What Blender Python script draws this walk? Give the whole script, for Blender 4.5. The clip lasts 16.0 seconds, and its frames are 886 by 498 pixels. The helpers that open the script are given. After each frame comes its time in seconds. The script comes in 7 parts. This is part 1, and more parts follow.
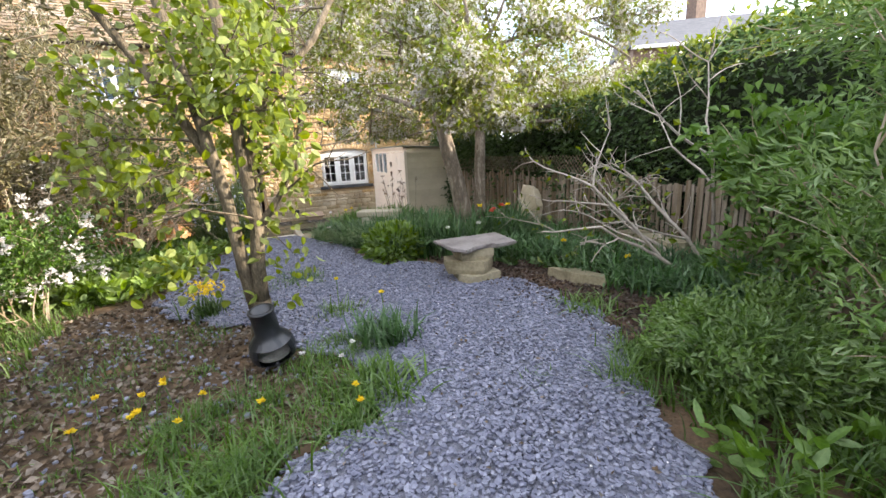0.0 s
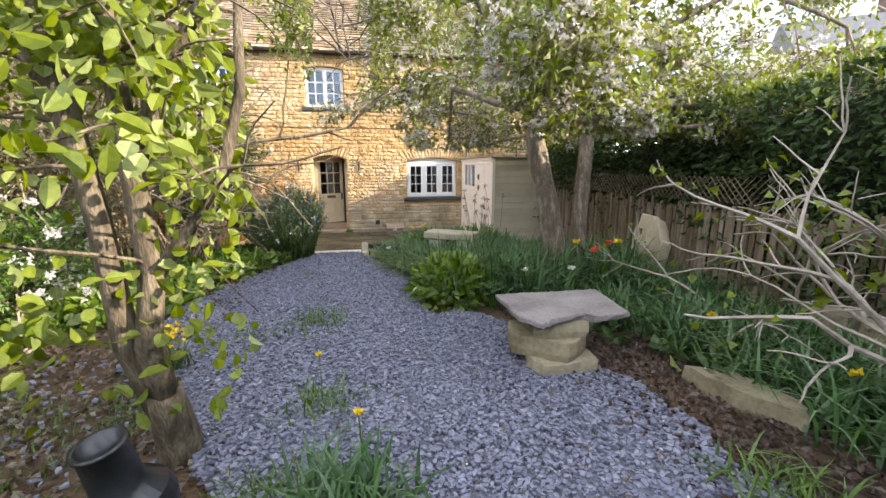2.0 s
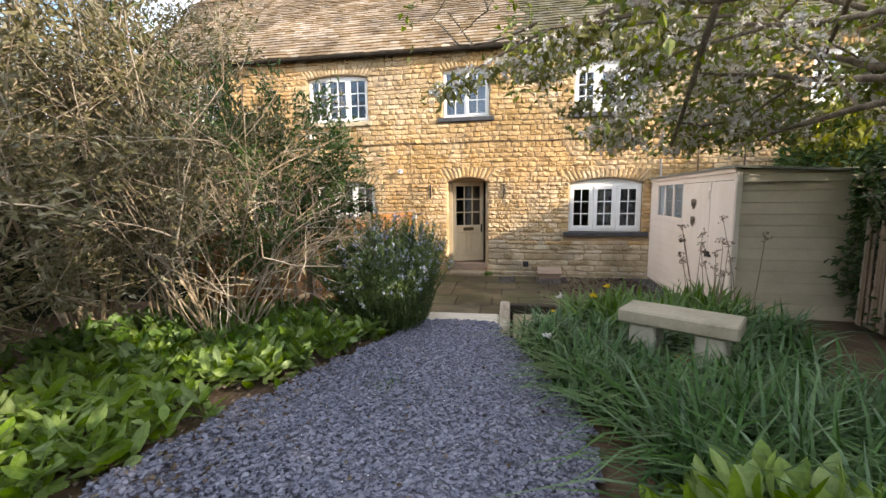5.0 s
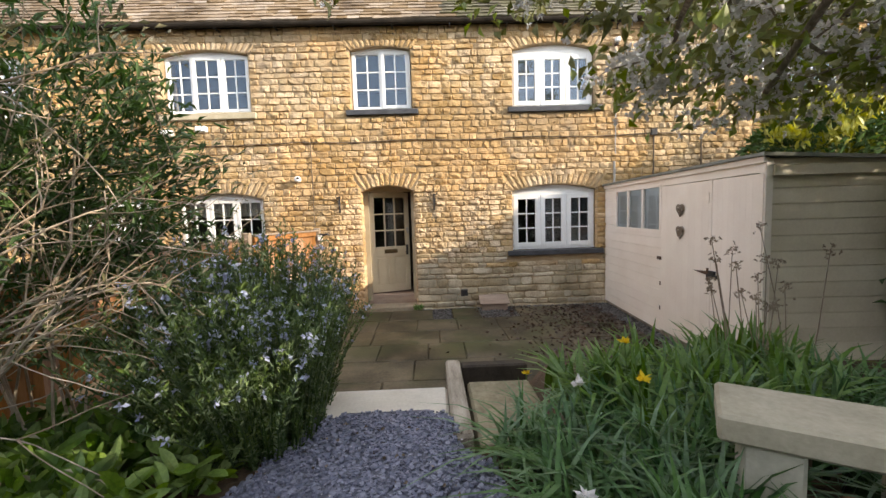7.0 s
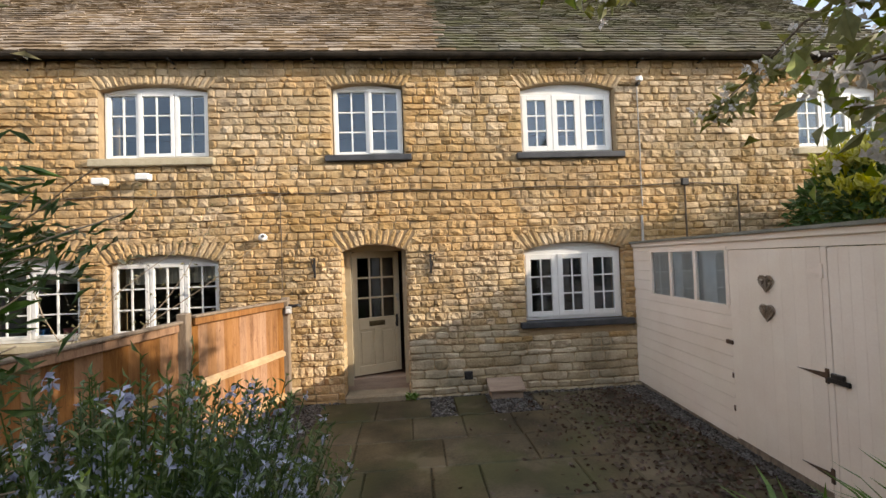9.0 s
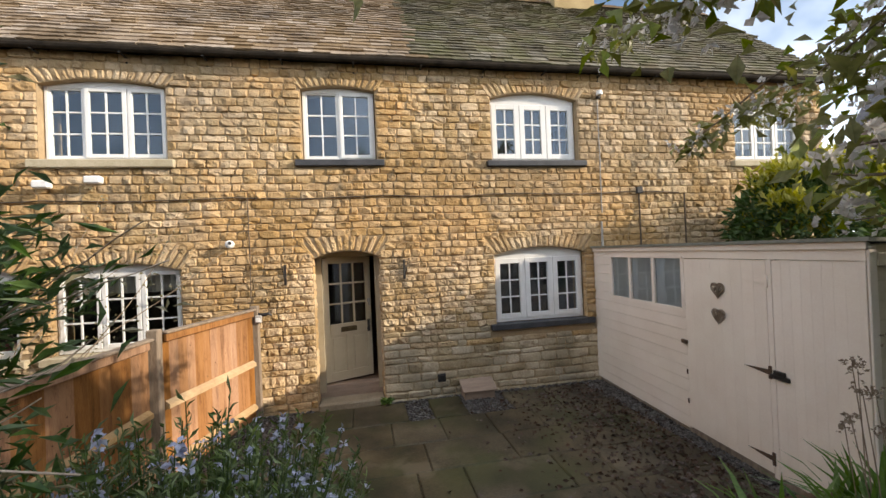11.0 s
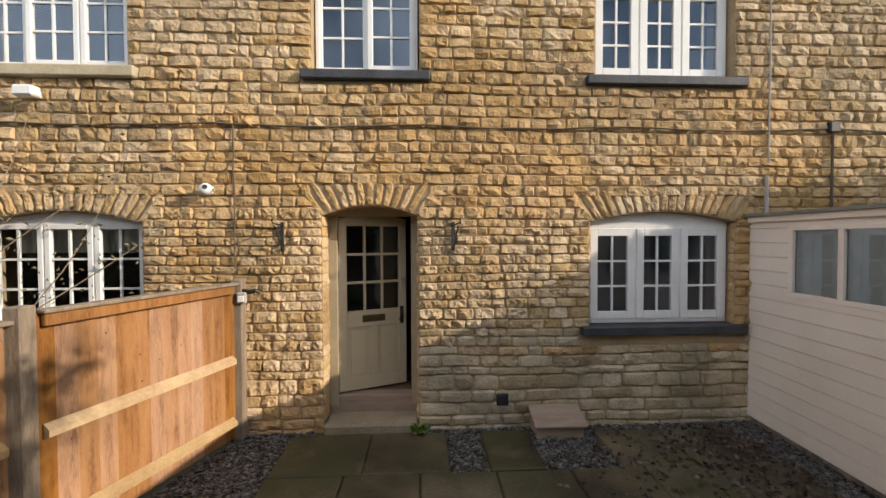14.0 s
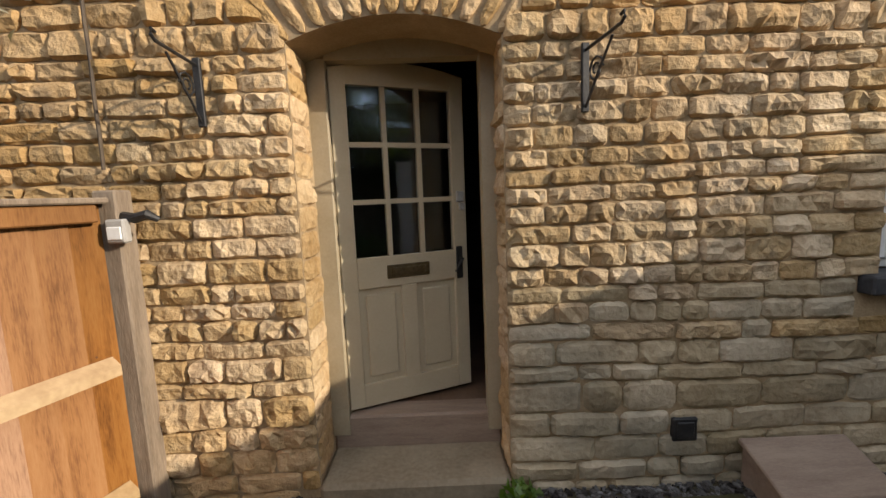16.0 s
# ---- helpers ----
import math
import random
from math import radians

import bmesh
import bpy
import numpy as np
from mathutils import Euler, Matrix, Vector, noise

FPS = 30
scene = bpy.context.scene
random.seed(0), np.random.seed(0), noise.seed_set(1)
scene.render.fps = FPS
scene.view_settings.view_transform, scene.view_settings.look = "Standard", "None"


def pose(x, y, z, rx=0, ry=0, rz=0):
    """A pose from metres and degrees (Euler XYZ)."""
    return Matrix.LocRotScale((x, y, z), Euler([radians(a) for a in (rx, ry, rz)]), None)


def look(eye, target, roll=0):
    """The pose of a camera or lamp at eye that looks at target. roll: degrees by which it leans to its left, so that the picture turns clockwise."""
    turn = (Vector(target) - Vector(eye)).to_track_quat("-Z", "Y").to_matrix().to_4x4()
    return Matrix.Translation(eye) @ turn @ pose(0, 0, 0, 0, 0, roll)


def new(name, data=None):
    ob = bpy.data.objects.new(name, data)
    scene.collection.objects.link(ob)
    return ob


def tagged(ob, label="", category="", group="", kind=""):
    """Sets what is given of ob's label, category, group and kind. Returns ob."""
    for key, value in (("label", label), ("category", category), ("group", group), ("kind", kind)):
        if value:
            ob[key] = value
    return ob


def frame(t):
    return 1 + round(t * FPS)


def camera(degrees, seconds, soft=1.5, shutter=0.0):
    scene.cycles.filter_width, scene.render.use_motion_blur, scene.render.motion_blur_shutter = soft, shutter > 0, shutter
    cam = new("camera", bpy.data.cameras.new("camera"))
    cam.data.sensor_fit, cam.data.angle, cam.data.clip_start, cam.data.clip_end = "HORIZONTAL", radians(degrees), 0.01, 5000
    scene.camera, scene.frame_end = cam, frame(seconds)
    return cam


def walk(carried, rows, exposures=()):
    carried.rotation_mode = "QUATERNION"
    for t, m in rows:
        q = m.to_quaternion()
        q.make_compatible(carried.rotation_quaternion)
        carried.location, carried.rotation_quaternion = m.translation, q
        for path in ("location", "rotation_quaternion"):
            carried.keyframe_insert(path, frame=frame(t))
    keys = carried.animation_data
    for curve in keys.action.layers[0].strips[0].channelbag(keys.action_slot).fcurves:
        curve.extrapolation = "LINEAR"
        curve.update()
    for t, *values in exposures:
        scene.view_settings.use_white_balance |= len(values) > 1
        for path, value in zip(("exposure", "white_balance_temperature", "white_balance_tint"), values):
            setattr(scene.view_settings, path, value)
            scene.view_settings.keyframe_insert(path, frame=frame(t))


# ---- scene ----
cam = camera(94.0, 16.0)
PATH = [
    (0, (0.032, -13.539, 1.946), (0.839, -11.769, 1.486), -2.6),
    (0.5, (0.128, -13.324, 1.962), (1.098, -11.62, 1.566), -1.9),
    (1, (0.362, -12.991, 1.975), (1.265, -11.243, 1.614), -1.1),
    (1.5, (0.648, -12.584, 1.926), (1.348, -10.75, 1.543), -0.4),
    (2, (0.891, -12.177, 1.911), (1.261, -10.25, 1.519), -0.1),
    (2.5, (1.124, -11.753, 1.921), (1.156, -9.789, 1.545), -0.7),
    (3, (1.264, -11.253, 1.894), (1.061, -9.297, 1.525), -0.4),
    (3.2, (1.3, -11.062, 1.898), (0.974, -9.122, 1.538), -0.6),
    (5.3, (0.881, -8.845, 1.797), (0.564, -6.884, 1.568), -0.7),
    (5.5, (0.844, -8.637, 1.804), (0.592, -6.665, 1.589), -1.1),
    (6, (0.789, -8.098, 1.72), (0.67, -6.113, 1.514), -1.5),
    (6.5, (0.748, -7.641, 1.674), (0.732, -5.651, 1.476), -1.6),
    (7, (0.727, -7.212, 1.694), (0.783, -5.22, 1.528), -1.8),
    (7.5, (0.746, -6.814, 1.755), (0.842, -4.82, 1.632), -1.9),
    (8, (0.672, -6.434, 1.723), (0.795, -4.439, 1.658), -2.0),
    (8.5, (0.616, -6.086, 1.787), (0.741, -4.09, 1.784), -1.9),
    (9, (0.546, -5.909, 1.968), (0.694, -3.915, 2.02), -2.1),
    (9.2, (0.518, -5.905, 2.028), (0.678, -3.912, 2.093), -2.1),
    (11.3, (0.207, -5.969, 2.156), (0.618, -4.012, 2.136), -2.4),
    (11.5, (0.228, -5.93, 2.127), (0.647, -3.975, 2.077), -2.3),
    (12, (0.406, -5.711, 2.06), (0.796, -3.75, 2.032), -1.7),
    (12.5, (0.514, -5.428, 2.091), (0.83, -3.453, 2.149), -0.8),
    (13, (0.464, -5.014, 2.057), (0.712, -3.031, 2.129), -0.4),
    (13.5, (0.488, -4.534, 1.956), (0.661, -2.542, 1.984), -0.2),
    (14, (0.498, -4.02, 1.894), (0.6, -2.023, 1.846), -0.2),
    (14.5, (0.468, -3.505, 1.707), (0.513, -1.51, 1.578), -0.6),
    (15, (0.443, -2.955, 1.534), (0.427, -0.965, 1.334), -1.3),
    (15.5, (0.294, -2.382, 1.457), (0.267, -0.396, 1.222), -1.9),
    (16, (0.17, -1.848, 1.449), (0.175, 0.136, 1.197), -2.3),
]
walk(cam, [(t, look(eye, target, roll)) for t, eye, target, roll in PATH], [(0, 1.4), (1.5, 1.35), (3, 1.1), (5.5, 0.9), (7, 0.75), (8, 0.56), (9, 0.24), (11.5, 0.2), (12.5, -0.03), (16, -0.05)])

# ---- world and sun ----
SUN_DIR = Vector((2.6, -1.0, 1.05)).normalized()
world = bpy.data.worlds.new("world")
scene.world = world
world.use_nodes = True
wn, wl = world.node_tree.nodes, world.node_tree.links
wn.clear()
w_out = wn.new("ShaderNodeOutputWorld")
w_bg = wn.new("ShaderNodeBackground")
w_sky = wn.new("ShaderNodeTexSky")
w_sky.sky_type = "NISHITA"
w_sky.sun_disc = False
w_sky.sun_elevation = math.asin(SUN_DIR.z)
w_sky.sun_rotation = math.atan2(SUN_DIR.x, SUN_DIR.y)
w_sky.air_density, w_sky.dust_density, w_sky.ozone_density = 1.0, 0.6, 1.0
w_co = wn.new("ShaderNodeTexCoord")
w_cloud = wn.new("ShaderNodeTexNoise")
w_cloud.inputs["Scale"].default_value = 2.6
w_cloud.inputs["Detail"].default_value = 5
w_ramp = wn.new("ShaderNodeValToRGB")
w_ramp.color_ramp.elements[0].position, w_ramp.color_ramp.elements[1].position = 0.38, 0.60
w_mix = wn.new("ShaderNodeMixRGB")
w_mix.inputs[2].default_value = (11.2, 11.6, 12.8, 1)
wl.new(w_co.outputs["Generated"], w_cloud.inputs["Vector"])
wl.new(w_cloud.outputs["Fac"], w_ramp.inputs["Fac"])
wl.new(w_ramp.outputs["Color"], w_mix.inputs[0])
wl.new(w_sky.outputs["Color"], w_mix.inputs[1])
wl.new(w_mix.outputs["Color"], w_bg.inputs["Color"])
wl.new(w_bg.outputs["Background"], w_out.inputs["Surface"])
w_bg.inputs["Strength"].default_value = 0.15
sun_data = bpy.data.lights.new("sun", "SUN")
sun_data.energy, sun_data.angle, sun_data.color = 5.2, radians(0.53), (1.0, 0.87, 0.71)
sun = new("sun", sun_data)
sun.matrix_world = look(SUN_DIR * 40, (0, 0, 0))

# ---- materials ----
def mat(name, c1, c2, scale=3.0, rough=0.8, bump=0.3, fine=60.0, rand=0.0, island=0.0, c3=None, stain=0.0, metal=0.0, leafy=0.0, stretch=(1, 1, 1), spec=0.4, dist=0.01, tints=()):
    """Two colours mixed by broad and fine noise in world space, with relief; rand/island vary the value from piece to piece."""
    m = bpy.data.materials.new(name)
    m.use_nodes = True
    n, l = m.node_tree.nodes, m.node_tree.links
    b = n["Principled BSDF"]
    geo = n.new("ShaderNodeNewGeometry")
    mp = n.new("ShaderNodeMapping")
    mp.inputs["Scale"].default_value = stretch
    l.new(geo.outputs["Position"], mp.inputs["Vector"])
    n1 = n.new("ShaderNodeTexNoise")
    n1.inputs["Scale"].default_value, n1.inputs["Detail"].default_value, n1.inputs["Roughness"].default_value = scale, 6, 0.65
    n2 = n.new("ShaderNodeTexNoise")
    n2.inputs["Scale"].default_value, n2.inputs["Detail"].default_value = fine, 7
    l.new(mp.outputs["Vector"], n1.inputs["Vector"])
    l.new(mp.outputs["Vector"], n2.inputs["Vector"])
    add = n.new("ShaderNodeMath")
    add.operation = "MULTIPLY_ADD"
    l.new(n2.outputs["Fac"], add.inputs[0])
    add.inputs[1].default_value = 0.45
    l.new(n1.outputs["Fac"], add.inputs[2])
    ramp = n.new("ShaderNodeValToRGB")
    e = ramp.color_ramp.elements
    e[0].position, e[1].position = 0.52, 0.92
    e[0].color, e[1].color = (*c1, 1), (*c2, 1)
    if c3:
        x = e.new(0.72)
        x.color = (*c3, 1)
    l.new(add.outputs[0], ramp.inputs["Fac"])
    col = ramp.outputs["Color"]
    for amount, node, out in ((rand, "ShaderNodeObjectInfo", "Random"), (island, "ShaderNodeNewGeometry", "Random Per Island")):
        if amount:
            r = n.new(node)
            mr = n.new("ShaderNodeMapRange")
            mr.inputs["To Min"].default_value, mr.inputs["To Max"].default_value = 1 - amount, 1 + amount
            l.new(r.outputs[out], mr.inputs["Value"])
            hsv = n.new("ShaderNodeHueSaturation")
            l.new(mr.outputs["Result"], hsv.inputs["Value"])
            mh = n.new("ShaderNodeMapRange")
            mh.inputs["To Min"].default_value, mh.inputs["To Max"].default_value = 1 + amount * 0.7, 1 - amount * 0.9
            l.new(r.outputs[out], mh.inputs["Value"])
            l.new(mh.outputs["Result"], hsv.inputs["Saturation"])
            l.new(col, hsv.inputs["Color"])
            col = hsv.outputs["Color"]
    for tint, size, lo, hi, amount, shift in tints:
        mv = n.new("ShaderNodeMapping")
        mv.inputs["Location"].default_value = (shift, shift * 0.7, shift * 1.3)
        l.new(geo.outputs["Position"], mv.inputs["Vector"])
        nt, rt, mt = n.new("ShaderNodeTexNoise"), n.new("ShaderNodeMapRange"), n.new("ShaderNodeMixRGB")
        nt.inputs["Scale"].default_value, nt.inputs["Detail"].default_value = size, 5
        rt.inputs["From Min"].default_value, rt.inputs["From Max"].default_value = lo, hi
        rt.inputs["To Max"].default_value = amount
        l.new(mv.outputs["Vector"], nt.inputs["Vector"])
        l.new(nt.outputs["Fac"], rt.inputs["Value"])
        l.new(rt.outputs["Result"], mt.inputs[0])
        l.new(col, mt.inputs[1])
        mt.inputs[2].default_value = (*tint, 1)
        col = mt.outputs["Color"]
    if stain:
        n3 = n.new("ShaderNodeTexNoise")
        n3.inputs["Scale"].default_value, n3.inputs["Detail"].default_value = scale * 0.35, 8
        l.new(geo.outputs["Position"], n3.inputs["Vector"])
        r3 = n.new("ShaderNodeValToRGB")
        r3.color_ramp.elements[0].position, r3.color_ramp.elements[1].position = 0.42, 0.68
        r3.color_ramp.elements[0].color = (1, 1, 1, 1)
        v = 1 - stain
        r3.color_ramp.elements[1].color = (v, v * 1.0, v * 0.96, 1)
        l.new(n3.outputs["Fac"], r3.inputs["Fac"])
        mx = n.new("ShaderNodeMixRGB")
        mx.blend_type = "MULTIPLY"
        mx.inputs[0].default_value = 1
        l.new(col, mx.inputs[1])
        l.new(r3.outputs["Color"], mx.inputs[2])
        col = mx.outputs["Color"]
    l.new(col, b.inputs["Base Color"])
    b.inputs["Roughness"].default_value, b.inputs["Metallic"].default_value = rough, metal
    b.inputs["Specular IOR Level"].default_value = spec
    if bump:
        bp = n.new("ShaderNodeBump")
        bp.inputs["Strength"].default_value, bp.inputs["Distance"].default_value = bump, dist
        l.new(add.outputs[0], bp.inputs["Height"])
        l.new(bp.outputs["Normal"], b.inputs["Normal"])
    if leafy:
        tr = n.new("ShaderNodeBsdfTranslucent")
        l.new(col, tr.inputs["Color"])
        ms = n.new("ShaderNodeMixShader")
        ms.inputs["Fac"].default_value = leafy
        l.new(b.outputs["BSDF"], ms.inputs[1])
        l.new(tr.outputs["BSDF"], ms.inputs[2])
        l.new(ms.outputs["Shader"], n["Material Output"].inputs["Surface"])
    return m


def glass(name, tint=(0.9, 0.95, 0.95)):
    m = bpy.data.materials.new(name)
    m.use_nodes = True
    n, l = m.node_tree.nodes, m.node_tree.links
    n.remove(n["Principled BSDF"])
    f = n.new("ShaderNodeFresnel")
    f.inputs["IOR"].default_value = 2.1
    t, g, ms = n.new("ShaderNodeBsdfTransparent"), n.new("ShaderNodeBsdfGlossy"), n.new("ShaderNodeMixShader")
    t.inputs["Color"].default_value = (*tint, 1)
    g.inputs["Roughness"].default_value = 0.02
    # blue of a reflected sky is put into the gloss colour
    g.inputs["Color"].default_value = (0.70, 0.85, 1.0, 1)
    nz, bp = n.new("ShaderNodeTexNoise"), n.new("ShaderNodeBump")
    nz.inputs["Scale"].default_value = 2.5
    bp.inputs["Strength"].default_value, bp.inputs["Distance"].default_value = 0.05, 0.02
    l.new(nz.outputs["Fac"], bp.inputs["Height"])
    l.new(bp.outputs["Normal"], g.inputs["Normal"])
    l.new(f.outputs["Fac"], ms.inputs["Fac"])
    l.new(t.outputs["BSDF"], ms.inputs[1])
    l.new(g.outputs["BSDF"], ms.inputs[2])
    l.new(ms.outputs["Shader"], n["Material Output"].inputs["Surface"])
    return m


STONE = mat("ochre_limestone", (0.34, 0.21, 0.088), (0.62, 0.465, 0.265), 2.2, 0.9, 1.0, 34, rand=0.2, island=0.2, c3=(0.53, 0.37, 0.19), stain=0.34, dist=0.035,
            tints=[((0.40, 0.33, 0.25), 0.55, 0.46, 0.64, 0.45, 3.0), ((0.56, 0.33, 0.115), 0.7, 0.44, 0.62, 0.6, 11.0), ((0.17, 0.13, 0.09), 5.0, 0.60, 0.72, 0.6, 5.0)])
# grey of weathered foot stones, with the shade on them mixed in
LOWSTONE = mat("worn_shaded_limestone", (0.31, 0.23, 0.13), (0.56, 0.455, 0.30), 3.0, 0.92, 0.8, 34, rand=0.2, island=0.2, c3=(0.46, 0.36, 0.225), stain=0.3, dist=0.025,
               tints=[((0.24, 0.22, 0.165), 1.6, 0.5, 0.66, 0.5, 2.0)])
MORTAR = mat("lime_mortar", (0.29, 0.205, 0.115), (0.45, 0.335, 0.20), 4, 0.95, 0.5, 90)
REVEAL = mat("dressed_stone", (0.40, 0.29, 0.14), (0.55, 0.42, 0.22), 3, 0.9, 0.5, 40, stain=0.2)
ROOF = mat("stone_slate", (0.11, 0.074, 0.042), (0.30, 0.21, 0.115), 1.6, 0.92, 0.6, 40, rand=0.35, island=0.35, c3=(0.22, 0.15, 0.08), stain=0.45)
ROOF_MOSSY = mat("mossy_stone_slate", (0.042, 0.034, 0.021), (0.15, 0.122, 0.075), 1.8, 0.94, 0.6, 40, rand=0.4, island=0.4, c3=(0.11, 0.095, 0.052), stain=0.4, tints=[((0.085, 0.085, 0.028), 2.2, 0.48, 0.64, 0.7, 4.0)])
ROOF_BASE = mat("roof_underlay", (0.05, 0.04, 0.03), (0.08, 0.07, 0.05), 3, 0.9, 0.3)
WHITE = mat("white_paint", (0.74, 0.73, 0.70), (0.82, 0.81, 0.78), 5, 0.45, 0.1, 80)
CREAM = mat("cream_paint", (0.50, 0.41, 0.27), (0.56, 0.47, 0.32), 4, 0.5, 0.12, 70)
CREAM_DARK = mat("frame_paint", (0.34, 0.28, 0.18), (0.42, 0.35, 0.24), 4, 0.55, 0.15, 70)
SLATE_SILL = mat("slate_sill", (0.03, 0.032, 0.036), (0.07, 0.07, 0.075), 5, 0.6, 0.4, 50)
STONE_SILL = mat("stone_sill", (0.36, 0.30, 0.19), (0.50, 0.43, 0.30), 4, 0.85, 0.4, 50)
IRON = mat("black_iron", (0.012, 0.012, 0.013), (0.035, 0.032, 0.03), 12, 0.55, 0.3, 90)
RUST = mat("rusty_iron", (0.05, 0.035, 0.025), (0.12, 0.07, 0.04), 14, 0.7, 0.4, 90)
# indoor shade is put into this dark plaster colour
DARKROOM = mat("room_shade_plaster", (0.10, 0.085, 0.07), (0.15, 0.13, 0.11), 2, 0.9, 0.1)
CURTAIN = mat("pale_curtain", (0.55, 0.53, 0.50), (0.68, 0.66, 0.62), 6, 0.9, 0.2, 120)
GLASS = glass("window_glass")
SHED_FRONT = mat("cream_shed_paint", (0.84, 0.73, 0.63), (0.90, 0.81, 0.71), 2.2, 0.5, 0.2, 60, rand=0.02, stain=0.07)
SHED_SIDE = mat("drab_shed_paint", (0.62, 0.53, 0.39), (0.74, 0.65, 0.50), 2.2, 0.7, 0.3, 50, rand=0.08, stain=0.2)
FELT = mat("roofing_felt", (0.16, 0.16, 0.13), (0.27, 0.27, 0.23), 5, 0.95, 0.4, 120)
FENCE = mat("orange_cedar", (0.19, 0.08, 0.028), (0.42, 0.215, 0.088), 2.5, 0.75, 0.4, 30, rand=0.24, c3=(0.36, 0.17, 0.065), stretch=(7, 7, 0.8), stain=0.35)
RAIL = mat("pale_rail_wood", (0.36, 0.23, 0.11), (0.54, 0.38, 0.20), 3, 0.8, 0.3, 40, rand=0.1)
POSTWOOD = mat("grey_post_wood", (0.16, 0.12, 0.085), (0.32, 0.25, 0.18), 4, 0.85, 0.5, 40, stretch=(4, 4, 0.6))
OLDWOOD = mat("weathered_wood", (0.13, 0.095, 0.065), (0.30, 0.23, 0.16), 3, 0.9, 0.6, 35, rand=0.3, stretch=(5, 5, 0.7))
# mossy, dirty slab tones, taken darker to carry the patio's shade
PATIO = mat("mossy_shaded_sandstone", (0.046, 0.037, 0.020), (0.145, 0.112, 0.063), 2.4, 0.68, 0.5, 45, rand=0.16, c3=(0.10, 0.078, 0.042), stain=0.6,
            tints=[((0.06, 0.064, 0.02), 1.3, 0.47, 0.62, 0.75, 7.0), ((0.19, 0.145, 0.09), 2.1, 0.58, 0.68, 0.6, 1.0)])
STEP = mat("pale_step_stone", (0.58, 0.52, 0.43), (0.74, 0.68, 0.58), 3, 0.85, 0.4, 50, stain=0.2)
SOIL = mat("leafy_soil", (0.055, 0.036, 0.022), (0.17, 0.105, 0.06), 2.5, 0.95, 0.9, 38, c3=(0.10, 0.065, 0.038), stain=0.3, dist=0.03)
GRAVEL_BED = mat("slate_gravel_bed", (0.085, 0.085, 0.105), (0.20, 0.20, 0.24), 30, 0.85, 1.0, 90, c3=(0.13, 0.13, 0.16), dist=0.02)
CHIP = mat("slate_chip", (0.11, 0.113, 0.155), (0.24, 0.245, 0.315), 25, 0.68, 0.2, 90, island=0.24)
DARKCHIP = mat("dark_wet_gravel", (0.025, 0.023, 0.022), (0.15, 0.135, 0.125), 25, 0.5, 0.2, 90, island=0.75)
GARDEN_STONE = mat("lichen_limestone", (0.20, 0.165, 0.10), (0.42, 0.36, 0.24), 4, 0.92, 0.7, 35, rand=0.1, stain=0.35)
TABLE_STONE = mat("purple_grey_flag", (0.17, 0.145, 0.14), (0.33, 0.29, 0.275), 3, 0.85, 0.5, 50, stain=0.2)
PLASTIC = mat("grey_plastic", (0.35, 0.33, 0.30), (0.45, 0.43, 0.40), 6, 0.5, 0.1)
LIDWOOD = mat("brown_lid", (0.24, 0.17, 0.125), (0.36, 0.27, 0.20), 3, 0.75, 0.3, 50, stretch=(1, 6, 6))
BARK = mat("grey_bark", (0.12, 0.095, 0.072), (0.42, 0.35, 0.28), 5, 0.95, 0.9, 30, c3=(0.2, 0.155, 0.115), stretch=(3, 3, 0.9), dist=0.02)
DARK_BARK = mat("dark_mossy_bark", (0.05, 0.038, 0.026), (0.25, 0.20, 0.14), 5, 0.95, 0.9, 30, c3=(0.12, 0.095, 0.062), stretch=(3, 3, 0.9), dist=0.02)
TWIG = mat("tan_twig", (0.25, 0.185, 0.125), (0.46, 0.37, 0.265), 8, 0.9, 0.3, 60, island=0.25)
LEAF_LIME = mat("lime_leaf", (0.13, 0.185, 0.016), (0.31, 0.365, 0.04), 4, 0.5, 0.1, 60, island=0.35, leafy=0.45)
LEAF_GREEN = mat("mid_green_leaf", (0.035, 0.075, 0.018), (0.10, 0.17, 0.04), 5, 0.5, 0.1, 60, island=0.35, leafy=0.3)
LEAF_FRESH = mat("fresh_green_leaf", (0.07, 0.15, 0.02), (0.17, 0.28, 0.05), 5, 0.5, 0.1, 60, island=0.3, leafy=0.35)
LEAF_FEATHER = mat("feathery_leaf", (0.085, 0.165, 0.035), (0.23, 0.34, 0.09), 5, 0.55, 0.1, 60, island=0.35, leafy=0.35)
# base colour brightened in place of sunlight falling on the side bed
LEAF_BRIGHT = mat("sun_brightened_leaf", (0.11, 0.20, 0.026), (0.30, 0.42, 0.07), 5, 0.45, 0.1, 60, island=0.35, leafy=0.4)
LEAF_DARK = mat("dark_hedge_leaf", (0.03, 0.06, 0.016), (0.09, 0.15, 0.035), 3, 0.5, 0.1, 50, island=0.4, leafy=0.2)
LEAF_BRONZE = mat("bronze_leaf", (0.14, 0.145, 0.035), (0.34, 0.33, 0.10), 5, 0.5, 0.1, 60, island=0.4, leafy=0.35)
LEAF_OLIVE = mat("olive_leaf", (0.10, 0.095, 0.04), (0.27, 0.235, 0.12), 4, 0.55, 0.1, 60, island=0.4, leafy=0.25)
LEAF_YELLOW = mat("yellow_laurel_leaf", (0.25, 0.27, 0.02), (0.52, 0.48, 0.05), 4, 0.5, 0.1, 60, island=0.3, leafy=0.4)
BLADE = mat("blue_green_blade", (0.035, 0.09, 0.03), (0.13, 0.23, 0.085), 4, 0.45, 0.1, 50, island=0.35, leafy=0.3)
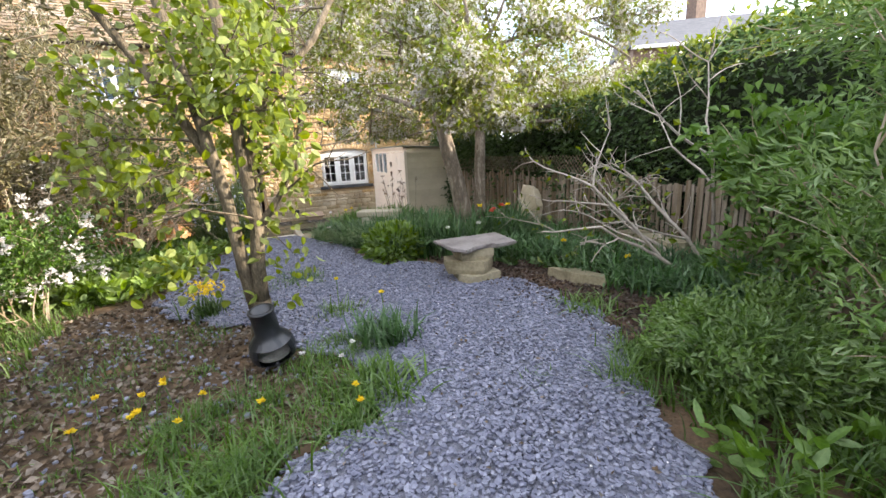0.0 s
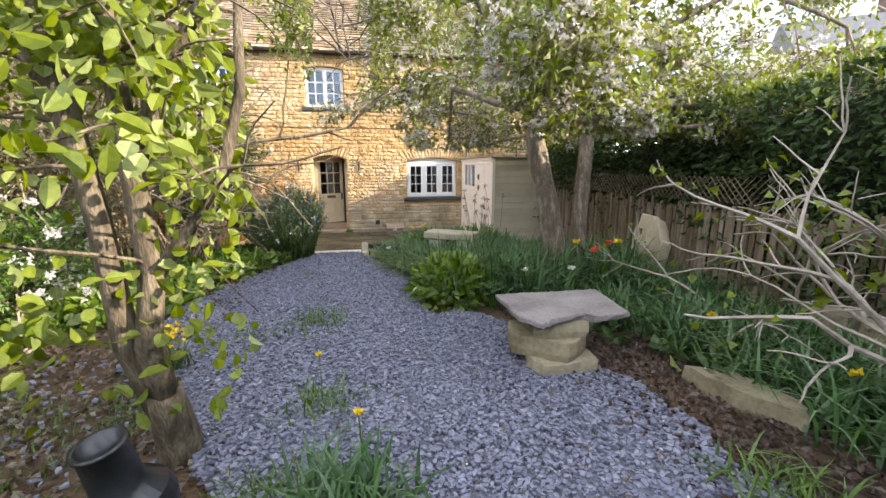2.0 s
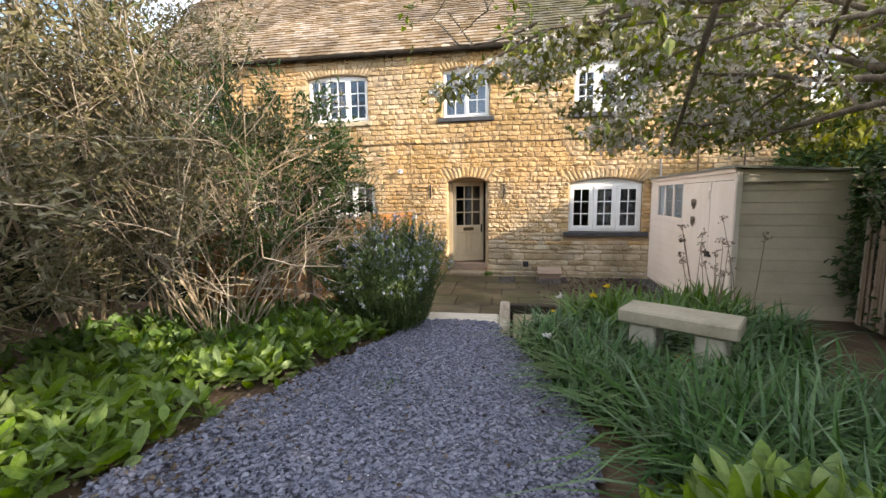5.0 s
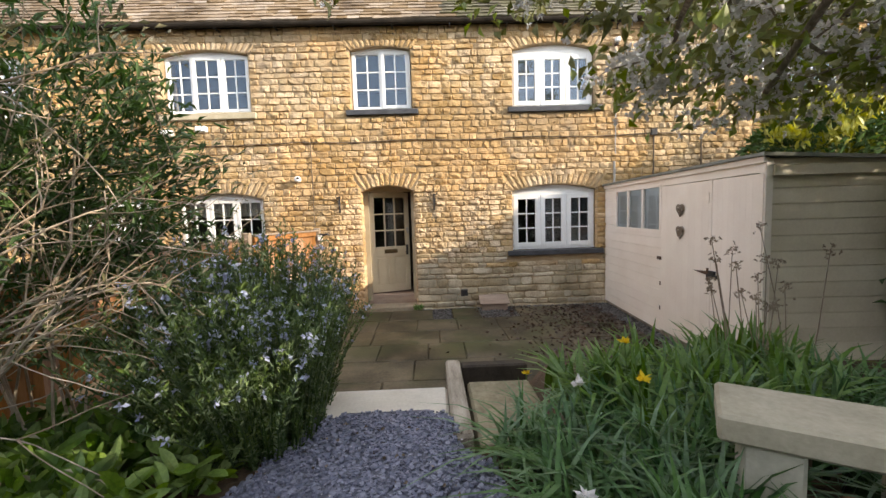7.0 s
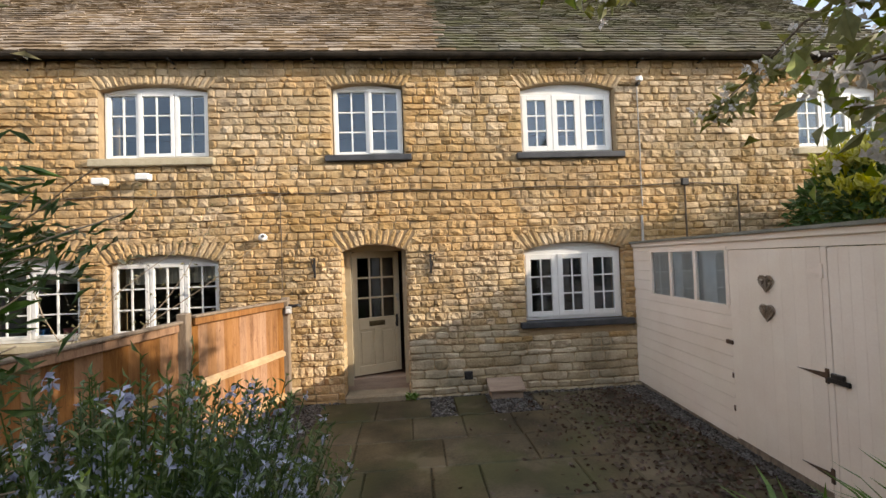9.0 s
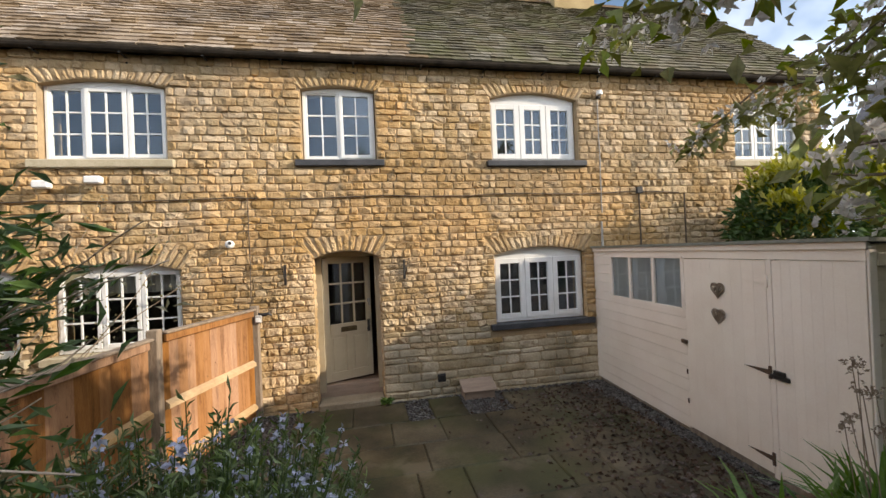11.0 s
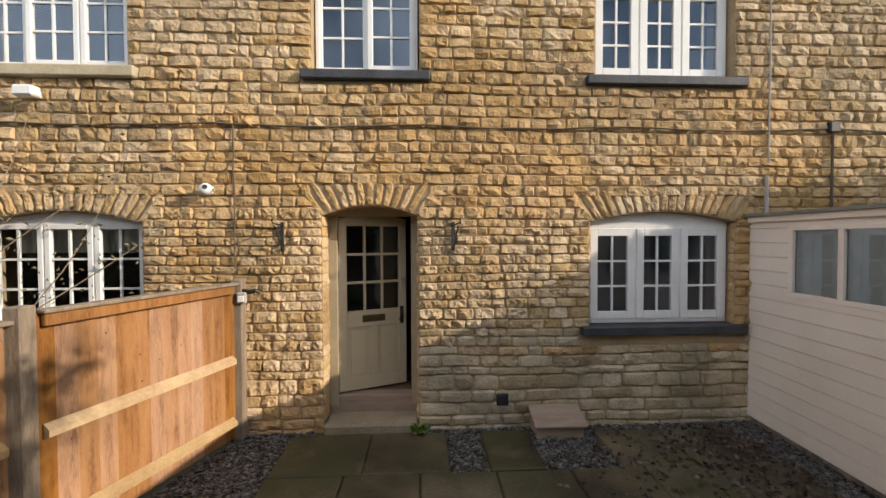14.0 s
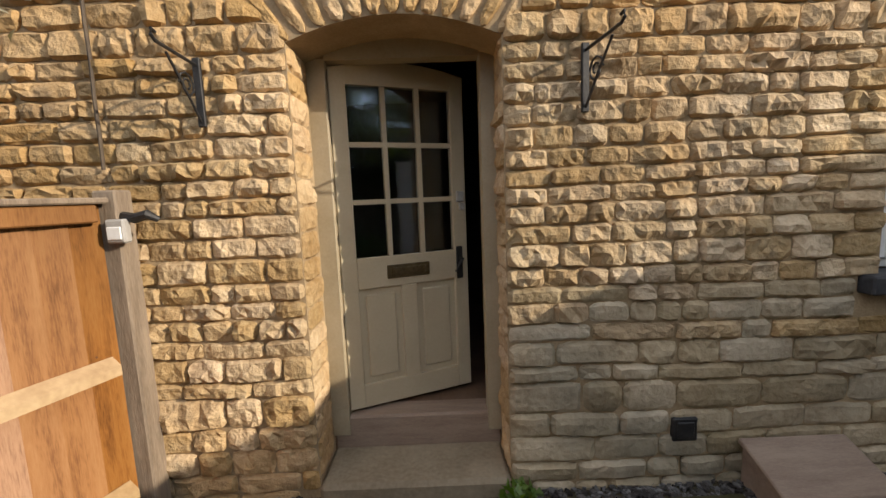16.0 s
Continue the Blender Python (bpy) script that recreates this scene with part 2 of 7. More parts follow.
GRASS = mat("grass_blade", (0.05, 0.11, 0.015), (0.16, 0.26, 0.05), 4, 0.55, 0.1, 50, island=0.35, leafy=0.35)
BLOSSOM = mat("pale_blossom", (0.62, 0.58, 0.56), (0.80, 0.77, 0.75), 6, 0.8, 0.1, 80, island=0.12, leafy=0.35)
ROSEMARY = mat("rosemary_leaf", (0.036, 0.074, 0.022), (0.21, 0.28, 0.085), 4, 0.6, 0.1, 60, island=0.4, leafy=0.2)
BLUE_FLOWER = mat("blue_flower", (0.40, 0.43, 0.60), (0.62, 0.65, 0.80), 6, 0.8, 0.0, island=0.2, leafy=0.3)
YELLOW_FLOWER = mat("yellow_flower", (0.75, 0.52, 0.01), (0.85, 0.65, 0.03), 6, 0.7, 0.0, leafy=0.3)
RED_FLOWER = mat("coral_flower", (0.62, 0.09, 0.06), (0.75, 0.16, 0.10), 6, 0.7, 0.0, leafy=0.3)
DEADLEAF = mat("dead_leaf", (0.06, 0.045, 0.03), (0.21, 0.15, 0.10), 6, 0.9, 0.1, 60, island=0.5)
GREY_ROOF = mat("grey_slate_roof", (0.10, 0.10, 0.11), (0.18, 0.18, 0.19), 3, 0.8, 0.3, 30, stretch=(1, 1, 6))
BRICK_RED = mat("chimney_brick", (0.11, 0.075, 0.06), (0.20, 0.14, 0.11), 6, 0.9, 0.5, 40)
PALE_BARK = mat("pale_bare_bark", (0.24, 0.20, 0.165), (0.46, 0.40, 0.34), 8, 0.9, 0.5, 40)
LEAF_SEA = mat("arching_blade", (0.028, 0.085, 0.026), (0.135, 0.25, 0.075), 3, 0.4, 0.1, 40, island=0.4, leafy=0.3)
MULCH = mat("dark_bark_mulch", (0.03, 0.02, 0.015), (0.13, 0.08, 0.055), 8, 0.9, 0.2, 60, island=0.6)

# ---- mesh tools ----
class Mesh:
    """Collects vertices and faces for one mesh."""
    def __init__(self):
        self.v, self.f, self.n = [], [], 0

    def add(self, verts, faces):
        self.v.extend(tuple(p) for p in verts)
        self.f.extend(tuple(i + self.n for i in face) for face in faces)
        self.n += len(verts)
        return self

    def box(self, x0, x1, y0, y1, z0, z1, bevel=0.0, m=None):
        """A box; with bevel its edges are cut off at 45 degrees."""
        if not bevel:
            p = [(x, y, z) for z in (z0, z1) for y in (y0, y1) for x in (x0, x1)]
            q = [(0, 2, 3, 1), (4, 5, 7, 6), (0, 1, 5, 4), (2, 6, 7, 3), (0, 4, 6, 2), (1, 3, 7, 5)]
        else:
            bm = bmesh.new()
            bmesh.ops.create_cube(bm, size=1)
            for v in bm.verts:
                v.co = (x0 + (v.co.x + 0.5) * (x1 - x0), y0 + (v.co.y + 0.5) * (y1 - y0), z0 + (v.co.z + 0.5) * (z1 - z0))
            bmesh.ops.bevel(bm, geom=bm.edges[:], offset=bevel, segments=1, affect="EDGES")
            bm.verts.index_update()
            p = [tuple(v.co) for v in bm.verts]
            q = [tuple(v.index for v in face.verts) for face in bm.faces]
            bm.free()
        if m is not None:
            p = [tuple(m @ Vector(a)) for a in p]
        return self.add(p, q)

    def tube(self, pts, radii, sides=6):
        """A tapered tube along points."""
        pts = [Vector(p) for p in pts]
        verts, faces = [], []
        for i, p in enumerate(pts):
            d = (pts[min(i + 1, len(pts) - 1)] - pts[max(i - 1, 0)])
            d = d.normalized() if d.length > 1e-6 else Vector((0, 0, 1))
            a = d.cross(Vector((0.31, 0.87, 0.2)) if abs(d.z) > 0.9 else Vector((0, 0, 1))).normalized()
            b = d.cross(a)
            for k in range(sides):
                t = 2 * math.pi * k / sides
                verts.append(p + (a * math.cos(t) + b * math.sin(t)) * radii[i])
        for i in range(len(pts) - 1):
            for k in range(sides):
                k2 = (k + 1) % sides
                faces.append((i * sides + k, i * sides + k2, (i + 1) * sides + k2, (i + 1) * sides + k))
        faces.append(tuple(reversed(range(sides))))
        faces.append(tuple((len(pts) - 1) * sides + k for k in range(sides)))
        return self.add(verts, faces)

    def lathe(self, profile, sides=16, at=(0, 0, 0)):
        """Turns a profile of (radius, z) about the upright axis."""
        verts, faces = [], []
        for r, z in profile:
            for k in range(sides):
                t = 2 * math.pi * k / sides
                verts.append((at[0] + r * math.cos(t), at[1] + r * math.sin(t), at[2] + z))
        for i in range(len(profile) - 1):
            for k in range(sides):
                k2 = (k + 1) % sides
                faces.append((i * sides + k, i * sides + k2, (i + 1) * sides + k2, (i + 1) * sides + k))
        return self.add(verts, faces)

    def data(self, name, material, smooth=False):
        me = bpy.data.meshes.new(name)
        me.from_pydata(self.v, [], self.f)
        me.materials.append(material)
        if smooth:
            me.polygons.foreach_set("use_smooth", [True] * len(me.polygons))
        me.update()
        return me


def part(name, mesh, material, parent=None, label="", smooth=False, kind=""):
    """Links a Mesh as one object under a thing or a part."""
    ob = new(name, mesh.data(name, material, smooth) if isinstance(mesh, Mesh) else mesh)
    if parent:
        ob.parent = parent
    return tagged(ob, label=label, kind=kind)


def thing(name, label, category, m=None, group="", kind=""):
    ob = new(name)
    ob.empty_display_size = 0.1
    if m is not None:
        ob.matrix_world = m
    return tagged(ob, label, category, group, kind)


def soup(name, verts, faces, material, parent=None, label="", kind="", smooth=False):
    """A mesh from numpy arrays of vertices (n, 3) and faces (m, 3 or 4)."""
    me = bpy.data.meshes.new(name)
    k = faces.shape[1]
    me.vertices.add(len(verts))
    me.vertices.foreach_set("co", np.ascontiguousarray(verts, dtype=np.float32).ravel())
    me.loops.add(faces.size)
    me.loops.foreach_set("vertex_index", np.ascontiguousarray(faces, dtype=np.int32).ravel())
    me.polygons.add(len(faces))
    me.polygons.foreach_set("loop_start", np.arange(0, faces.size, k, dtype=np.int32))
    me.polygons.foreach_set("use_smooth", np.full(len(faces), smooth))
    me.materials.append(material)
    me.update(calc_edges=True)
    ob = new(name, me)
    if parent:
        ob.parent = parent
    return tagged(ob, label=label, kind=kind)


def unit(a):
    return a / np.maximum(np.linalg.norm(a, axis=1, keepdims=True), 1e-6)


def leaf_soup(rng, at, along, length, width, fold=0.35, jitter=0.35, rounded=False):
    """Folded pointed leaves: base, two sides, tip; four triangles each with a droop."""
    n = len(at)
    d = unit(along + rng.normal(0, jitter, (n, 3)))
    side = unit(np.cross(d, rng.normal(0, 1, (n, 3)) + np.array([0, 0, 0.6])))
    up = np.cross(side, d)
    ln = (length * rng.uniform(0.6, 1.25, n))[:, None]
    w = (width * rng.uniform(0.7, 1.2, n))[:, None]
    mid = at + d * ln * 0.5
    tip = at + d * ln - up * ln * 0.15
    if rounded:
        row = [at]
        for t, k in ((0.28, 0.86), (0.62, 1.0), (0.86, 0.55)):
            c = at + d * ln * t - up * ln * 0.16 * t * t
            row += [c + side * w * 0.5 * k + up * w * fold * k * 0.6, c, c - side * w * 0.5 * k + up * w * fold * k * 0.6]
        row.append(tip)
        v = np.stack(row, 1).reshape(-1, 3)
        base = (np.arange(n) * 11)[:, None]
        tri = [(0, 2, 1), (0, 3, 2), (7, 8, 10), (8, 9, 10)]
        for a in (1, 4):
            tri += [(a, a + 1, a + 4), (a, a + 4, a + 3), (a + 1, a + 2, a + 5), (a + 1, a + 5, a + 4)]
        return v, np.concatenate([base + np.array(q) for q in tri], 0)
    v = np.stack([at, mid + side * w * 0.5 + up * w * fold, mid - up * 0.02 * ln, mid - side * w * 0.5 + up * w * fold, tip], 1).reshape(-1, 3)
    base = (np.arange(n) * 5)[:, None]
    f = np.concatenate([base + np.array([0, 2, 1]), base + np.array([0, 3, 2]), base + np.array([1, 2, 4]), base + np.array([2, 3, 4])], 0)
    return v, f


def blade_soup(rng, at, height, width, lean, segs=4):
    """Arching grass or daffodil blades from points on the ground."""
    n = len(at)
    ang = rng.uniform(0, 2 * math.pi, n)
    out = np.stack([np.cos(ang), np.sin(ang), np.zeros(n)], 1)
    side = np.stack([-np.sin(ang), np.cos(ang), np.zeros(n)], 1)
    h = height * rng.uniform(0.55, 1.15, n)
    ln = lean * rng.uniform(0.15, 1.3, n)
    rows = []
    for i in range(segs + 1):
        t = i / segs
        w = (width * (1 - t ** 2.2) * 0.5 + 0.0006)
        c = at + out * (ln * h * t * t)[:, None] + np.array([0, 0, 1]) * (h * (t - 0.42 * np.minimum(ln, 1.4) * t ** 3))[:, None]
        rows += [c + side * w, c - side * w]
    v = np.stack(rows, 1).reshape(-1, 3)
    base = (np.arange(n) * 2 * (segs + 1))[:, None]
    f = np.concatenate([base + np.array([2 * i, 2 * i + 1, 2 * i + 3, 2 * i + 2]) for i in range(segs)], 0)
    return v, f


def ground_z(x, y):
    """Height of the garden: level by the house, a step up to the gravel, gently rising away from it."""
    y = np.asarray(y, dtype=float)
    x = np.asarray(x, dtype=float)
    g = np.interp(y, [-60, -20, -13, -10, -8, -6, -4.6], [0.6, 0.58, 0.55, 0.53, 0.46, 0.37, 0.32])
    bank = np.clip((y + 3.95) / 0.12, 0, 1)
    bank = np.where(x > 0.85, np.clip((y + 3.55) / 0.5, 0, 1), bank)
    bank = np.where((x > -0.35) & (x <= 0.85), np.clip((y + 4.46) / 0.06, 0, 1), bank)
    bank = np.where((x > 0.85) & (x < 1.58), np.clip((y + 4.84) / 0.06, 0, 1), bank)
    g = g * (1 - bank) - 0.06 * bank
    far = np.clip((np.hypot(x - 1, y + 5) - 16) / 10, 0, 1)
    return g * (1 - far) - 0.06 * far

# ---- ground ----
def ground_sheet():
    xs = np.concatenate([[-300, -120, -60, -30, -18], np.arange(-12, 14.01, 0.25), [18, 30, 60, 120, 300]])
    ys = np.concatenate([[-300, -120, -60, -34, -24], np.arange(-18, 1.01, 0.2), [4, 12, 30, 80, 300]])
    gx, gy = np.meshgrid(xs, ys)
    gz = ground_z(gx, gy)
    bumps = np.array([[noise.noise(Vector((a * 1.7, b * 1.7, 0.3))) * 0.03 for a, b in zip(r1, r2)] for r1, r2 in zip(gx, gy)])
    gz = gz + np.where((gy < -4.7) & (gy > -18), bumps, 0)
    v = np.stack([gx, gy, gz], 2).reshape(-1, 3)
    w = len(xs)
    i = (np.arange(len(ys) - 1)[:, None] * w + np.arange(w - 1)[None, :]).ravel()
    f = np.stack([i, i + 1, i + w + 1, i + w], 1)
    ob = soup("ground", v, f, SOIL, smooth=True)
    return tagged(ob, "brown garden soil with leaf litter and moss", "ground", kind="structure")


ground_sheet()

# ---- house front ----
# opening: x0, x1, z0, spring, rise, kind
DOOR = (-0.46, 0.46, 0.02, 2.12, 0.10)
OPENINGS = [
    DOOR,
    (2.16, 3.66, 1.00, 2.06, 0.10),
    (-0.54, 0.48, 3.47, 4.48, 0.06),
    (-3.66, -2.22, 3.47, 4.45, 0.08),
    (2.20, 3.63, 3.46, 4.44, 0.10),
    (-3.60, -2.12, 1.02, 2.05, 0.12),
    (-5.30, -3.93, 1.02, 2.08, 0.12),
    (6.55, 8.00, 3.46, 4.42, 0.10),
    (-7.30, -5.90, 3.47, 4.45, 0.08),
]
X0, X1, WALL_TOP, THICK = -8.0, 8.4, 4.86, 0.42


def arch_z(o, x):
    """Height of an opening's head at x: a shallow arc."""
    u = (x - (o[0] + o[1]) / 2) / ((o[1] - o[0]) / 2)
    return o[3] + o[4] * (1 - u * u)


def wall_mesh():
    """The front wall with its thickness and arched openings."""
    m = Mesh()
    xs = sorted({X0, X1, *[o[0] for o in OPENINGS], *[o[1] for o in OPENINGS]})
    zs = sorted({-0.3, WALL_TOP, *[o[2] for o in OPENINGS], *[round(o[3] + o[4], 4) for o in OPENINGS]})
    for xa, xb in zip(xs, xs[1:]):
        for za, zb in zip(zs, zs[1:]):
            cx, cz = (xa + xb) / 2, (za + zb) / 2
            if any(o[0] < cx < o[1] and o[2] < cz < o[3] + o[4] for o in OPENINGS):
                continue
            m.add([(xa, 0, za), (xb, 0, za), (xb, 0, zb), (xa, 0, zb)], [(0, 1, 2, 3)])
            m.add([(xa, THICK, za), (xb, THICK, za), (xb, THICK, zb), (xa, THICK, zb)], [(3, 2, 1, 0)])
    for o in OPENINGS:
        x0, x1, z0, sp, rise = o
        top = sp + rise
        m.add([(x0, 0, z0), (x0, THICK, z0), (x0, THICK, sp), (x0, 0, sp)], [(0, 1, 2, 3)])
        m.add([(x1, 0, z0), (x1, THICK, z0), (x1, THICK, sp), (x1, 0, sp)], [(3, 2, 1, 0)])
        m.add([(x0, 0, z0), (x1, 0, z0), (x1, THICK, z0), (x0, THICK, z0)], [(0, 1, 2, 3)])
        n = 10
        for i in range(n):
            a, b = x0 + (x1 - x0) * i / n, x0 + (x1 - x0) * (i + 1) / n
            za, zb = arch_z(o, a), arch_z(o, b)
            m.add([(a, 0, za), (b, 0, zb), (b, 0, top), (a, 0, top), (a, THICK, za), (b, THICK, zb)], [(0, 1, 2, 3), (0, 4, 5, 1)])
    return m


wall_north = part("wall_north", wall_mesh(), MORTAR)
tagged(wall_north, "ochre rock-faced limestone cottage wall in rough courses", "wall", kind="structure")


def other_walls():
    """Plain gable, back and inner walls that close the house."""
    m = Mesh()
    m.box(X1 - 0.35, X1, THICK, 5.0, -0.3, 4.9)
    m.box(X0, X0 + 0.35, THICK, 5.0, -0.3, 4.9)
    m.box(X0, X1, 4.7, 5.0, -0.3, 4.9)
    for x in (X0, X1 - 0.35):
        m.add([(x, 0.0, 4.8), (x + 0.35, 0.0, 4.8), (x, 5.0, 4.8), (x + 0.35, 5.0, 4.8), (x, 2.5, 7.3), (x + 0.35, 2.5, 7.3)],
              [(0, 4, 2), (1, 3, 5), (0, 1, 5, 4), (2, 4, 5, 3)])
    tagged(part("wall_gables", m, MORTAR), "ochre limestone gable and back walls of the cottage", "wall", kind="structure")
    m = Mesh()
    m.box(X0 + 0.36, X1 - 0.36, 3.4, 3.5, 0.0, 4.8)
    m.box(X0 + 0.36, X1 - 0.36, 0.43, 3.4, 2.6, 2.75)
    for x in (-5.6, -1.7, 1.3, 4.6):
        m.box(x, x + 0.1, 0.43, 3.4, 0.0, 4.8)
    tagged(part("inner_walls", m, DARKROOM), "plastered inner walls of the cottage, coloured dark for indoor shade", "wall", kind="structure")
    m = Mesh()
    m.box(X0 + 0.36, X1 - 0.36, 0.445, 4.7, -0.1, 0.265)
    tagged(part("floor", m, mat("floorboards", (0.10, 0.06, 0.035), (0.18, 0.11, 0.07), 3, 0.6, 0.2)), "dark wooden floor inside the cottage", "floor", kind="structure")
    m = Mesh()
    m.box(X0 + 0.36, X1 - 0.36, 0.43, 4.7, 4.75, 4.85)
    tagged(part("ceiling", m, DARKROOM), "plastered upstairs ceiling, coloured dark for indoor shade", "ceiling", kind="structure")


other_walls()


# ---- windows ----
def bar_arch(m, o, x0, x1, z0, z1, y0, y1, head=None):
    """An upright-faced box whose top may follow the arch."""
    if head is None:
        m.box(x0, x1, y0, y1, z0, z1, 0.004)
        return
    n = 6
    for i in range(n):
        a, b = x0 + (x1 - x0) * i / n, x0 + (x1 - x0) * (i + 1) / n
        za, zb = arch_z(o, a) - head, arch_z(o, b) - head
        m.add([(a, y0, z0), (b, y0, z0), (b, y0, zb), (a, y0, za), (a, y1, z0), (b, y1, z0), (b, y1, zb), (a, y1, za)],
              [(0, 1, 2, 3), (7, 6, 5, 4), (3, 2, 6, 7), (1, 0, 4, 5)] + ([(0, 3, 7, 4)] if i == 0 else []) + ([(1, 5, 6, 2)] if i == n - 1 else []))


def window(number, o, lights, cols, rows, opening, sill, label, blind=False, y=0.10, board=0.075, split=None, stile=0.05):
    """A painted timber casement window in opening o: lights across, each with glazing bars."""
    x0, x1, z0, sp, rise = o
    w = thing("window_%d" % number, label, "window", kind="structure")
    fr = Mesh()
    fz = z0 + 0.03
    F = 0.055
    fr.box(x0 + 0.015, x0 + F, y, y + 0.075, fz, sp - 0.005, 0.004)
    fr.box(x1 - F, x1 - 0.015, y, y + 0.075, fz, sp - 0.005, 0.004)
    fr.box(x0 + F, x1 - F, y, y + 0.075, fz, fz + F, 0.004)
    bar_arch(fr, o, x0 + 0.015, x1 - 0.015, sp - board, 0, y - 0.004, y + 0.07, head=0.004)
    lw = [x0 + F + (x1 - x0 - 2 * F) * u for u in (split or [k / lights for k in range(lights + 1)])]
    for c in lw[1:-1]:
        fr.box(c - 0.022, c + 0.022, y, y + 0.075, fz + F, sp - board, 0.003)
    part("window_frame", fr, WHITE, w)
    for i in range(lights):
        a, b = lw[i] + (0.02 if i else 0), lw[i + 1] - (0.02 if i < lights - 1 else 0)
        c, d = fz + F, sp - board
        proud = opening[i]
        yy = y - 0.014 if proud else y + 0.012
        s = stile if proud else 0.022
        cs = Mesh()
        if proud:
            a, b, c, d = a - 0.012, b + 0.012, c - 0.012, d + 0.012
        cs.box(a, a + s, yy, yy + 0.045, c, d, 0.004)
        cs.box(b - s, b, yy, yy + 0.045, c, d, 0.004)
        cs.box(a + s, b - s, yy, yy + 0.045, c, c + s, 0.004)
        cs.box(a + s, b - s, yy, yy + 0.045, d - s, d, 0.004)
        casement = part("casement", cs, WHITE, w)
        gb = Mesh()
        ia, ib, ic, idd = a + s, b - s, c + s, d - s
        for k in range(1, cols):
            x = ia + (ib - ia) * k / cols
            gb.box(x - 0.010, x + 0.010, yy + 0.012, yy + 0.034, ic, idd)
        for k in range(1, rows):
            z = ic + (idd - ic) * k / rows
            gb.box(ia, ib, yy + 0.0125, yy + 0.0335, z - 0.010, z + 0.010)
        part("glazing_bars", gb, WHITE, casement)
        pn = Mesh()
        pn.add([(ia - 0.003, yy + 0.024, ic - 0.003), (ib + 0.003, yy + 0.024, ic - 0.003), (ib + 0.003, yy + 0.024, idd + 0.003), (ia - 0.003, yy + 0.024, idd + 0.003)], [(0, 1, 2, 3)])
        pane = part("pane", pn, GLASS, casement)
        pane.visible_shadow = False
    sl = Mesh()
    if sill == "slate":
        sl.box(x0 - 0.09, x1 + 0.10, -0.075, y + 0.02, z0 - 0.065, z0 + 0.022, 0.008)
    else:
        sl.box(x0 - 0.10, x1 + 0.10, -0.085, y + 0.02, z0 - 0.085, z0 + 0.022, 0.012)
    part("window_sill", sl, SLATE_SILL if sill == "slate" else STONE_SILL, w, "black slate sill" if sill == "slate" else "pale stone sill")
    if blind:
        cu = Mesh()
        n = 40
        pts = [(x0 + 0.05 + (x1 - x0 - 0.1) * i / n, y + 0.22 + 0.02 * math.sin(i * 1.9), 0) for i in range(n + 1)]
        for p, q in zip(pts, pts[1:]):
            cu.add([(p[0], p[1], z0 + blind), (q[0], q[1], z0 + blind), (q[0], q[1], sp + rise), (p[0], p[1], sp + rise)], [(0, 1, 2, 3)])
        part("blind", cu, CURTAIN, w, "pale cloth blind")
    return w


window(1, OPENINGS[1], 3, 2, 3, (1, 1, 1), "slate", "white three-light casement window with an arched head and slate sill", stile=0.078)
window(2, OPENINGS[2], 2, 2, 3, (0, 1), "slate", "white two-light upstairs window with glazing bars and slate sill", board=0.012)
window(3, OPENINGS[3], 3, 2, 3, (0, 1, 1), "stone", "white three-light upstairs window with an arched head and stone sill", board=0.012, split=(0, 0.30, 0.67, 1))
window(4, OPENINGS[4], 3, 2, 3, (1, 1, 1), "slate", "white three-light upstairs window with an arched board head", stile=0.078)
window(5, OPENINGS[5], 3, 2, 3, (1, 1, 1), "stone", "white three-light ground-floor window of the neighbouring cottage", blind=0.75, board=0.012)
window(6, OPENINGS[6], 2, 2, 3, (1, 1), "stone", "white sash-like window of the neighbouring cottage", blind=0.8)
window(7, OPENINGS[7], 3, 2, 3, (1, 1, 1), "stone", "white three-light upstairs window half hidden by leaves", blind=0.3)
window(8, OPENINGS[8], 3, 2, 3, (1, 1, 1), "stone", "white upstairs window at the end of the terrace", blind=0.3, board=0.012)


for name, label, x, z, material in (("plastic_tub", "blue plastic tub on the neighbouring windowsill", -4.66, 1.10, mat("blue_plastic", (0.02, 0.12, 0.45), (0.04, 0.18, 0.55), 6, 0.4, 0.1)),
                                   ("plastic_tub", "pink plastic tub on the neighbouring windowsill", -4.28, 1.10, mat("pink_plastic", (0.65, 0.16, 0.22), (0.72, 0.24, 0.28), 6, 0.4, 0.1))):
    tub = thing(name, label, "tub", pose(x, 0.31, z - 0.08))
    part("body", Mesh().lathe([(0.0, 0.0), (0.065, 0.0), (0.085, 0.16), (0.092, 0.165), (0.09, 0.18), (0.078, 0.175), (0.06, 0.02), (0.0, 0.015)], 16), material, tub)

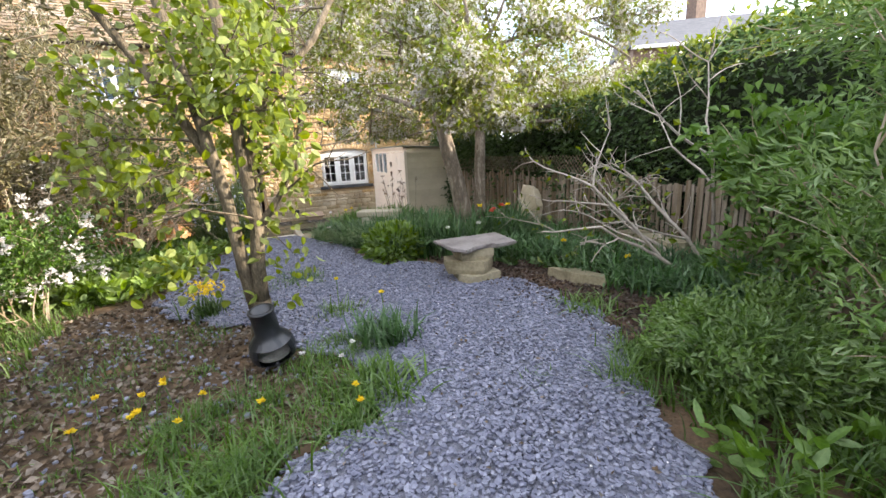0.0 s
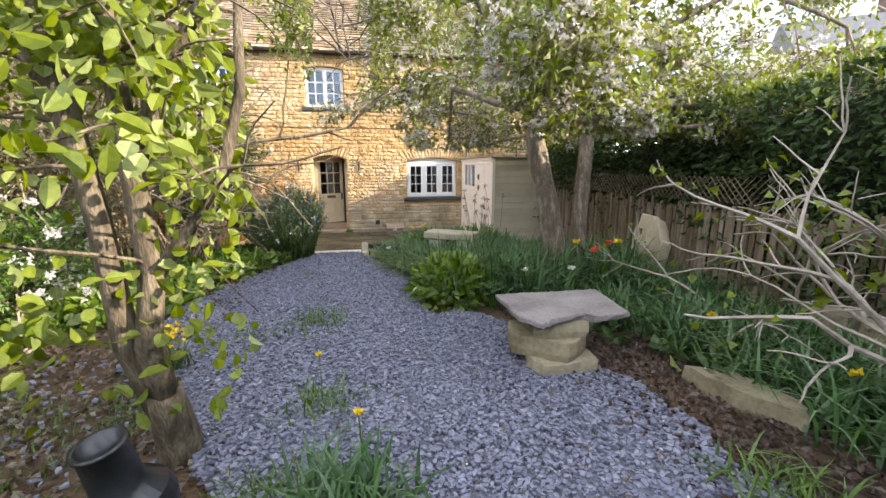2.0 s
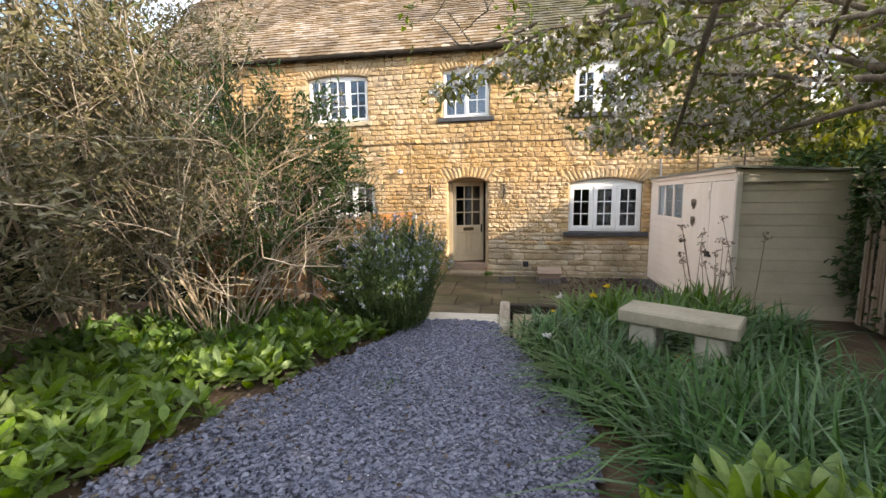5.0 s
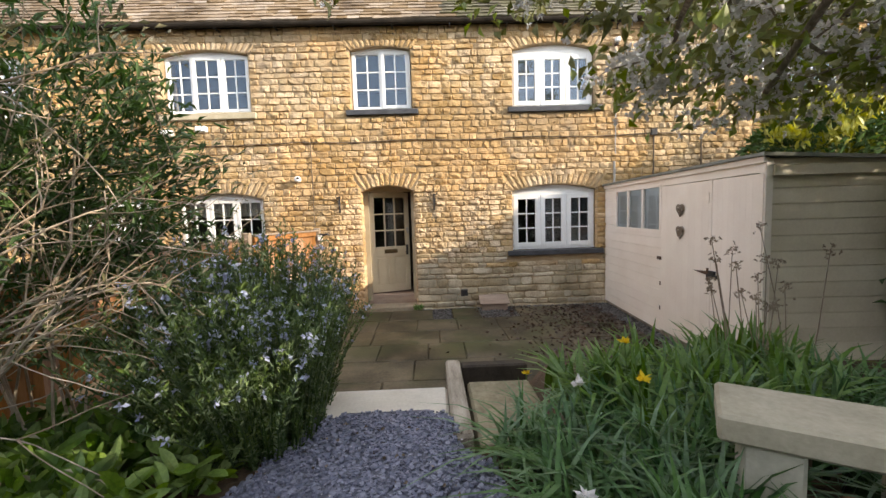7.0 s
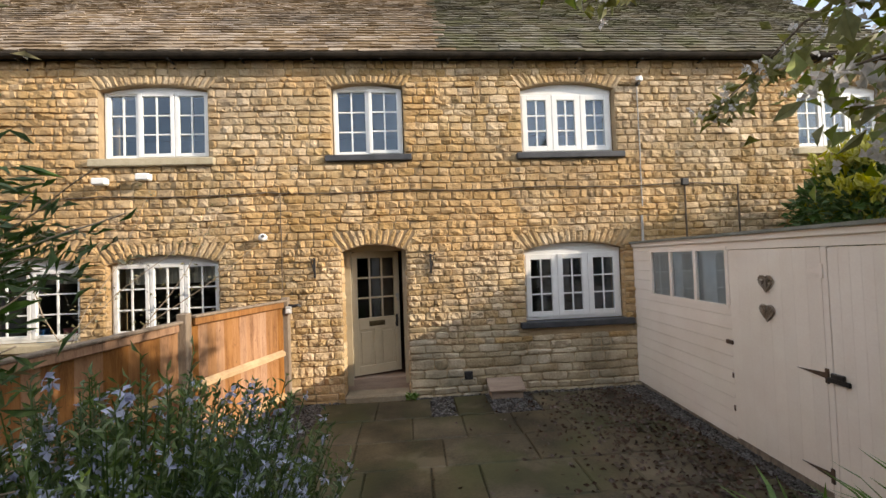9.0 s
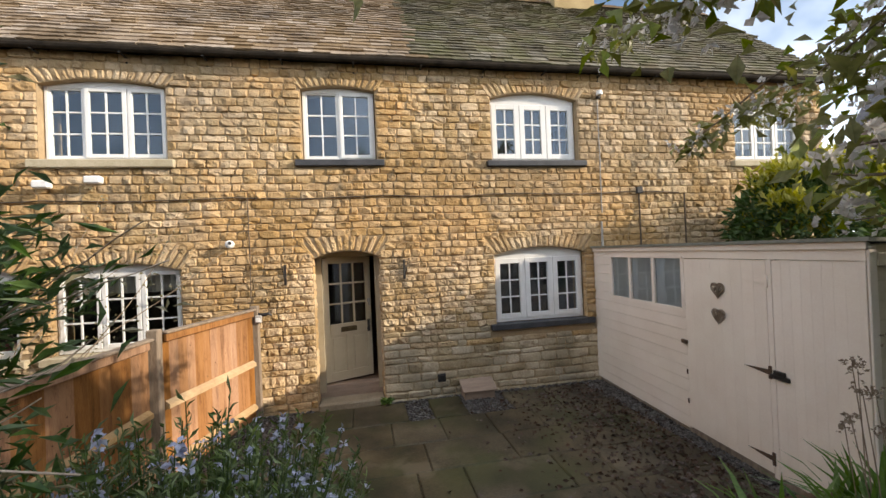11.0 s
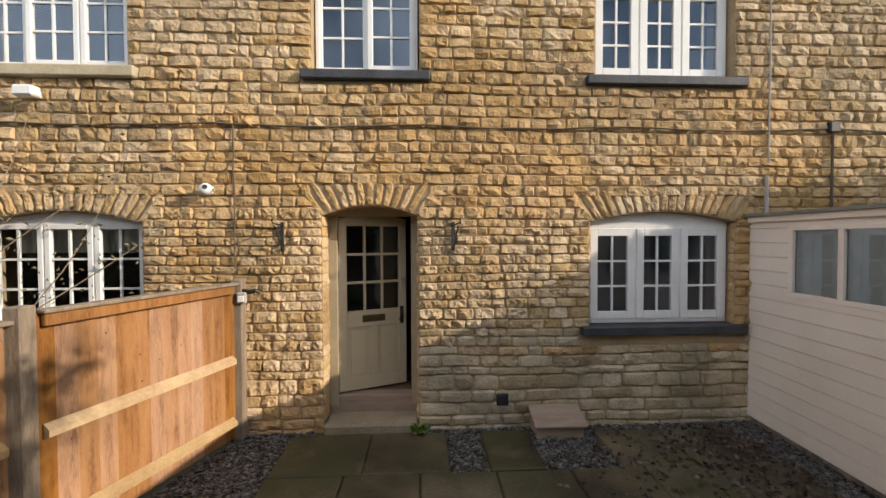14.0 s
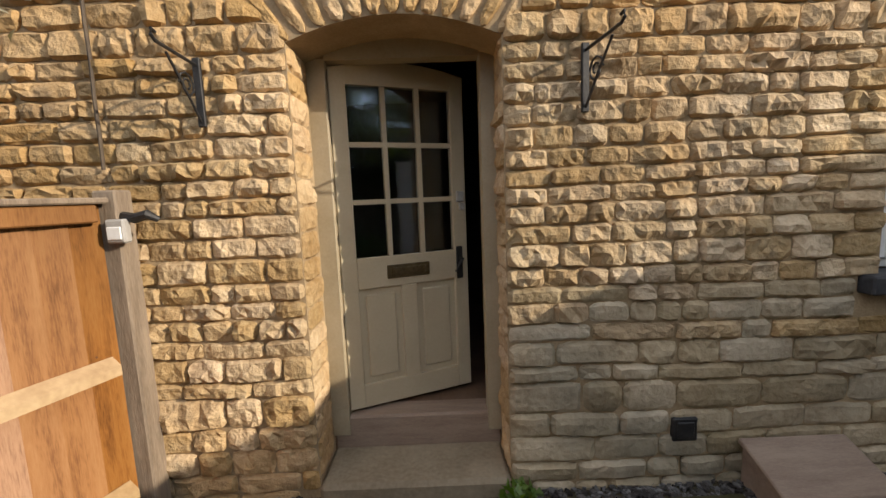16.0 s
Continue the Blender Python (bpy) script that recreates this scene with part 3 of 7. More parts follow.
# ---- door ----
def front_door():
    """The cream door, ajar, in its deep reveal."""
    x0, x1, z0, sp, rise = DOOR
    d = thing("door_1", "cream panelled door with nine panes, standing ajar", "door", kind="structure")
    m = Mesh()
    fy = 0.27
    m.box(x0 - 0.02, x0 + 0.09, fy, fy + 0.1, 0.17, sp + 0.02, 0.005)
    m.box(x1 - 0.075, x1 + 0.02, fy, fy + 0.1, 0.17, sp + 0.02, 0.005)
    part("door_frame", m, CREAM_DARK, d)
    m = Mesh()
    bar_arch(m, DOOR, x0 + 0.09, x1 - 0.075, 2.13, 0, fy + 0.004, fy + 0.096, head=-0.01)
    part("door_head", m, CREAM_DARK, d)
    # leaf in its own axes: hinge at the origin, along +x, front at y = 0
    W, Hh, T = 0.745, 1.865, 0.045
    arch = (0.0, W, 0, Hh - 0.05, 0.05)
    leaf = Mesh()
    st = 0.085
    leaf.box(0, st, 0, T, 0, Hh - 0.05, 0.004)
    leaf.box(W - st, W, 0, T, 0, Hh - 0.05, 0.004)
    leaf.box(st, W - st, 0, T, 0, 0.13, 0.003)
    leaf.box(st, W - st, 0, T, 0.67, 0.84, 0.003)
    bar_arch(leaf, arch, 0, W, Hh - 0.125, 0, 0.001, T - 0.001, head=0.0)
    leaf.box(W / 2 - 0.045, W / 2 + 0.045, 0, T, 0.13, 0.67, 0.003)
    # raised fields
    for a, b in ((st, W / 2 - 0.045), (W / 2 + 0.045, W - st)):
        leaf.box(a, b, 0.018, T - 0.01, 0.13, 0.67)
        leaf.box(a + 0.035, b - 0.035, 0.008, 0.02, 0.165, 0.635, 0.008)
    lm = pose(x0 + 0.095, fy + 0.035, 0.295, 0, 0, 23)
    lf = part("door_leaf", leaf, CREAM, d)
    lf.matrix_world = lm
    gb = Mesh()
    a, b, c, e = st, W - st, 0.84, Hh - 0.125
    for k in (1, 2):
        x = a + (b - a) * k / 3
        gb.box(x - 0.013, x + 0.013, 0.006, 0.036, c, e)
        z = c + (e - c) * k / 3
        gb.box(a, b, 0.0065, 0.0355, z - 0.013, z + 0.013)
    part("glazing_bars", gb, CREAM, lf)
    pn = Mesh()
    pn.add([(a, 0.022, c), (b, 0.022, c), (b, 0.022, e), (a, 0.022, e)], [(0, 1, 2, 3)])
    p = part("pane", pn, GLASS, lf)
    p.visible_shadow = False
    lb = Mesh()
    lb.box(W / 2 - 0.125, W / 2 + 0.125, -0.008, 0.002, 0.715, 0.79, 0.003)
    lb.box(W / 2 - 0.10, W / 2 + 0.10, -0.013, -0.006, 0.73, 0.775, 0.003)
    part("letter_plate", lb, mat("brass_plate", (0.10, 0.075, 0.04), (0.2, 0.15, 0.08), 9, 0.45, 0.1, metal=0.7), lf, "dark brass letter plate")
    hd = Mesh()
    hd.box(W - 0.075, W - 0.035, -0.008, 0.002, 0.67, 0.86, 0.003)
    hd.tube([(W - 0.055, -0.005, 0.79), (W - 0.055, -0.05, 0.79), (W - 0.07, -0.055, 0.775), (W - 0.105, -0.055, 0.72)], [0.009, 0.009, 0.009, 0.006], 8)
    part("door_handle", hd, IRON, lf, "curved dark lever handle")
    lk = Mesh()
    lk.box(W - 0.065, W - 0.02, -0.02, 0.002, 1.12, 1.18, 0.004)
    lk.box(W - 0.05, W - 0.02, -0.022, 0.0, 1.07, 1.115, 0.004)
    part("lock", lk, PLASTIC, lf, "small steel night latch")
    return d


front_door()

m = Mesh()
m.box(DOOR[0] + 0.004, DOOR[1] - 0.004, -0.05, 0.28, -0.1, 0.11, 0.02)
tagged(part("doorstep", m, mat("worn_doorstep", (0.21, 0.165, 0.105), (0.35, 0.285, 0.195), 3, 0.85, 0.4, 45, stain=0.3)), "worn stone doorstep below the front door", "step", kind="structure")
m = Mesh()
m.box(DOOR[0] + 0.0, DOOR[1] - 0.0, 0.281, 0.44, 0.0, 0.275, 0.012)
tagged(part("threshold", m, LIDWOOD), "brown wooden door threshold", "threshold", kind="structure")


# ---- roof ----
EAVE_Y, EAVE_Z, RIDGE_Y, RIDGE_Z = -0.16, 4.93, 2.5, 7.55


def roof():
    """The roof boarding under the slates, both pitches, and its ridge."""
    r = thing("roof", "steep weathered stone-slate roof with moss and lichen", "roof", kind="structure")
    m = Mesh()
    a, b = X0 - 0.1, X1 + 0.08
    m.add([(a, EAVE_Y, EAVE_Z - 0.05), (b, EAVE_Y, EAVE_Z - 0.05), (b, RIDGE_Y, RIDGE_Z - 0.05), (a, RIDGE_Y, RIDGE_Z - 0.05),
           (a, 5.2, EAVE_Z - 0.05), (b, 5.2, EAVE_Z - 0.05)], [(0, 1, 2, 3), (3, 2, 5, 4), (0, 4, 5, 1)])
    part("boarding", m, ROOF_BASE, r)
    m = Mesh()
    rng = random.Random(4)
    x = a
    while x < b:
        w = rng.uniform(0.38, 0.5)
        e = min(x + w, b)
        z = RIDGE_Z + rng.uniform(-0.01, 0.01)
        m.add([(x, RIDGE_Y - 0.17, z - 0.10), (e - 0.008, RIDGE_Y - 0.17, z - 0.10), (e - 0.008, RIDGE_Y, z + 0.06), (x, RIDGE_Y, z + 0.06), (x, RIDGE_Y + 0.17, z - 0.10), (e - 0.008, RIDGE_Y + 0.17, z - 0.10)],
              [(0, 1, 2, 3), (3, 2, 5, 4), (0, 3, 4), (1, 5, 2)])
        x = e
    part("ridge_tiles", m, ROOF, r)
    return r


roof_ob = roof()

m = Mesh()
m.tube([(X0 - 0.1, -0.17, 4.86), (X1 + 0.05, -0.17, 4.86)], [0.047, 0.047], 10)
# shadow at the eaves is put into the gutter's near-black colour
gutter = part("gutter", m, mat("shade_dark_iron", (0.012, 0.01, 0.008), (0.04, 0.032, 0.024), 6, 0.95, 0.3, 60, spec=0.1))
tagged(gutter, "iron rainwater gutter along the eaves, coloured dark for their shade", "gutter", kind="structure")
for gx in np.arange(-7.4, 8.2, 0.95):
    g = Mesh()
    g.box(gx - 0.012, gx + 0.012, -0.18, 0.0, 4.80, 4.815)
    g.box(gx - 0.012, gx + 0.012, -0.012, 0.0, 4.70, 4.80)
    part("bracket", g, IRON, gutter)


def chimney(name, x, y, z, w, d, h, material, label, pots=2):
    c = thing(name, label, "chimney", pose(x, y, z))
    m = Mesh()
    m.box(-w / 2, w / 2, -d / 2, d / 2, 0, h, 0.01)
    m.box(-w / 2 - 0.05, w / 2 + 0.05, -d / 2 - 0.05, d / 2 + 0.05, h - 0.22, h - 0.10, 0.01)
    m.box(-w / 2 - 0.08, w / 2 + 0.08, -d / 2 - 0.08, d / 2 + 0.08, h - 0.099, h, 0.01)
    part("stack", m, material, c)
    for i in range(pots):
        p = Mesh()
        p.lathe([(0.13, 0), (0.11, 0.3), (0.13, 0.31), (0.13, 0.38), (0.09, 0.38), (0.09, 0.2)], 12, ((i - (pots - 1) / 2) * 0.36, 0, h))
        part("chimney_pot", p, BRICK_RED, c)
    return c


chimney("chimney", 4.95, 2.5, 7.0, 0.95, 0.6, 2.0, REVEAL, "ochre stone chimney stack on the ridge")

# ---- patio ----
PATIO_Z = 0.05


def slab(rng, x0, x1, y0, y1, z, t=0.05):
    """A riven paving slab with softened, uneven edges."""
    g = 0.0035
    x0, x1, y0, y1 = x0 + g, x1 - g, y0 + g, y1 - g
    j = lambda: rng.uniform(-0.004, 0.004)
    c = [(x0, y0), (x1, y0), (x1, y1), (x0, y1)]
    top, mid, low = [], [], []
    for x, y in c:
        sx, sy = (1 if x == x0 else -1), (1 if y == y0 else -1)
        top.append((x + sx * 0.012 + j(), y + sy * 0.012 + j(), z + j() * 0.8))
        mid.append((x, y, z - 0.012))
        low.append((x, y, z - t))
    v = top + mid + low
    f = [(0, 1, 2, 3)] + [(4 + k, 4 + (k + 1) % 4, (k + 1) % 4, k) for k in range(4)] + [(8 + k, 8 + (k + 1) % 4, 4 + (k + 1) % 4, 4 + k) for k in range(4)]
    return Mesh().add(v, f)


def patio():
    rng = random.Random(5)
    base = Mesh().box(-1.9, 3.9, -3.95, -0.0, -0.12, PATIO_Z - 0.03)
    p = part("patio", base, mat("patio_bedding", (0.05, 0.045, 0.024), (0.11, 0.088, 0.05), 6, 0.95, 0.6, 60))
    tagged(p, "mossy sandstone paving slabs with shade darkened into their colour", "patio", kind="structure")
    ys = [-0.80, -1.42, -2.02, -2.62, -3.2, -3.62]
    for a, b in zip(ys, ys[1:]):
        x = -0.72 if a > -1.0 else -1.75
        while x < 3.45:
            w = rng.choice((0.45, 0.6, 0.6, 0.9))
            e = min(x + w, 3.5)
            if 3.5 - e < 0.2:
                e = 3.5
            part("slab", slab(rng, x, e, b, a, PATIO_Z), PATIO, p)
            x = e
    for x0, x1, y0, y1 in ((-0.72, 0.02, -0.79, -0.12), (0.02, 0.72, -0.79, -0.12), (1.04, 1.50, -0.80, -0.13), (2.12, 2.75, -0.80, -0.16), (2.75, 3.45, -0.80, -0.16)):
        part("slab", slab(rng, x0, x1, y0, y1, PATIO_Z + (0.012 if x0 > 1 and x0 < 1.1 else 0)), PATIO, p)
    return p


patio()

# pale step up to the gravel, sleeper edge and the flag beside it
m = Mesh().box(-0.25, 0.815, -4.47, -3.95, -0.05, 0.30, 0.02)
tagged(part("garden_step", m, STEP), "pale limestone step between gravel and patio", "step", kind="structure")


def chips(name, region, n, size, material, zf, seed, label, category):
    """Loose flat chips scattered over a region test."""
    rng = np.random.default_rng(seed)
    pts = region(rng, n)
    n = len(pts)
    z = zf(pts[:, 0], pts[:, 1]) + rng.uniform(0.0, 0.012, n)
    ang = rng.uniform(0, 6.283, n)
    s = size * rng.uniform(0.5, 1.5, n)
    asp = rng.uniform(0.45, 0.9, n)
    tilt = rng.normal(0, 0.22, (n, 2))
    k = np.arange(5)
    a = ang[:, None] + 2 * math.pi * k / 5 + rng.normal(0, 0.22, (n, 5))
    lx, ly = np.cos(a) * s[:, None], np.sin(a) * (s * asp)[:, None]
    ca, sa = np.cos(ang * 1.7)[:, None], np.sin(ang * 1.7)[:, None]
    x, y = lx * ca - ly * sa, lx * sa + ly * ca
    zz = z[:, None] + x * tilt[:, :1] + y * tilt[:, 1:]
    top = np.stack([pts[:, :1] + x, pts[:, 1:2] + y, zz + 0.008], 2)
    low = np.stack([pts[:, :1] + x * 1.05, pts[:, 1:2] + y * 1.05, zz - 0.004], 2)
    v = np.concatenate([top, low], 1).reshape(-1, 3)
    b = (np.arange(n) * 10)[:, None]
    tri = [b + np.array(t) for t in ((0, 1, 2), (0, 2, 3), (0, 3, 4))]
    for i in range(5):
        i2 = (i + 1) % 5
        tri += [b + np.array((i, 5 + i, 5 + i2)), b + np.array((i, 5 + i2, i2))]
    ob = soup(name, v, np.concatenate(tri, 0), material)
    return tagged(ob, label, category, kind="stuff")


def poly_mask(poly, pts):
    """Which points lie in a polygon."""
    inside = np.zeros(len(pts), bool)
    x, y = pts[:, 0], pts[:, 1]
    for (xa, ya), (xb, yb) in zip(poly, poly[1:] + poly[:1]):
        cut = ((ya > y) != (yb > y)) & (x < (xb - xa) * (y - ya) / (yb - ya + 1e-12) + xa)
        inside ^= cut
    return inside


GRAVEL = [(0.80, -4.50), (0.95, -5.1), (1.18, -5.9), (1.40, -6.5), (1.36, -7.3), (1.45, -8.4), (1.95, -8.45), (2.25, -9.2), (2.55, -10.15), (2.55, -11.2), (1.9, -12.1), (1.5, -12.8), (1.4, -14.5), (-0.5, -14.5),
          (-0.45, -12.2), (0.05, -11.75), (0.55, -11.6), (0.55, -11.0), (0.15, -10.45), (-0.12, -9.9), (-0.7, -9.3), (-1.05, -8.4), (-0.9, -7.3), (-0.75, -6.5), (-0.5, -5.8), (-0.3, -5.4), (-0.1, -4.50)]


def ragged(poly, seed, amount=0.07, step=0.12):
    rng = random.Random(seed)
    out = []
    for (xa, ya), (xb, yb) in zip(poly, poly[1:] + poly[:1]):
        n = max(1, int(math.hypot(xb - xa, yb - ya) / step))
        for i in range(n):
            t = i / n
            out.append((xa + (xb - xa) * t + rng.uniform(-amount, amount), ya + (yb - ya) * t + rng.uniform(-amount, amount)))
    return out


def gravel_path():
    poly = ragged(GRAVEL, 3)
    xs, ys = np.arange(-1.3, 3.01, 0.06), np.arange(-14.6, -4.46, 0.06)
    gx, gy = np.meshgrid(xs, ys)
    pts = np.stack([gx.ravel(), gy.ravel()], 1)
    z = ground_z(pts[:, 0], pts[:, 1]) + np.array([noise.noise(Vector((a * 1.7, b * 1.7, 0.3))) * 0.012 for a, b in pts]) + 0.035
    w = len(xs)
    i = (np.arange(len(ys) - 1)[:, None] * w + np.arange(w - 1)[None, :]).ravel()
    c = pts[i] + 0.03
    i = i[poly_mask(poly, c)]
    f = np.stack([i, i + 1, i + w + 1, i + w], 1)
    ob = soup("gravel_path", np.column_stack([pts, z]), f, GRAVEL_BED, smooth=True)
    tagged(ob, "blue-grey slate chippings spread as a garden path", "gravel", kind="structure")

    def region(rng, n):
        q = np.column_stack([rng.uniform(-1.3, 3.0, n), rng.uniform(-13.6, -4.47, n)])
        return q[poly_mask(poly, q)]
    chips("slate_chippings", region, 110000, 0.0135, CHIP, lambda x, y: ground_z(x, y) + 0.036, 8, "loose blue-grey slate chippings on the path", "gravel")


gravel_path()
chips("scattered_chippings", lambda rng, n: np.column_stack([rng.uniform(-1.9, 0.7, n), rng.uniform(-12.6, -8.9, n)]), 900, 0.014, CHIP, lambda x, y: ground_z(x, y) + 0.02, 18, "slate chippings strewn over the soil", "gravel")


def strip(rng, n):
    a = np.column_stack([rng.uniform(-1.55, 3.6, n), rng.uniform(-1.42, -0.02, n)])
    x, y = a[:, 0], a[:, 1]
    keep = ((y > -0.13) | ((x > 0.72) & (x < 1.04)) | ((x > 1.5) & (x < 2.12))) & (y > -0.8) | (x < -0.72) & (x > -1.2 + 0.3 * y)
    return a[keep & ~((x > -0.52) & (x < 0.52) & (y > -0.12))]


chips("wall_gravel", strip, 15000, 0.016, DARKCHIP, lambda x, y: 0.022 + 0 * x, 9, "dark wet gravel along the foot of the wall", "gravel")
chips("shed_gravel", lambda rng, n: np.column_stack([rng.uniform(3.45, 3.8, n), rng.uniform(-3.6, -0.05, n)]), 3500, 0.015, DARKCHIP, lambda x, y: 0.03 + 0 * x, 10, "dark gravel gutter along the shed", "gravel")


# ---- meter hatch, vent, wall fittings ----
def hatch():
    h = thing("meter_box", "brown sloping lidded box standing against the wall", "box", pose(1.78, -0.03, 0.03))
    m = Mesh()
    m.add([(-0.22, -0.24, 0), (0.22, -0.24, 0), (0.22, 0.0, 0), (-0.22, 0.0, 0), (-0.22, -0.24, 0.12), (0.22, -0.24, 0.12), (0.22, 0.0, 0.20), (-0.22, 0.0, 0.20)],
          [(3, 2, 1, 0), (0, 1, 5, 4), (1, 2, 6, 5), (2, 3, 7, 6), (3, 0, 4, 7), (4, 5, 6, 7)])
    part("body", m, LIDWOOD, h)
    m = Mesh()
    lid = Matrix.Translation((0, -0.13, 0.175)) @ Matrix.Rotation(math.atan2(0.10, 0.26), 4, "X")
    m.box(-0.25, 0.25, -0.16, 0.135, -0.012, 0.016, 0.006, m=lid)
    part("lid", m, LIDWOOD, h, "grooved brown lid")


hatch()
m = Mesh()
m.box(1.225, 1.345, -0.03, 0.002, 0.25, 0.37, 0.008)
m.box(1.245, 1.325, -0.036, -0.02, 0.27, 0.35, 0.004)
tagged(part("air_vent", m, IRON), "black square vent in the lower wall", "vent")


def hanging_bracket(x, z, turn):
    b = thing("hanging_bracket", "black wrought-iron hanging-basket bracket on the wall", "bracket", pose(x, -0.035, z, 0, 0, turn), "brackets beside the door")
    m = Mesh().box(-0.016, 0.016, -0.012, 0.006, -0.15, 0.13, 0.003)
    part("back_plate", m, IRON, b)
    m = Mesh().tube([(0, -0.01, 0.10), (0, -0.15, 0.105), (0, -0.255, 0.11), (0, -0.275, 0.125), (0, -0.27, 0.145), (0, -0.25, 0.14)], [0.007] * 6, 6)
    part("arm", m, IRON, b)
    pts = []
    for i in range(16):
        t = i / 15
        a = t * 3.4 * math.pi
        r = 0.055 * (1 - t * 0.75)
        pts.append((0, -0.085 - r * math.cos(a), 0.0 + r * math.sin(a)))
    m = Mesh().tube([(0, -0.01, -0.13), (0, -0.10, -0.02), (0, -0.20, 0.09)], [0.006] * 3, 6).tube(pts, [0.005] * 16, 5)
    part("scroll", m, IRON, b)
    return b


hanging_bracket(-0.82, 1.93, 0)
hanging_bracket(0.80, 1.93, 10)


def spot_lamp(x, z, name="security_camera", aim=-20):
    s = thing(name, "small white dome camera fixed to the stone wall", "camera", pose(x, -0.02, z))
    m = Mesh().lathe([(0.0, 0), (0.045, 0), (0.045, 0.03), (0.02, 0.035)], 14)
    p = part("base", m, WHITE, s)
    p.matrix_local = pose(0, 0, 0, 90, 0, 0)
    m = Mesh().lathe([(0.0, -0.055), (0.035, -0.045), (0.055, -0.01), (0.055, 0.02), (0.04, 0.045), (0.0, 0.055)], 14)
    q = part("head", m, WHITE, s, smooth=True)
    q.matrix_local = pose(0, -0.075, 0, 90 + aim, 0, 20)
    m = Mesh().lathe([(0.0, 0.057), (0.022, 0.055), (0.024, 0.045)], 12)
    r = part("lens", m, IRON, q, "dark round lens")


spot_lamp(-1.49, 2.36)


def bulkhead(x, z):
    s = thing("wall_floodlight", "small white floodlight under the upstairs window", "lamp", pose(x, -0.02, z))
    part("bracket", Mesh().box(-0.03, 0.03, -0.07, 0, -0.03, 0.03, 0.006), WHITE, s)
    part("head", Mesh().box(-0.09, 0.09, -0.17, -0.07, -0.05, 0.045, 0.015), WHITE, s)


bulkhead(-3.55, 3.17)
bulkhead(-3.0, 3.22)
s = thing("wall_sensor", "white dusk sensor on a bracket below the gutter", "sensor", pose(3.97, -0.02, 4.50))
part("cap", Mesh().lathe([(0, 0.07), (0.045, 0.065), (0.05, 0.0), (0.0, -0.005)], 12, (0, -0.08, 0.0)), WHITE, s)
part("arm", Mesh().box(-0.02, 0.02, -0.09, 0.0, -0.05, -0.005, 0.004), IRON, s)


def cable(pts, r, label, material):
    ob = part("cable", Mesh().tube(pts, [r] * len(pts), 6), material)
    return tagged(ob, label, "cable")


rngc = random.Random(8)
hz = lambda x: 2.97 + 0.012 * math.sin(x * 3.1) + rngc.uniform(-0.006, 0.006)
CABLE = mat("cable_sheath", (0.07, 0.05, 0.035), (0.13, 0.095, 0.06), 8, 0.7, 0.1)
cable([(x, -0.036, hz(x)) for x in np.arange(-6.5, 5.5, 0.22)], 0.009, "brown cable clipped along the stone wall", CABLE)
cable([(-1.26 + rngc.uniform(-0.006, 0.006), -0.036, z) for z in np.arange(2.97, 1.5, -0.15)], 0.008, "brown cable running down beside the door", CABLE)
cable([(3.97 + rngc.uniform(-0.005, 0.005), -0.036, z) for z in np.arange(4.45, 2.5, -0.2)], 0.009, "grey cable running down from the sensor", PLASTIC)
cable([(3.95, -0.04, 2.52), (3.95, -0.04, 2.05)], 0.018, "grey plastic conduit above the shed roof", PLASTIC)
cable([(4.64, -0.036, 3.0), (4.64, -0.036, 2.1)], 0.014, "brown conduit below the junction box", CABLE)
cable([(5.48, -0.036, 2.95), (5.48, -0.036, 2.1)], 0.014, "brown conduit running behind the shed roof", CABLE)
m = Mesh().box(4.585, 4.695, -0.07, -0.01, 2.95, 3.06, 0.01)
tagged(part("junction_box", m, IRON), "small dark junction box on the wall", "box")


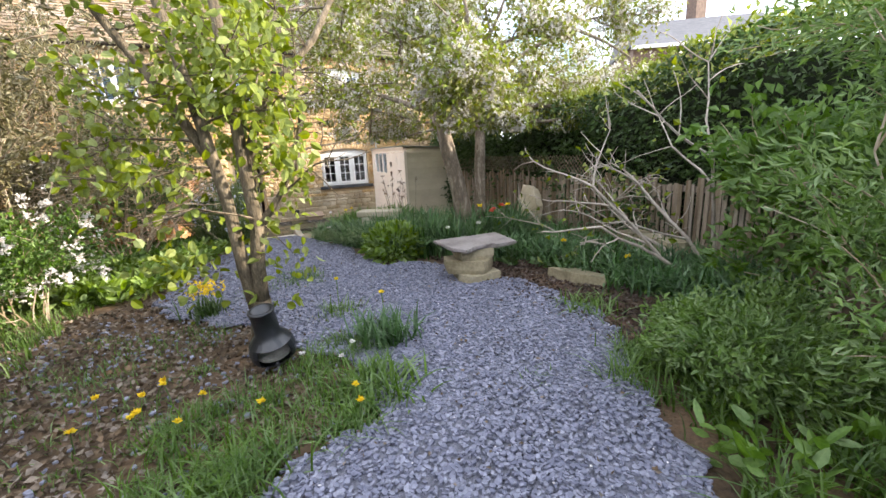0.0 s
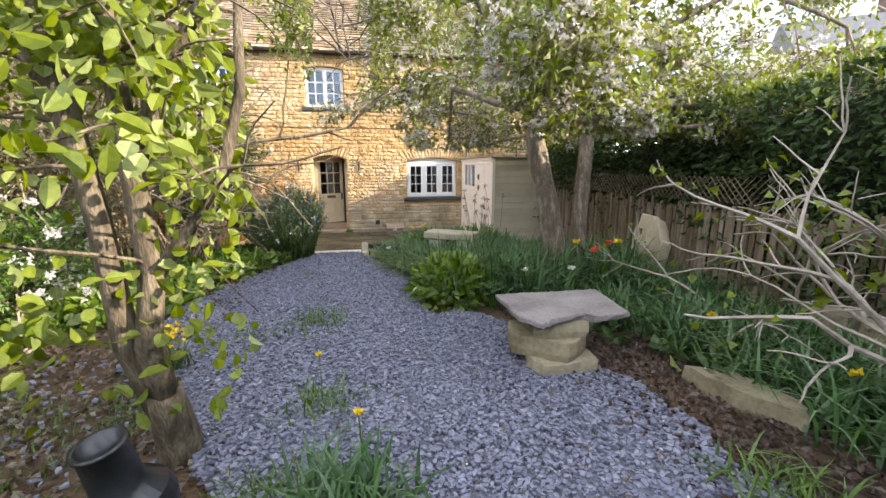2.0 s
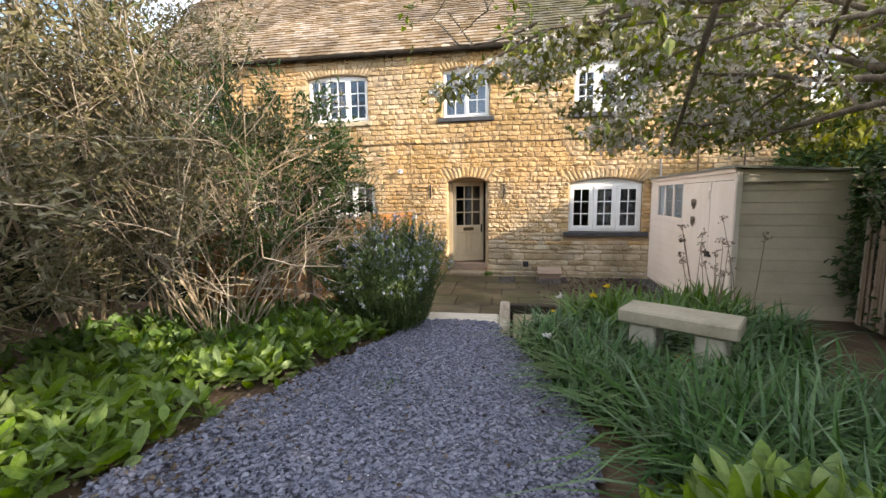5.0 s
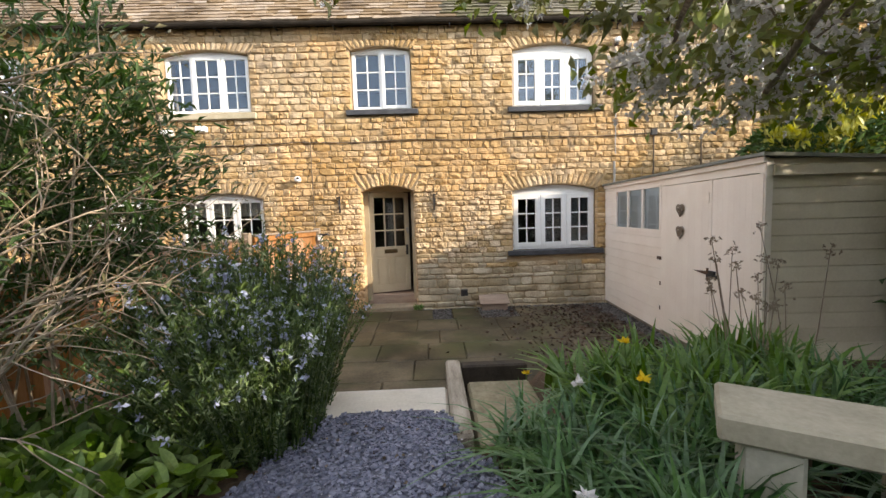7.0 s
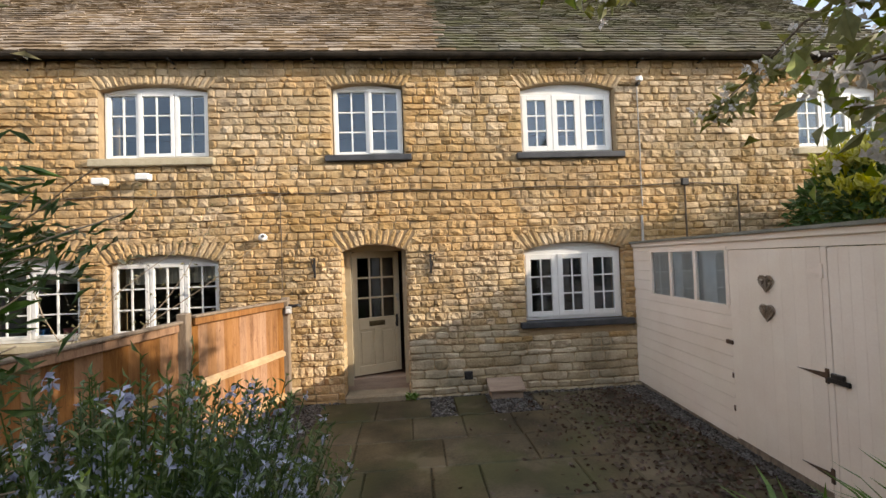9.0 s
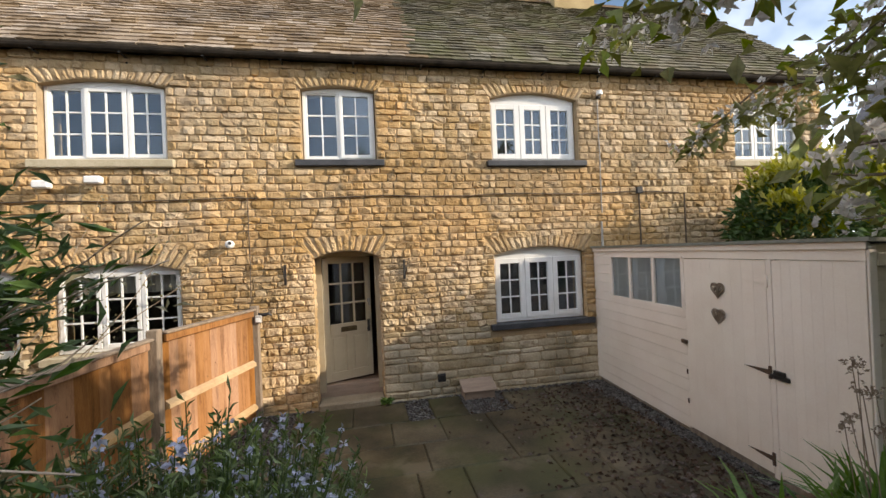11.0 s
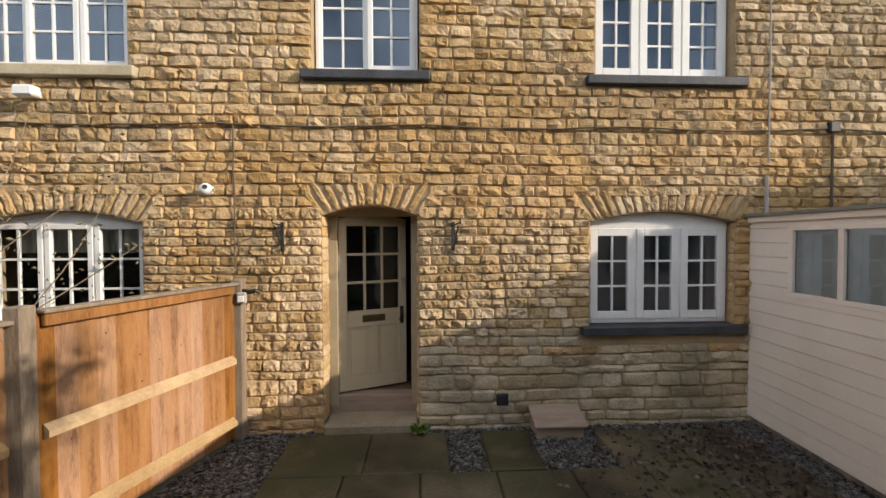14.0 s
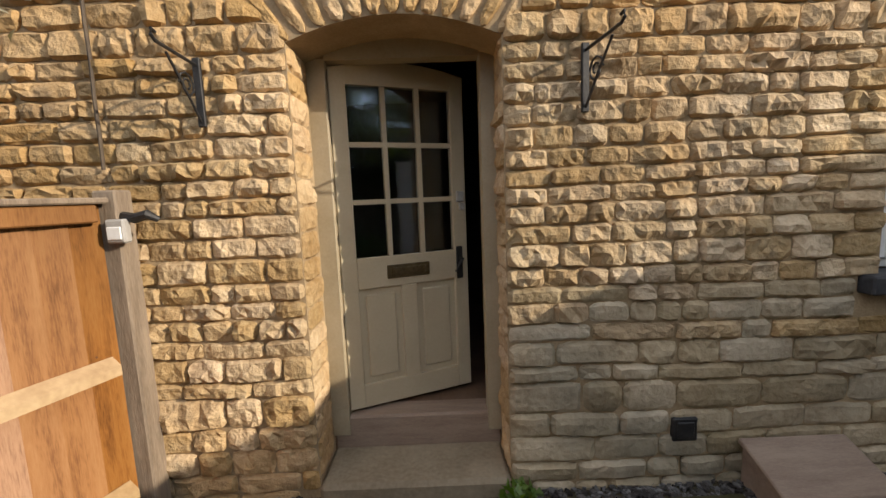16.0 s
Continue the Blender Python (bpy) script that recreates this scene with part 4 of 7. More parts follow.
# ---- shed ----
def shed():
    ax = Vector((-0.0625, -0.998, 0)).normalized()
    ay = Vector((0.998, -0.0625, 0)).normalized()
    mw = Matrix(((ax.x, ay.x, 0, 3.80), (ax.y, ay.y, 0, -0.02), (0, 0, 1, 0.10), (0, 0, 0, 1)))
    s = thing("garden_shed", "cream-painted wooden garden shed with double doors", "shed", mw)
    L, D, H, HB = 3.76, 2.3, 1.99, 1.86
    rng = random.Random(2)
    # floor frame and inner lining
    m = Mesh().box(0.02, L - 0.02, 0.03, D - 0.02, -0.10, 0.02)
    part("floor_frame", m, OLDWOOD, s)
    # front boards left of the doors, below and beside the window strip
    wx0, wx1, wz0, wz1 = 0.51, 1.98, 1.30, 1.86
    step = 0.135
    z = 0.0
    while z < H - 0.01:
        e = min(z + step, H)
        for a, b in (((0.0, 2.0),) if e <= wz0 + 0.01 or z >= wz1 - 0.01 else ((0.0, wx0), (wx1, 2.0))):
            m = Mesh()
            m.add([(a, -0.004, z), (b, -0.004, z), (b, 0.0, e - 0.014), (a, 0.0, e - 0.014), (b, 0.010, e - 0.001), (a, 0.010, e - 0.001), (a, 0.022, z), (b, 0.022, z), (b, 0.022, e - 0.001), (a, 0.022, e - 0.001)],
                  [(0, 1, 2, 3), (3, 2, 4, 5), (6, 7, 1, 0), (5, 4, 8, 9), (0, 3, 5, 9, 6), (1, 7, 8, 4, 2), (7, 6, 9, 8)])
            part("front_board", m, SHED_FRONT, s)
        z = e
    # window strip
    m = Mesh()
    m.box(wx0 - 0.03, wx1 + 0.0, -0.012, 0.02, wz1, wz1 + 0.035, 0.003)
    m.box(wx0 - 0.03, wx1 + 0.0, -0.0075, 0.02, wz0 - 0.03, wz0 + 0.012, 0.003)
    for x in (wx0 - 0.03, wx0 + 0.44, wx0 + 0.93, wx1 - 0.025):
        m.box(x, x + 0.05, -0.013, 0.02, wz0 + 0.012, wz1, 0.003)
    part("window_frame", m, SHED_FRONT, s)
    for a, b in ((wx0 + 0.02, wx0 + 0.44), (wx0 + 0.49, wx0 + 0.93), (wx0 + 0.98, wx1 - 0.025)):
        p = part("pane", Mesh().add([(a, 0.012, wz0), (b, 0.012, wz0), (b, 0.012, wz1), (a, 0.012, wz1)], [(0, 1, 2, 3)]), GLASS, s)
        p.visible_shadow = False
        part("net_curtain", Mesh().add([(a - 0.03, 0.03, wz0 - 0.05), (b + 0.03, 0.03, wz0 - 0.05), (b + 0.03, 0.03, wz1 + 0.05), (a - 0.03, 0.03, wz1 + 0.05)], [(0, 1, 2, 3)]), CURTAIN, s, "grey net curtain behind the glass")
    # doors: two leaves of upright boards
    for a, b, name in ((2.014, 3.002, "door"), (3.06, L - 0.05, "door")):
        d = part(name, Mesh().box(a + 0.004, b - 0.004, 0.004, 0.02, 0.03, H - 0.13), SHED_FRONT, s)
        n = 8
        w = (b - a) / n
        for i in range(n):
            part("board", Mesh().box(a + w * i + 0.0002, a + w * (i + 1) - 0.0002, -0.012, 0.006, 0.03, H - 0.136, 0.0010), SHED_FRONT, d)
    part("door_post", Mesh().box(3.008, 3.057, -0.016, 0.03, 0.0, H - 0.126, 0.003), SHED_FRONT, s)
    part("door_post", Mesh().box(L - 0.05, L, -0.016, 0.03, 0.0, H - 0.126, 0.003), SHED_FRONT, s)
    part("door_head", Mesh().box(2.0, L, -0.010, 0.03, H - 0.125, H - 0.0, 0.003), SHED_FRONT, s)
    part("front_board", Mesh().box(wx0, wx1, -0.003, 0.022, 1.214, wz0 - 0.028), SHED_FRONT, s)
    # hinges, bolts, hearts
    for z in (1.68, 0.90, 0.16):
        m = Mesh()
        m.add([(2.75, -0.014, z), (3.0, -0.014, z - 0.022), (3.0, -0.014, z + 0.022), (2.75, -0.020, z), (3.0, -0.020, z - 0.022), (3.0, -0.020, z + 0.022)], [(3, 4, 5), (0, 2, 1), (0, 1, 4, 3), (1, 2, 5, 4), (2, 0, 3, 5)])
        m.box(3.0, 3.028, -0.028, -0.010, z - 0.055, z + 0.055, 0.003)
        part("hinge", m, SHED_FRONT if z > 1.5 else RUST, s, "painted-over strap hinge" if z > 1.5 else "rusty black strap hinge")
    m = Mesh().box(3.02, 3.19, -0.034, -0.013, 0.86, 0.895, 0.004).box(3.06, 3.16, -0.045, -0.02, 0.897, 0.935, 0.005)
    part("bolt", m, IRON, s, "heavy black hasp and bolt")
    m = Mesh().box(1.94, 2.03, -0.030, -0.006, 0.93, 0.97, 0.004)
    part("latch", m, RUST, s, "small rusty latch")
    m = Mesh()
    for z in (0.28, 0.6):
        m.box(1.995, 2.014, -0.018, -0.008, z, z + 0.05)
    part("door_seam", m, RUST, s, kind="stuff")
    # side wall towards the garden: shiplap boards
    z = -0.02
    while z < H:
        e = z + step
        if e > H - 0.005:
            e = H - 0.01
        m = Mesh()
        d1 = D
        m.add([(L + 0.003, 0.0, z), (L + 0.003, d1, z), (L, d1, e - 0.012), (L, 0.0, e - 0.012), (L - 0.007, d1, e), (L - 0.007, 0.0, e), (L - 0.02, 0.0, z), (L - 0.02, d1, z), (L - 0.02, d1, e), (L - 0.02, 0, e)],
              [(0, 1, 2, 3), (3, 2, 4, 5), (6, 7, 1, 0), (5, 4, 8, 9), (0, 3, 5, 9, 6), (1, 7, 8, 4, 2), (7, 6, 9, 8)])
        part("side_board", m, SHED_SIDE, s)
        z = e
        if e >= H - 0.02:
            break
    m = Mesh().box(L + 0.003, L + 0.022, -0.012, 0.05, -0.02, H - 0.02, 0.004)
    part("corner_board", m, SHED_FRONT, s)
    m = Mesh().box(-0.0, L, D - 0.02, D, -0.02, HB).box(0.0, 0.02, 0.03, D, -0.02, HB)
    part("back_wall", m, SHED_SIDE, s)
    # roof with felt and fascia
    m = Mesh()
    o = 0.06
    m.add([(-0.02, -o, H + 0.012), (L + o, -o, H + 0.012), (L + o, D + o, HB + 0.012), (-0.02, D + o, HB + 0.012), (-0.02, -o, H + 0.04), (L + o, -o, H + 0.04), (L + o, D + o, HB + 0.04), (-0.02, D + o, HB + 0.04)],
          [(3, 2, 1, 0), (4, 5, 6, 7), (0, 1, 5, 4), (1, 2, 6, 5), (2, 3, 7, 6), (3, 0, 4, 7)])
    part("roof", m, FELT, s, "grey mineral felt roof")
    m = Mesh().box(-0.0, L + 0.02, -0.032, -0.0125, H - 0.045, H + 0.011, 0.004)
    part("fascia", m, SHED_FRONT, s)
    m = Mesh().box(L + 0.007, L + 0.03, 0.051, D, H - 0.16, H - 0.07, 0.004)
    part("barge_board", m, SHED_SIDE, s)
    # two wicker hearts
    for z in (1.555, 1.30):
        h = thing("wicker_heart", "grey-brown woven wicker heart hung on the shed door", "decoration", mw @ pose(2.487, -0.03, z), "hearts on the shed door")
        rr = random.Random(int(z * 100))
        ring = Mesh()
        pts = []
        for i in range(25):
            t = 2 * math.pi * i / 24
            pts.append((0.0047 * 16 * math.sin(t) ** 3, 0, 0.0047 * (13 * math.cos(t) - 5 * math.cos(2 * t) - 2 * math.cos(3 * t) - math.cos(4 * t)) + 0.012))
        ring.tube(pts, [0.009] * 25, 6)
        part("rim", ring, OLDWOOD, h)
        fill = Mesh()
        for k in range(34):
            i, j = rr.randrange(24), rr.randrange(24)
            a, b = Vector(pts[i]), Vector(pts[j])
            c = (a + b) / 2 * 0.9 + Vector((0, rr.uniform(-0.012, 0.006), 0))
            fill.tube([a * 0.97, c, b * 0.97], [0.006, 0.007, 0.006], 5)
        part("weave", fill, OLDWOOD, h)
    return s


shed()


# ---- boundary fence by the house ----
KNOT = mat("dark_knot", (0.07, 0.028, 0.012), (0.15, 0.065, 0.028), 20, 0.8, 0.2, 90)


def fence_panel(a, b, z0, z1, name, label):
    """Upright overlapping boards on rails, seen from the rail side."""
    a, b = Vector((*a, 0)), Vector((*b, 0))
    d = (b - a)
    ln = d.length
    ang = math.degrees(math.atan2(d.y, d.x))
    f = thing(name, label, "fence", pose(a.x, a.y, 0, 0, 0, ang), "boundary fence panels")
    rng = random.Random(int(ln * 1000))
    x, w = 0.0, 0.118
    while x < ln - 0.01:
        e = min(x + w + 0.012, ln)
        # feather edge: thin edge tucks behind the next board
        j = rng.uniform(-0.003, 0.0)
        bd = part("board", Mesh().add([(x, -0.010, z0), (e, -0.024, z0), (e, -0.014 + j, z0), (x, j, z0), (x, -0.010, z1), (e, -0.024, z1), (e, -0.014 + j, z1), (x, j, z1)],
                                 [(3, 2, 1, 0), (4, 5, 6, 7), (0, 1, 5, 4), (1, 2, 6, 5), (2, 3, 7, 6), (3, 0, 4, 7)]), FENCE, f)
        for k in range(rng.choice((0, 1, 2, 2))):
            kx, kz, kr = x + rng.uniform(0.03, 0.085), rng.uniform(z0 + 0.05, z1 - 0.12), rng.uniform(0.004, 0.010)
            ky = j - 0.014 * (kx - x) / (w + 0.012)
            ring = [(kx + kr * math.cos(q * 0.785), ky - 0.001, kz + kr * 1.3 * math.sin(q * 0.785)) for q in range(8)]
            part("knot", Mesh().add(ring + [(kx, ky + 0.0015, kz)], [(8, (q + 1) % 8, q) for q in range(8)]), KNOT, bd)
        x += w
    for z in (z0 + 0.16, (z0 + z1) / 2 + 0.02):
        m = Mesh().add([(0.03, 0.001, z - 0.045), (ln - 0.02, 0.001, z - 0.045), (ln - 0.02, 0.048, z - 0.03), (0.03, 0.048, z - 0.03), (ln - 0.02, 0.001, z + 0.045), (0.03, 0.001, z + 0.045), (ln - 0.02, 0.048, z + 0.012), (0.03, 0.048, z + 0.012)],
                       [(0, 1, 2, 3), (3, 2, 6, 7), (7, 6, 4, 5), (0, 3, 7, 5), (1, 4, 6, 2), (0, 5, 4, 1)])
        part("rail", m, RAIL, f)
    part("top_rail", Mesh().box(0.03, ln - 0.02, 0.001, 0.04, z1 - 0.075, z1 - 0.004, 0.006), FENCE, f)
    part("capping", Mesh().box(-0.01, ln - 0.01, -0.035, 0.055, z1, z1 + 0.025, 0.006), POSTWOOD, f)
    return f


def fence_post(x, y, z1, label, w=0.05):
    p = part("fence_post", Mesh().box(x - w, x + w, y - w, y + w, -0.1, z1, 0.008), POSTWOOD)
    return tagged(p, label, "post", "boundary fence posts")


fence_post(-1.22, -0.07, 1.53, "weathered grey timber post against the stone wall")
fence_post(-1.735, -1.62, 1.53, "weathered grey timber fence post")
fence_post(-2.02, -3.42, 1.50, "weathered grey timber fence post among shrubs")
fence_panel((-1.235, -0.13), (-1.70, -1.56), 0.06, 1.475, "timber_fence", "new orange timber fence panel with pale rails")
fence_panel((-1.76, -1.68), (-1.99, -3.36), 0.06, 1.435, "timber_fence", "orange timber fence panel part shaded by shrubs")
fence_panel((-2.05, -3.48), (-2.3, -5.3), 0.2, 1.42, "timber_fence", "orange timber fence panel behind shrubs")
sl = thing("post_light", "small grey solar lamp fixed to the fence post", "lamp", pose(-1.16, -0.115, 1.36))
part("housing", Mesh().box(-0.04, 0.04, -0.045, 0.0, -0.05, 0.05, 0.008), PLASTIC, sl)
part("lamp_glass", Mesh().box(-0.03, 0.03, -0.052, -0.044, -0.035, 0.02, 0.004), WHITE, sl)
gl = part("tap_hook", Mesh().tube([(-1.17, -0.09, 1.42), (-1.10, -0.12, 1.41), (-1.03, -0.14, 1.425), (-1.0, -0.12, 1.40)], [0.02, 0.022, 0.02, 0.012], 8), IRON)
tagged(gl, "black metal gate latch on the fence post", "latch")

# ---- garden furniture ----
m = Mesh()
m.box(0.82, 0.95, -4.82, -3.50, 0.0, 0.36, 0.02)
tagged(part("timber_sleeper", m, mat("bleached_sleeper", (0.24, 0.19, 0.14), (0.50, 0.44, 0.35), 4, 0.9, 0.7, 35, c3=(0.38, 0.32, 0.25), stretch=(5, 0.8, 5), stain=0.35)), "weathered timber sleeper edging the bed", "sleeper")
m = Mesh().box(0.99, 1.52, -4.80, -3.80, -0.08, 0.27, 0.02)
tagged(part("flagstone", m, GARDEN_STONE), "grey flagstone set beside the sleeper", "stone")
m = Mesh().box(0.96, 1.56, -3.60, -3.48, 0.0, 0.33, 0.015)
tagged(part("timber_sleeper", m, mat("dark_sleeper", (0.02, 0.016, 0.012), (0.06, 0.045, 0.03), 5, 0.9, 0.5)), "dark timber sleeper at the edge of the patio", "sleeper")


def bench():
    t = thing("stone_bench", "pale stone slab bench among daffodils", "bench", pose(2.26, -5.77, 0.36, 0, 0, -33))
    m = Mesh().box(-0.41, 0.41, -0.185, 0.185, 0.42, 0.53, 0.014)
    part("seat", m, mat("bench_stone", (0.40, 0.35, 0.255), (0.58, 0.52, 0.40), 3, 0.88, 0.5, 40, stain=0.3), t)
    for x in (-0.23, 0.235):
        part("leg", Mesh().box(x - 0.10, x + 0.10, -0.15, 0.13, -0.08, 0.419, 0.015), mat("bench_leg_stone", (0.44, 0.41, 0.33), (0.62, 0.58, 0.48), 3, 0.88, 0.5, 40, stain=0.25), t)


bench()
pot = thing("terracotta_pot", "small terracotta flower pot under the stone bench", "pot", pose(2.33, -5.80, 0.37))
part("body", Mesh().lathe([(0.0, 0.0), (0.055, 0.0), (0.075, 0.13), (0.085, 0.13), (0.087, 0.165), (0.074, 0.165), (0.066, 0.05), (0.0, 0.04)], 18), mat("terracotta", (0.30, 0.11, 0.055), (0.45, 0.19, 0.10), 8, 0.85, 0.3, 60), pot)


def rough_slab(outline, z0, z1, seed, amp=0.012):
    """A split flagstone from an outline: chipped rim and slightly uneven faces."""
    rng = random.Random(seed)
    pts = []
    n = len(outline)
    for i in range(n):
        (xa, ya), (xb, yb) = outline[i], outline[(i + 1) % n]
        for k in range(4):
            t = k / 4
            pts.append((xa + (xb - xa) * t + rng.uniform(-amp, amp), ya + (yb - ya) * t + rng.uniform(-amp, amp)))
    k = len(pts)
    cx, cy = sum(p[0] for p in pts) / k, sum(p[1] for p in pts) / k
    v = []
    for s, z in ((0.93, z0), (1.0, z0 + (z1 - z0) * 0.35), (1.0, z1 - 0.008), (0.97, z1)):
        v += [(cx + (p[0] - cx) * s + rng.uniform(-1, 1) * amp * 0.4, cy + (p[1] - cy) * s + rng.uniform(-1, 1) * amp * 0.4, z + rng.uniform(-0.4, 0.4) * amp * 0.5) for p in pts]
    f = [tuple(reversed(range(k))), tuple(3 * k + i for i in range(k))]
    for r in range(3):
        f += [(r * k + i, r * k + (i + 1) % k, (r + 1) * k + (i + 1) % k, (r + 1) * k + i) for i in range(k)]
    return Mesh().add(v, f)


def stone_table():
    t = thing("stone_table", "garden table of a grey flagstone on stacked limestone blocks", "table", pose(2.28, -9.62, 0.53))
    part("tabletop", rough_slab([(-0.43, 0.32), (-0.43, -0.17), (-0.34, -0.33), (-0.24, -0.25), (0.01, -0.21), (0.06, -0.27), (0.32, -0.24), (0.37, 0.28)], 0.388, 0.435, 3, 0.011), TABLE_STONE, t, "irregular purple-grey flagstone top")
    part("block", rough_slab([(-0.33, -0.08), (-0.29, -0.25), (0.10, -0.25), (0.15, 0.12), (-0.28, 0.17)], 0.0, 0.12, 4, 0.01), GARDEN_STONE, t)
    part("block", rough_slab([(-0.45, -0.04), (-0.13, -0.28), (0.07, -0.15), (0.12, 0.14), (-0.36, 0.20)], 0.122, 0.262, 5, 0.01), GARDEN_STONE, t)
    part("block", rough_slab([(-0.33, -0.16), (0.04, -0.22), (0.10, -0.04), (0.06, 0.16), (-0.29, 0.16)], 0.264, 0.387, 6, 0.01), GARDEN_STONE, t)


stone_table()
fs = rough_slab([(-0.12, 0.42), (-0.17, 0.0), (-0.05, -0.38), (0.16, -0.30), (0.2, 0.2)], -0.03, 0.13, 9, 0.015)
o = part("fallen_stone", fs, GARDEN_STONE)
o.matrix_world = pose(3.04, -10.36, 0.55, 0, 6, 14) @ Matrix.Scale(0.8, 4)
tagged(o, "long split limestone block lying at the gravel edge", "stone")
o = part("leaning_stone", rough_slab([(-0.22, 0.0), (0.27, 0.0), (0.30, 0.55), (0.10, 0.83), (-0.20, 0.90), (-0.28, 0.62)], -0.09, 0.07, 12, 0.02), mat("sunlit_sandstone", (0.50, 0.42, 0.29), (0.70, 0.61, 0.46), 3, 0.9, 0.5, 40, stain=0.3))
o.matrix_world = pose(4.36, -7.58, 0.42, 0, 0, -90) @ pose(0, 0, 0, 78, 0, 0)
tagged(o, "pale rough sandstone slab leaning on the slatted fence", "stone")
for i, (x, y) in enumerate(((4.35, -9.9), (4.3, -10.2), (4.25, -10.5))):
    o = part("rubble_stone", rough_slab([(-0.15, -0.12), (0.14, -0.13), (0.15, 0.12), (-0.12, 0.14)], -0.05, 0.3, 20 + i, 0.025), GARDEN_STONE)
    o.matrix_world = pose(x, y, 0.56, 0, 0, 40 * i)
    tagged(o, "mossy rubble stone at the foot of the slatted fence", "stone", "rubble stones by the fence")


ENAMEL = mat("black_stove_enamel", (0.008, 0.009, 0.012), (0.022, 0.023, 0.028), 9, 0.32, 0.15, 80, spec=0.6)


def chiminea():
    c = thing("chiminea", "small black cast-iron chiminea tilted beside the tree", "stove", pose(0.04, -10.70, 0.625, 8, -8, 2) @ Matrix.Scale(0.92, 4))
    prof = [(0.0, 0.0), (0.11, 0.0), (0.155, 0.04), (0.165, 0.10), (0.15, 0.16), (0.115, 0.20)]
    m = Mesh()
    # bowl with a mouth cut out at the front
    sides = 24
    for i in range(len(prof) - 1):
        for k in range(sides):
            a0, a1 = 2 * math.pi * k / sides, 2 * math.pi * (k + 1) / sides
            mid = (a0 + a1) / 2
            if abs((mid - 1.5 * math.pi)) < 0.75 and 2 <= i <= 3:
                continue
            (r0, z0), (r1, z1) = prof[i], prof[i + 1]
            for q, sgn in ((1.0, 1), (0.93, -1)):
                p = [(r0 * q * math.cos(a0), r0 * q * math.sin(a0), z0), (r0 * q * math.cos(a1), r0 * q * math.sin(a1), z0), (r1 * q * math.cos(a1), r1 * q * math.sin(a1), z1), (r1 * q * math.cos(a0), r1 * q * math.sin(a0), z1)]
                m.add(p, [(0, 1, 2, 3) if sgn > 0 else (3, 2, 1, 0)])
    part("bowl", m, ENAMEL, c, smooth=True)
    m = Mesh().lathe([(0.115, 0.20), (0.088, 0.235), (0.082, 0.40), (0.092, 0.405), (0.092, 0.42), (0.075, 0.42), (0.07, 0.24)], 20)
    part("flue", m, ENAMEL, c, smooth=True)
    m = Mesh().lathe([(0.0, 0.045), (0.12, 0.05), (0.135, 0.085)], 16)
    part("ash", m, mat("pale_ash", (0.2, 0.19, 0.17), (0.36, 0.34, 0.31), 14, 0.95, 0.6), c)
    for k in range(3):
        a = 2.1 * k + 0.5
        part("leg", Mesh().tube([(0.09 * math.cos(a), 0.09 * math.sin(a), 0.02), (0.15 * math.cos(a), 0.15 * math.sin(a), -0.06)], [0.014, 0.01], 6), ENAMEL, c)


chiminea()


# ---- old slatted fence under the hedge ----
def slat_fence():
    f = thing("slatted_fence", "old grey upright-slat garden fence under a hedge", "fence", pose(4.6, 0, 0))
    rng = random.Random(17)
    y = -4.2
    while y > -12.6:
        w = rng.uniform(0.03, 0.05)
        top = 1.50 + rng.uniform(-0.07, 0.06)
        x = rng.uniform(-0.012, 0.012)
        lean = rng.uniform(-0.02, 0.02)
        part("slat", Mesh().add([(x, y, 0.4), (x, y - w, 0.4), (x + 0.015, y - w, 0.4), (x + 0.015, y, 0.4), (x, y + lean, top), (x, y - w + lean, top + rng.uniform(-0.02, 0.02)), (x + 0.015, y - w + lean, top), (x + 0.015, y + lean, top)],
                                [(3, 2, 1, 0), (4, 5, 6, 7), (0, 1, 5, 4), (1, 2, 6, 5), (2, 3, 7, 6), (3, 0, 4, 7)]), OLDWOOD, f)
        y -= w + rng.uniform(0.006, 0.02)
    for z in (0.72, 1.36):
        part("rail", Mesh().box(0.028, 0.07, -12.6, -4.2, z, z + 0.07, 0.006), OLDWOOD, f)
    # diamond lattice above the stretch by the tree
    m = Mesh()
    for k in range(60):
        y0 = -4.4 - k * 0.075
        for s in (1, -1):
            m.tube([(0.0 + 0.008 * s, y0, 1.53), (0.0 + 0.008 * s, y0 - 0.26 * s, 1.80)], [0.006, 0.006], 4)
    part("trellis", m, OLDWOOD, f, "brown diamond trellis", kind="stuff")


slat_fence()


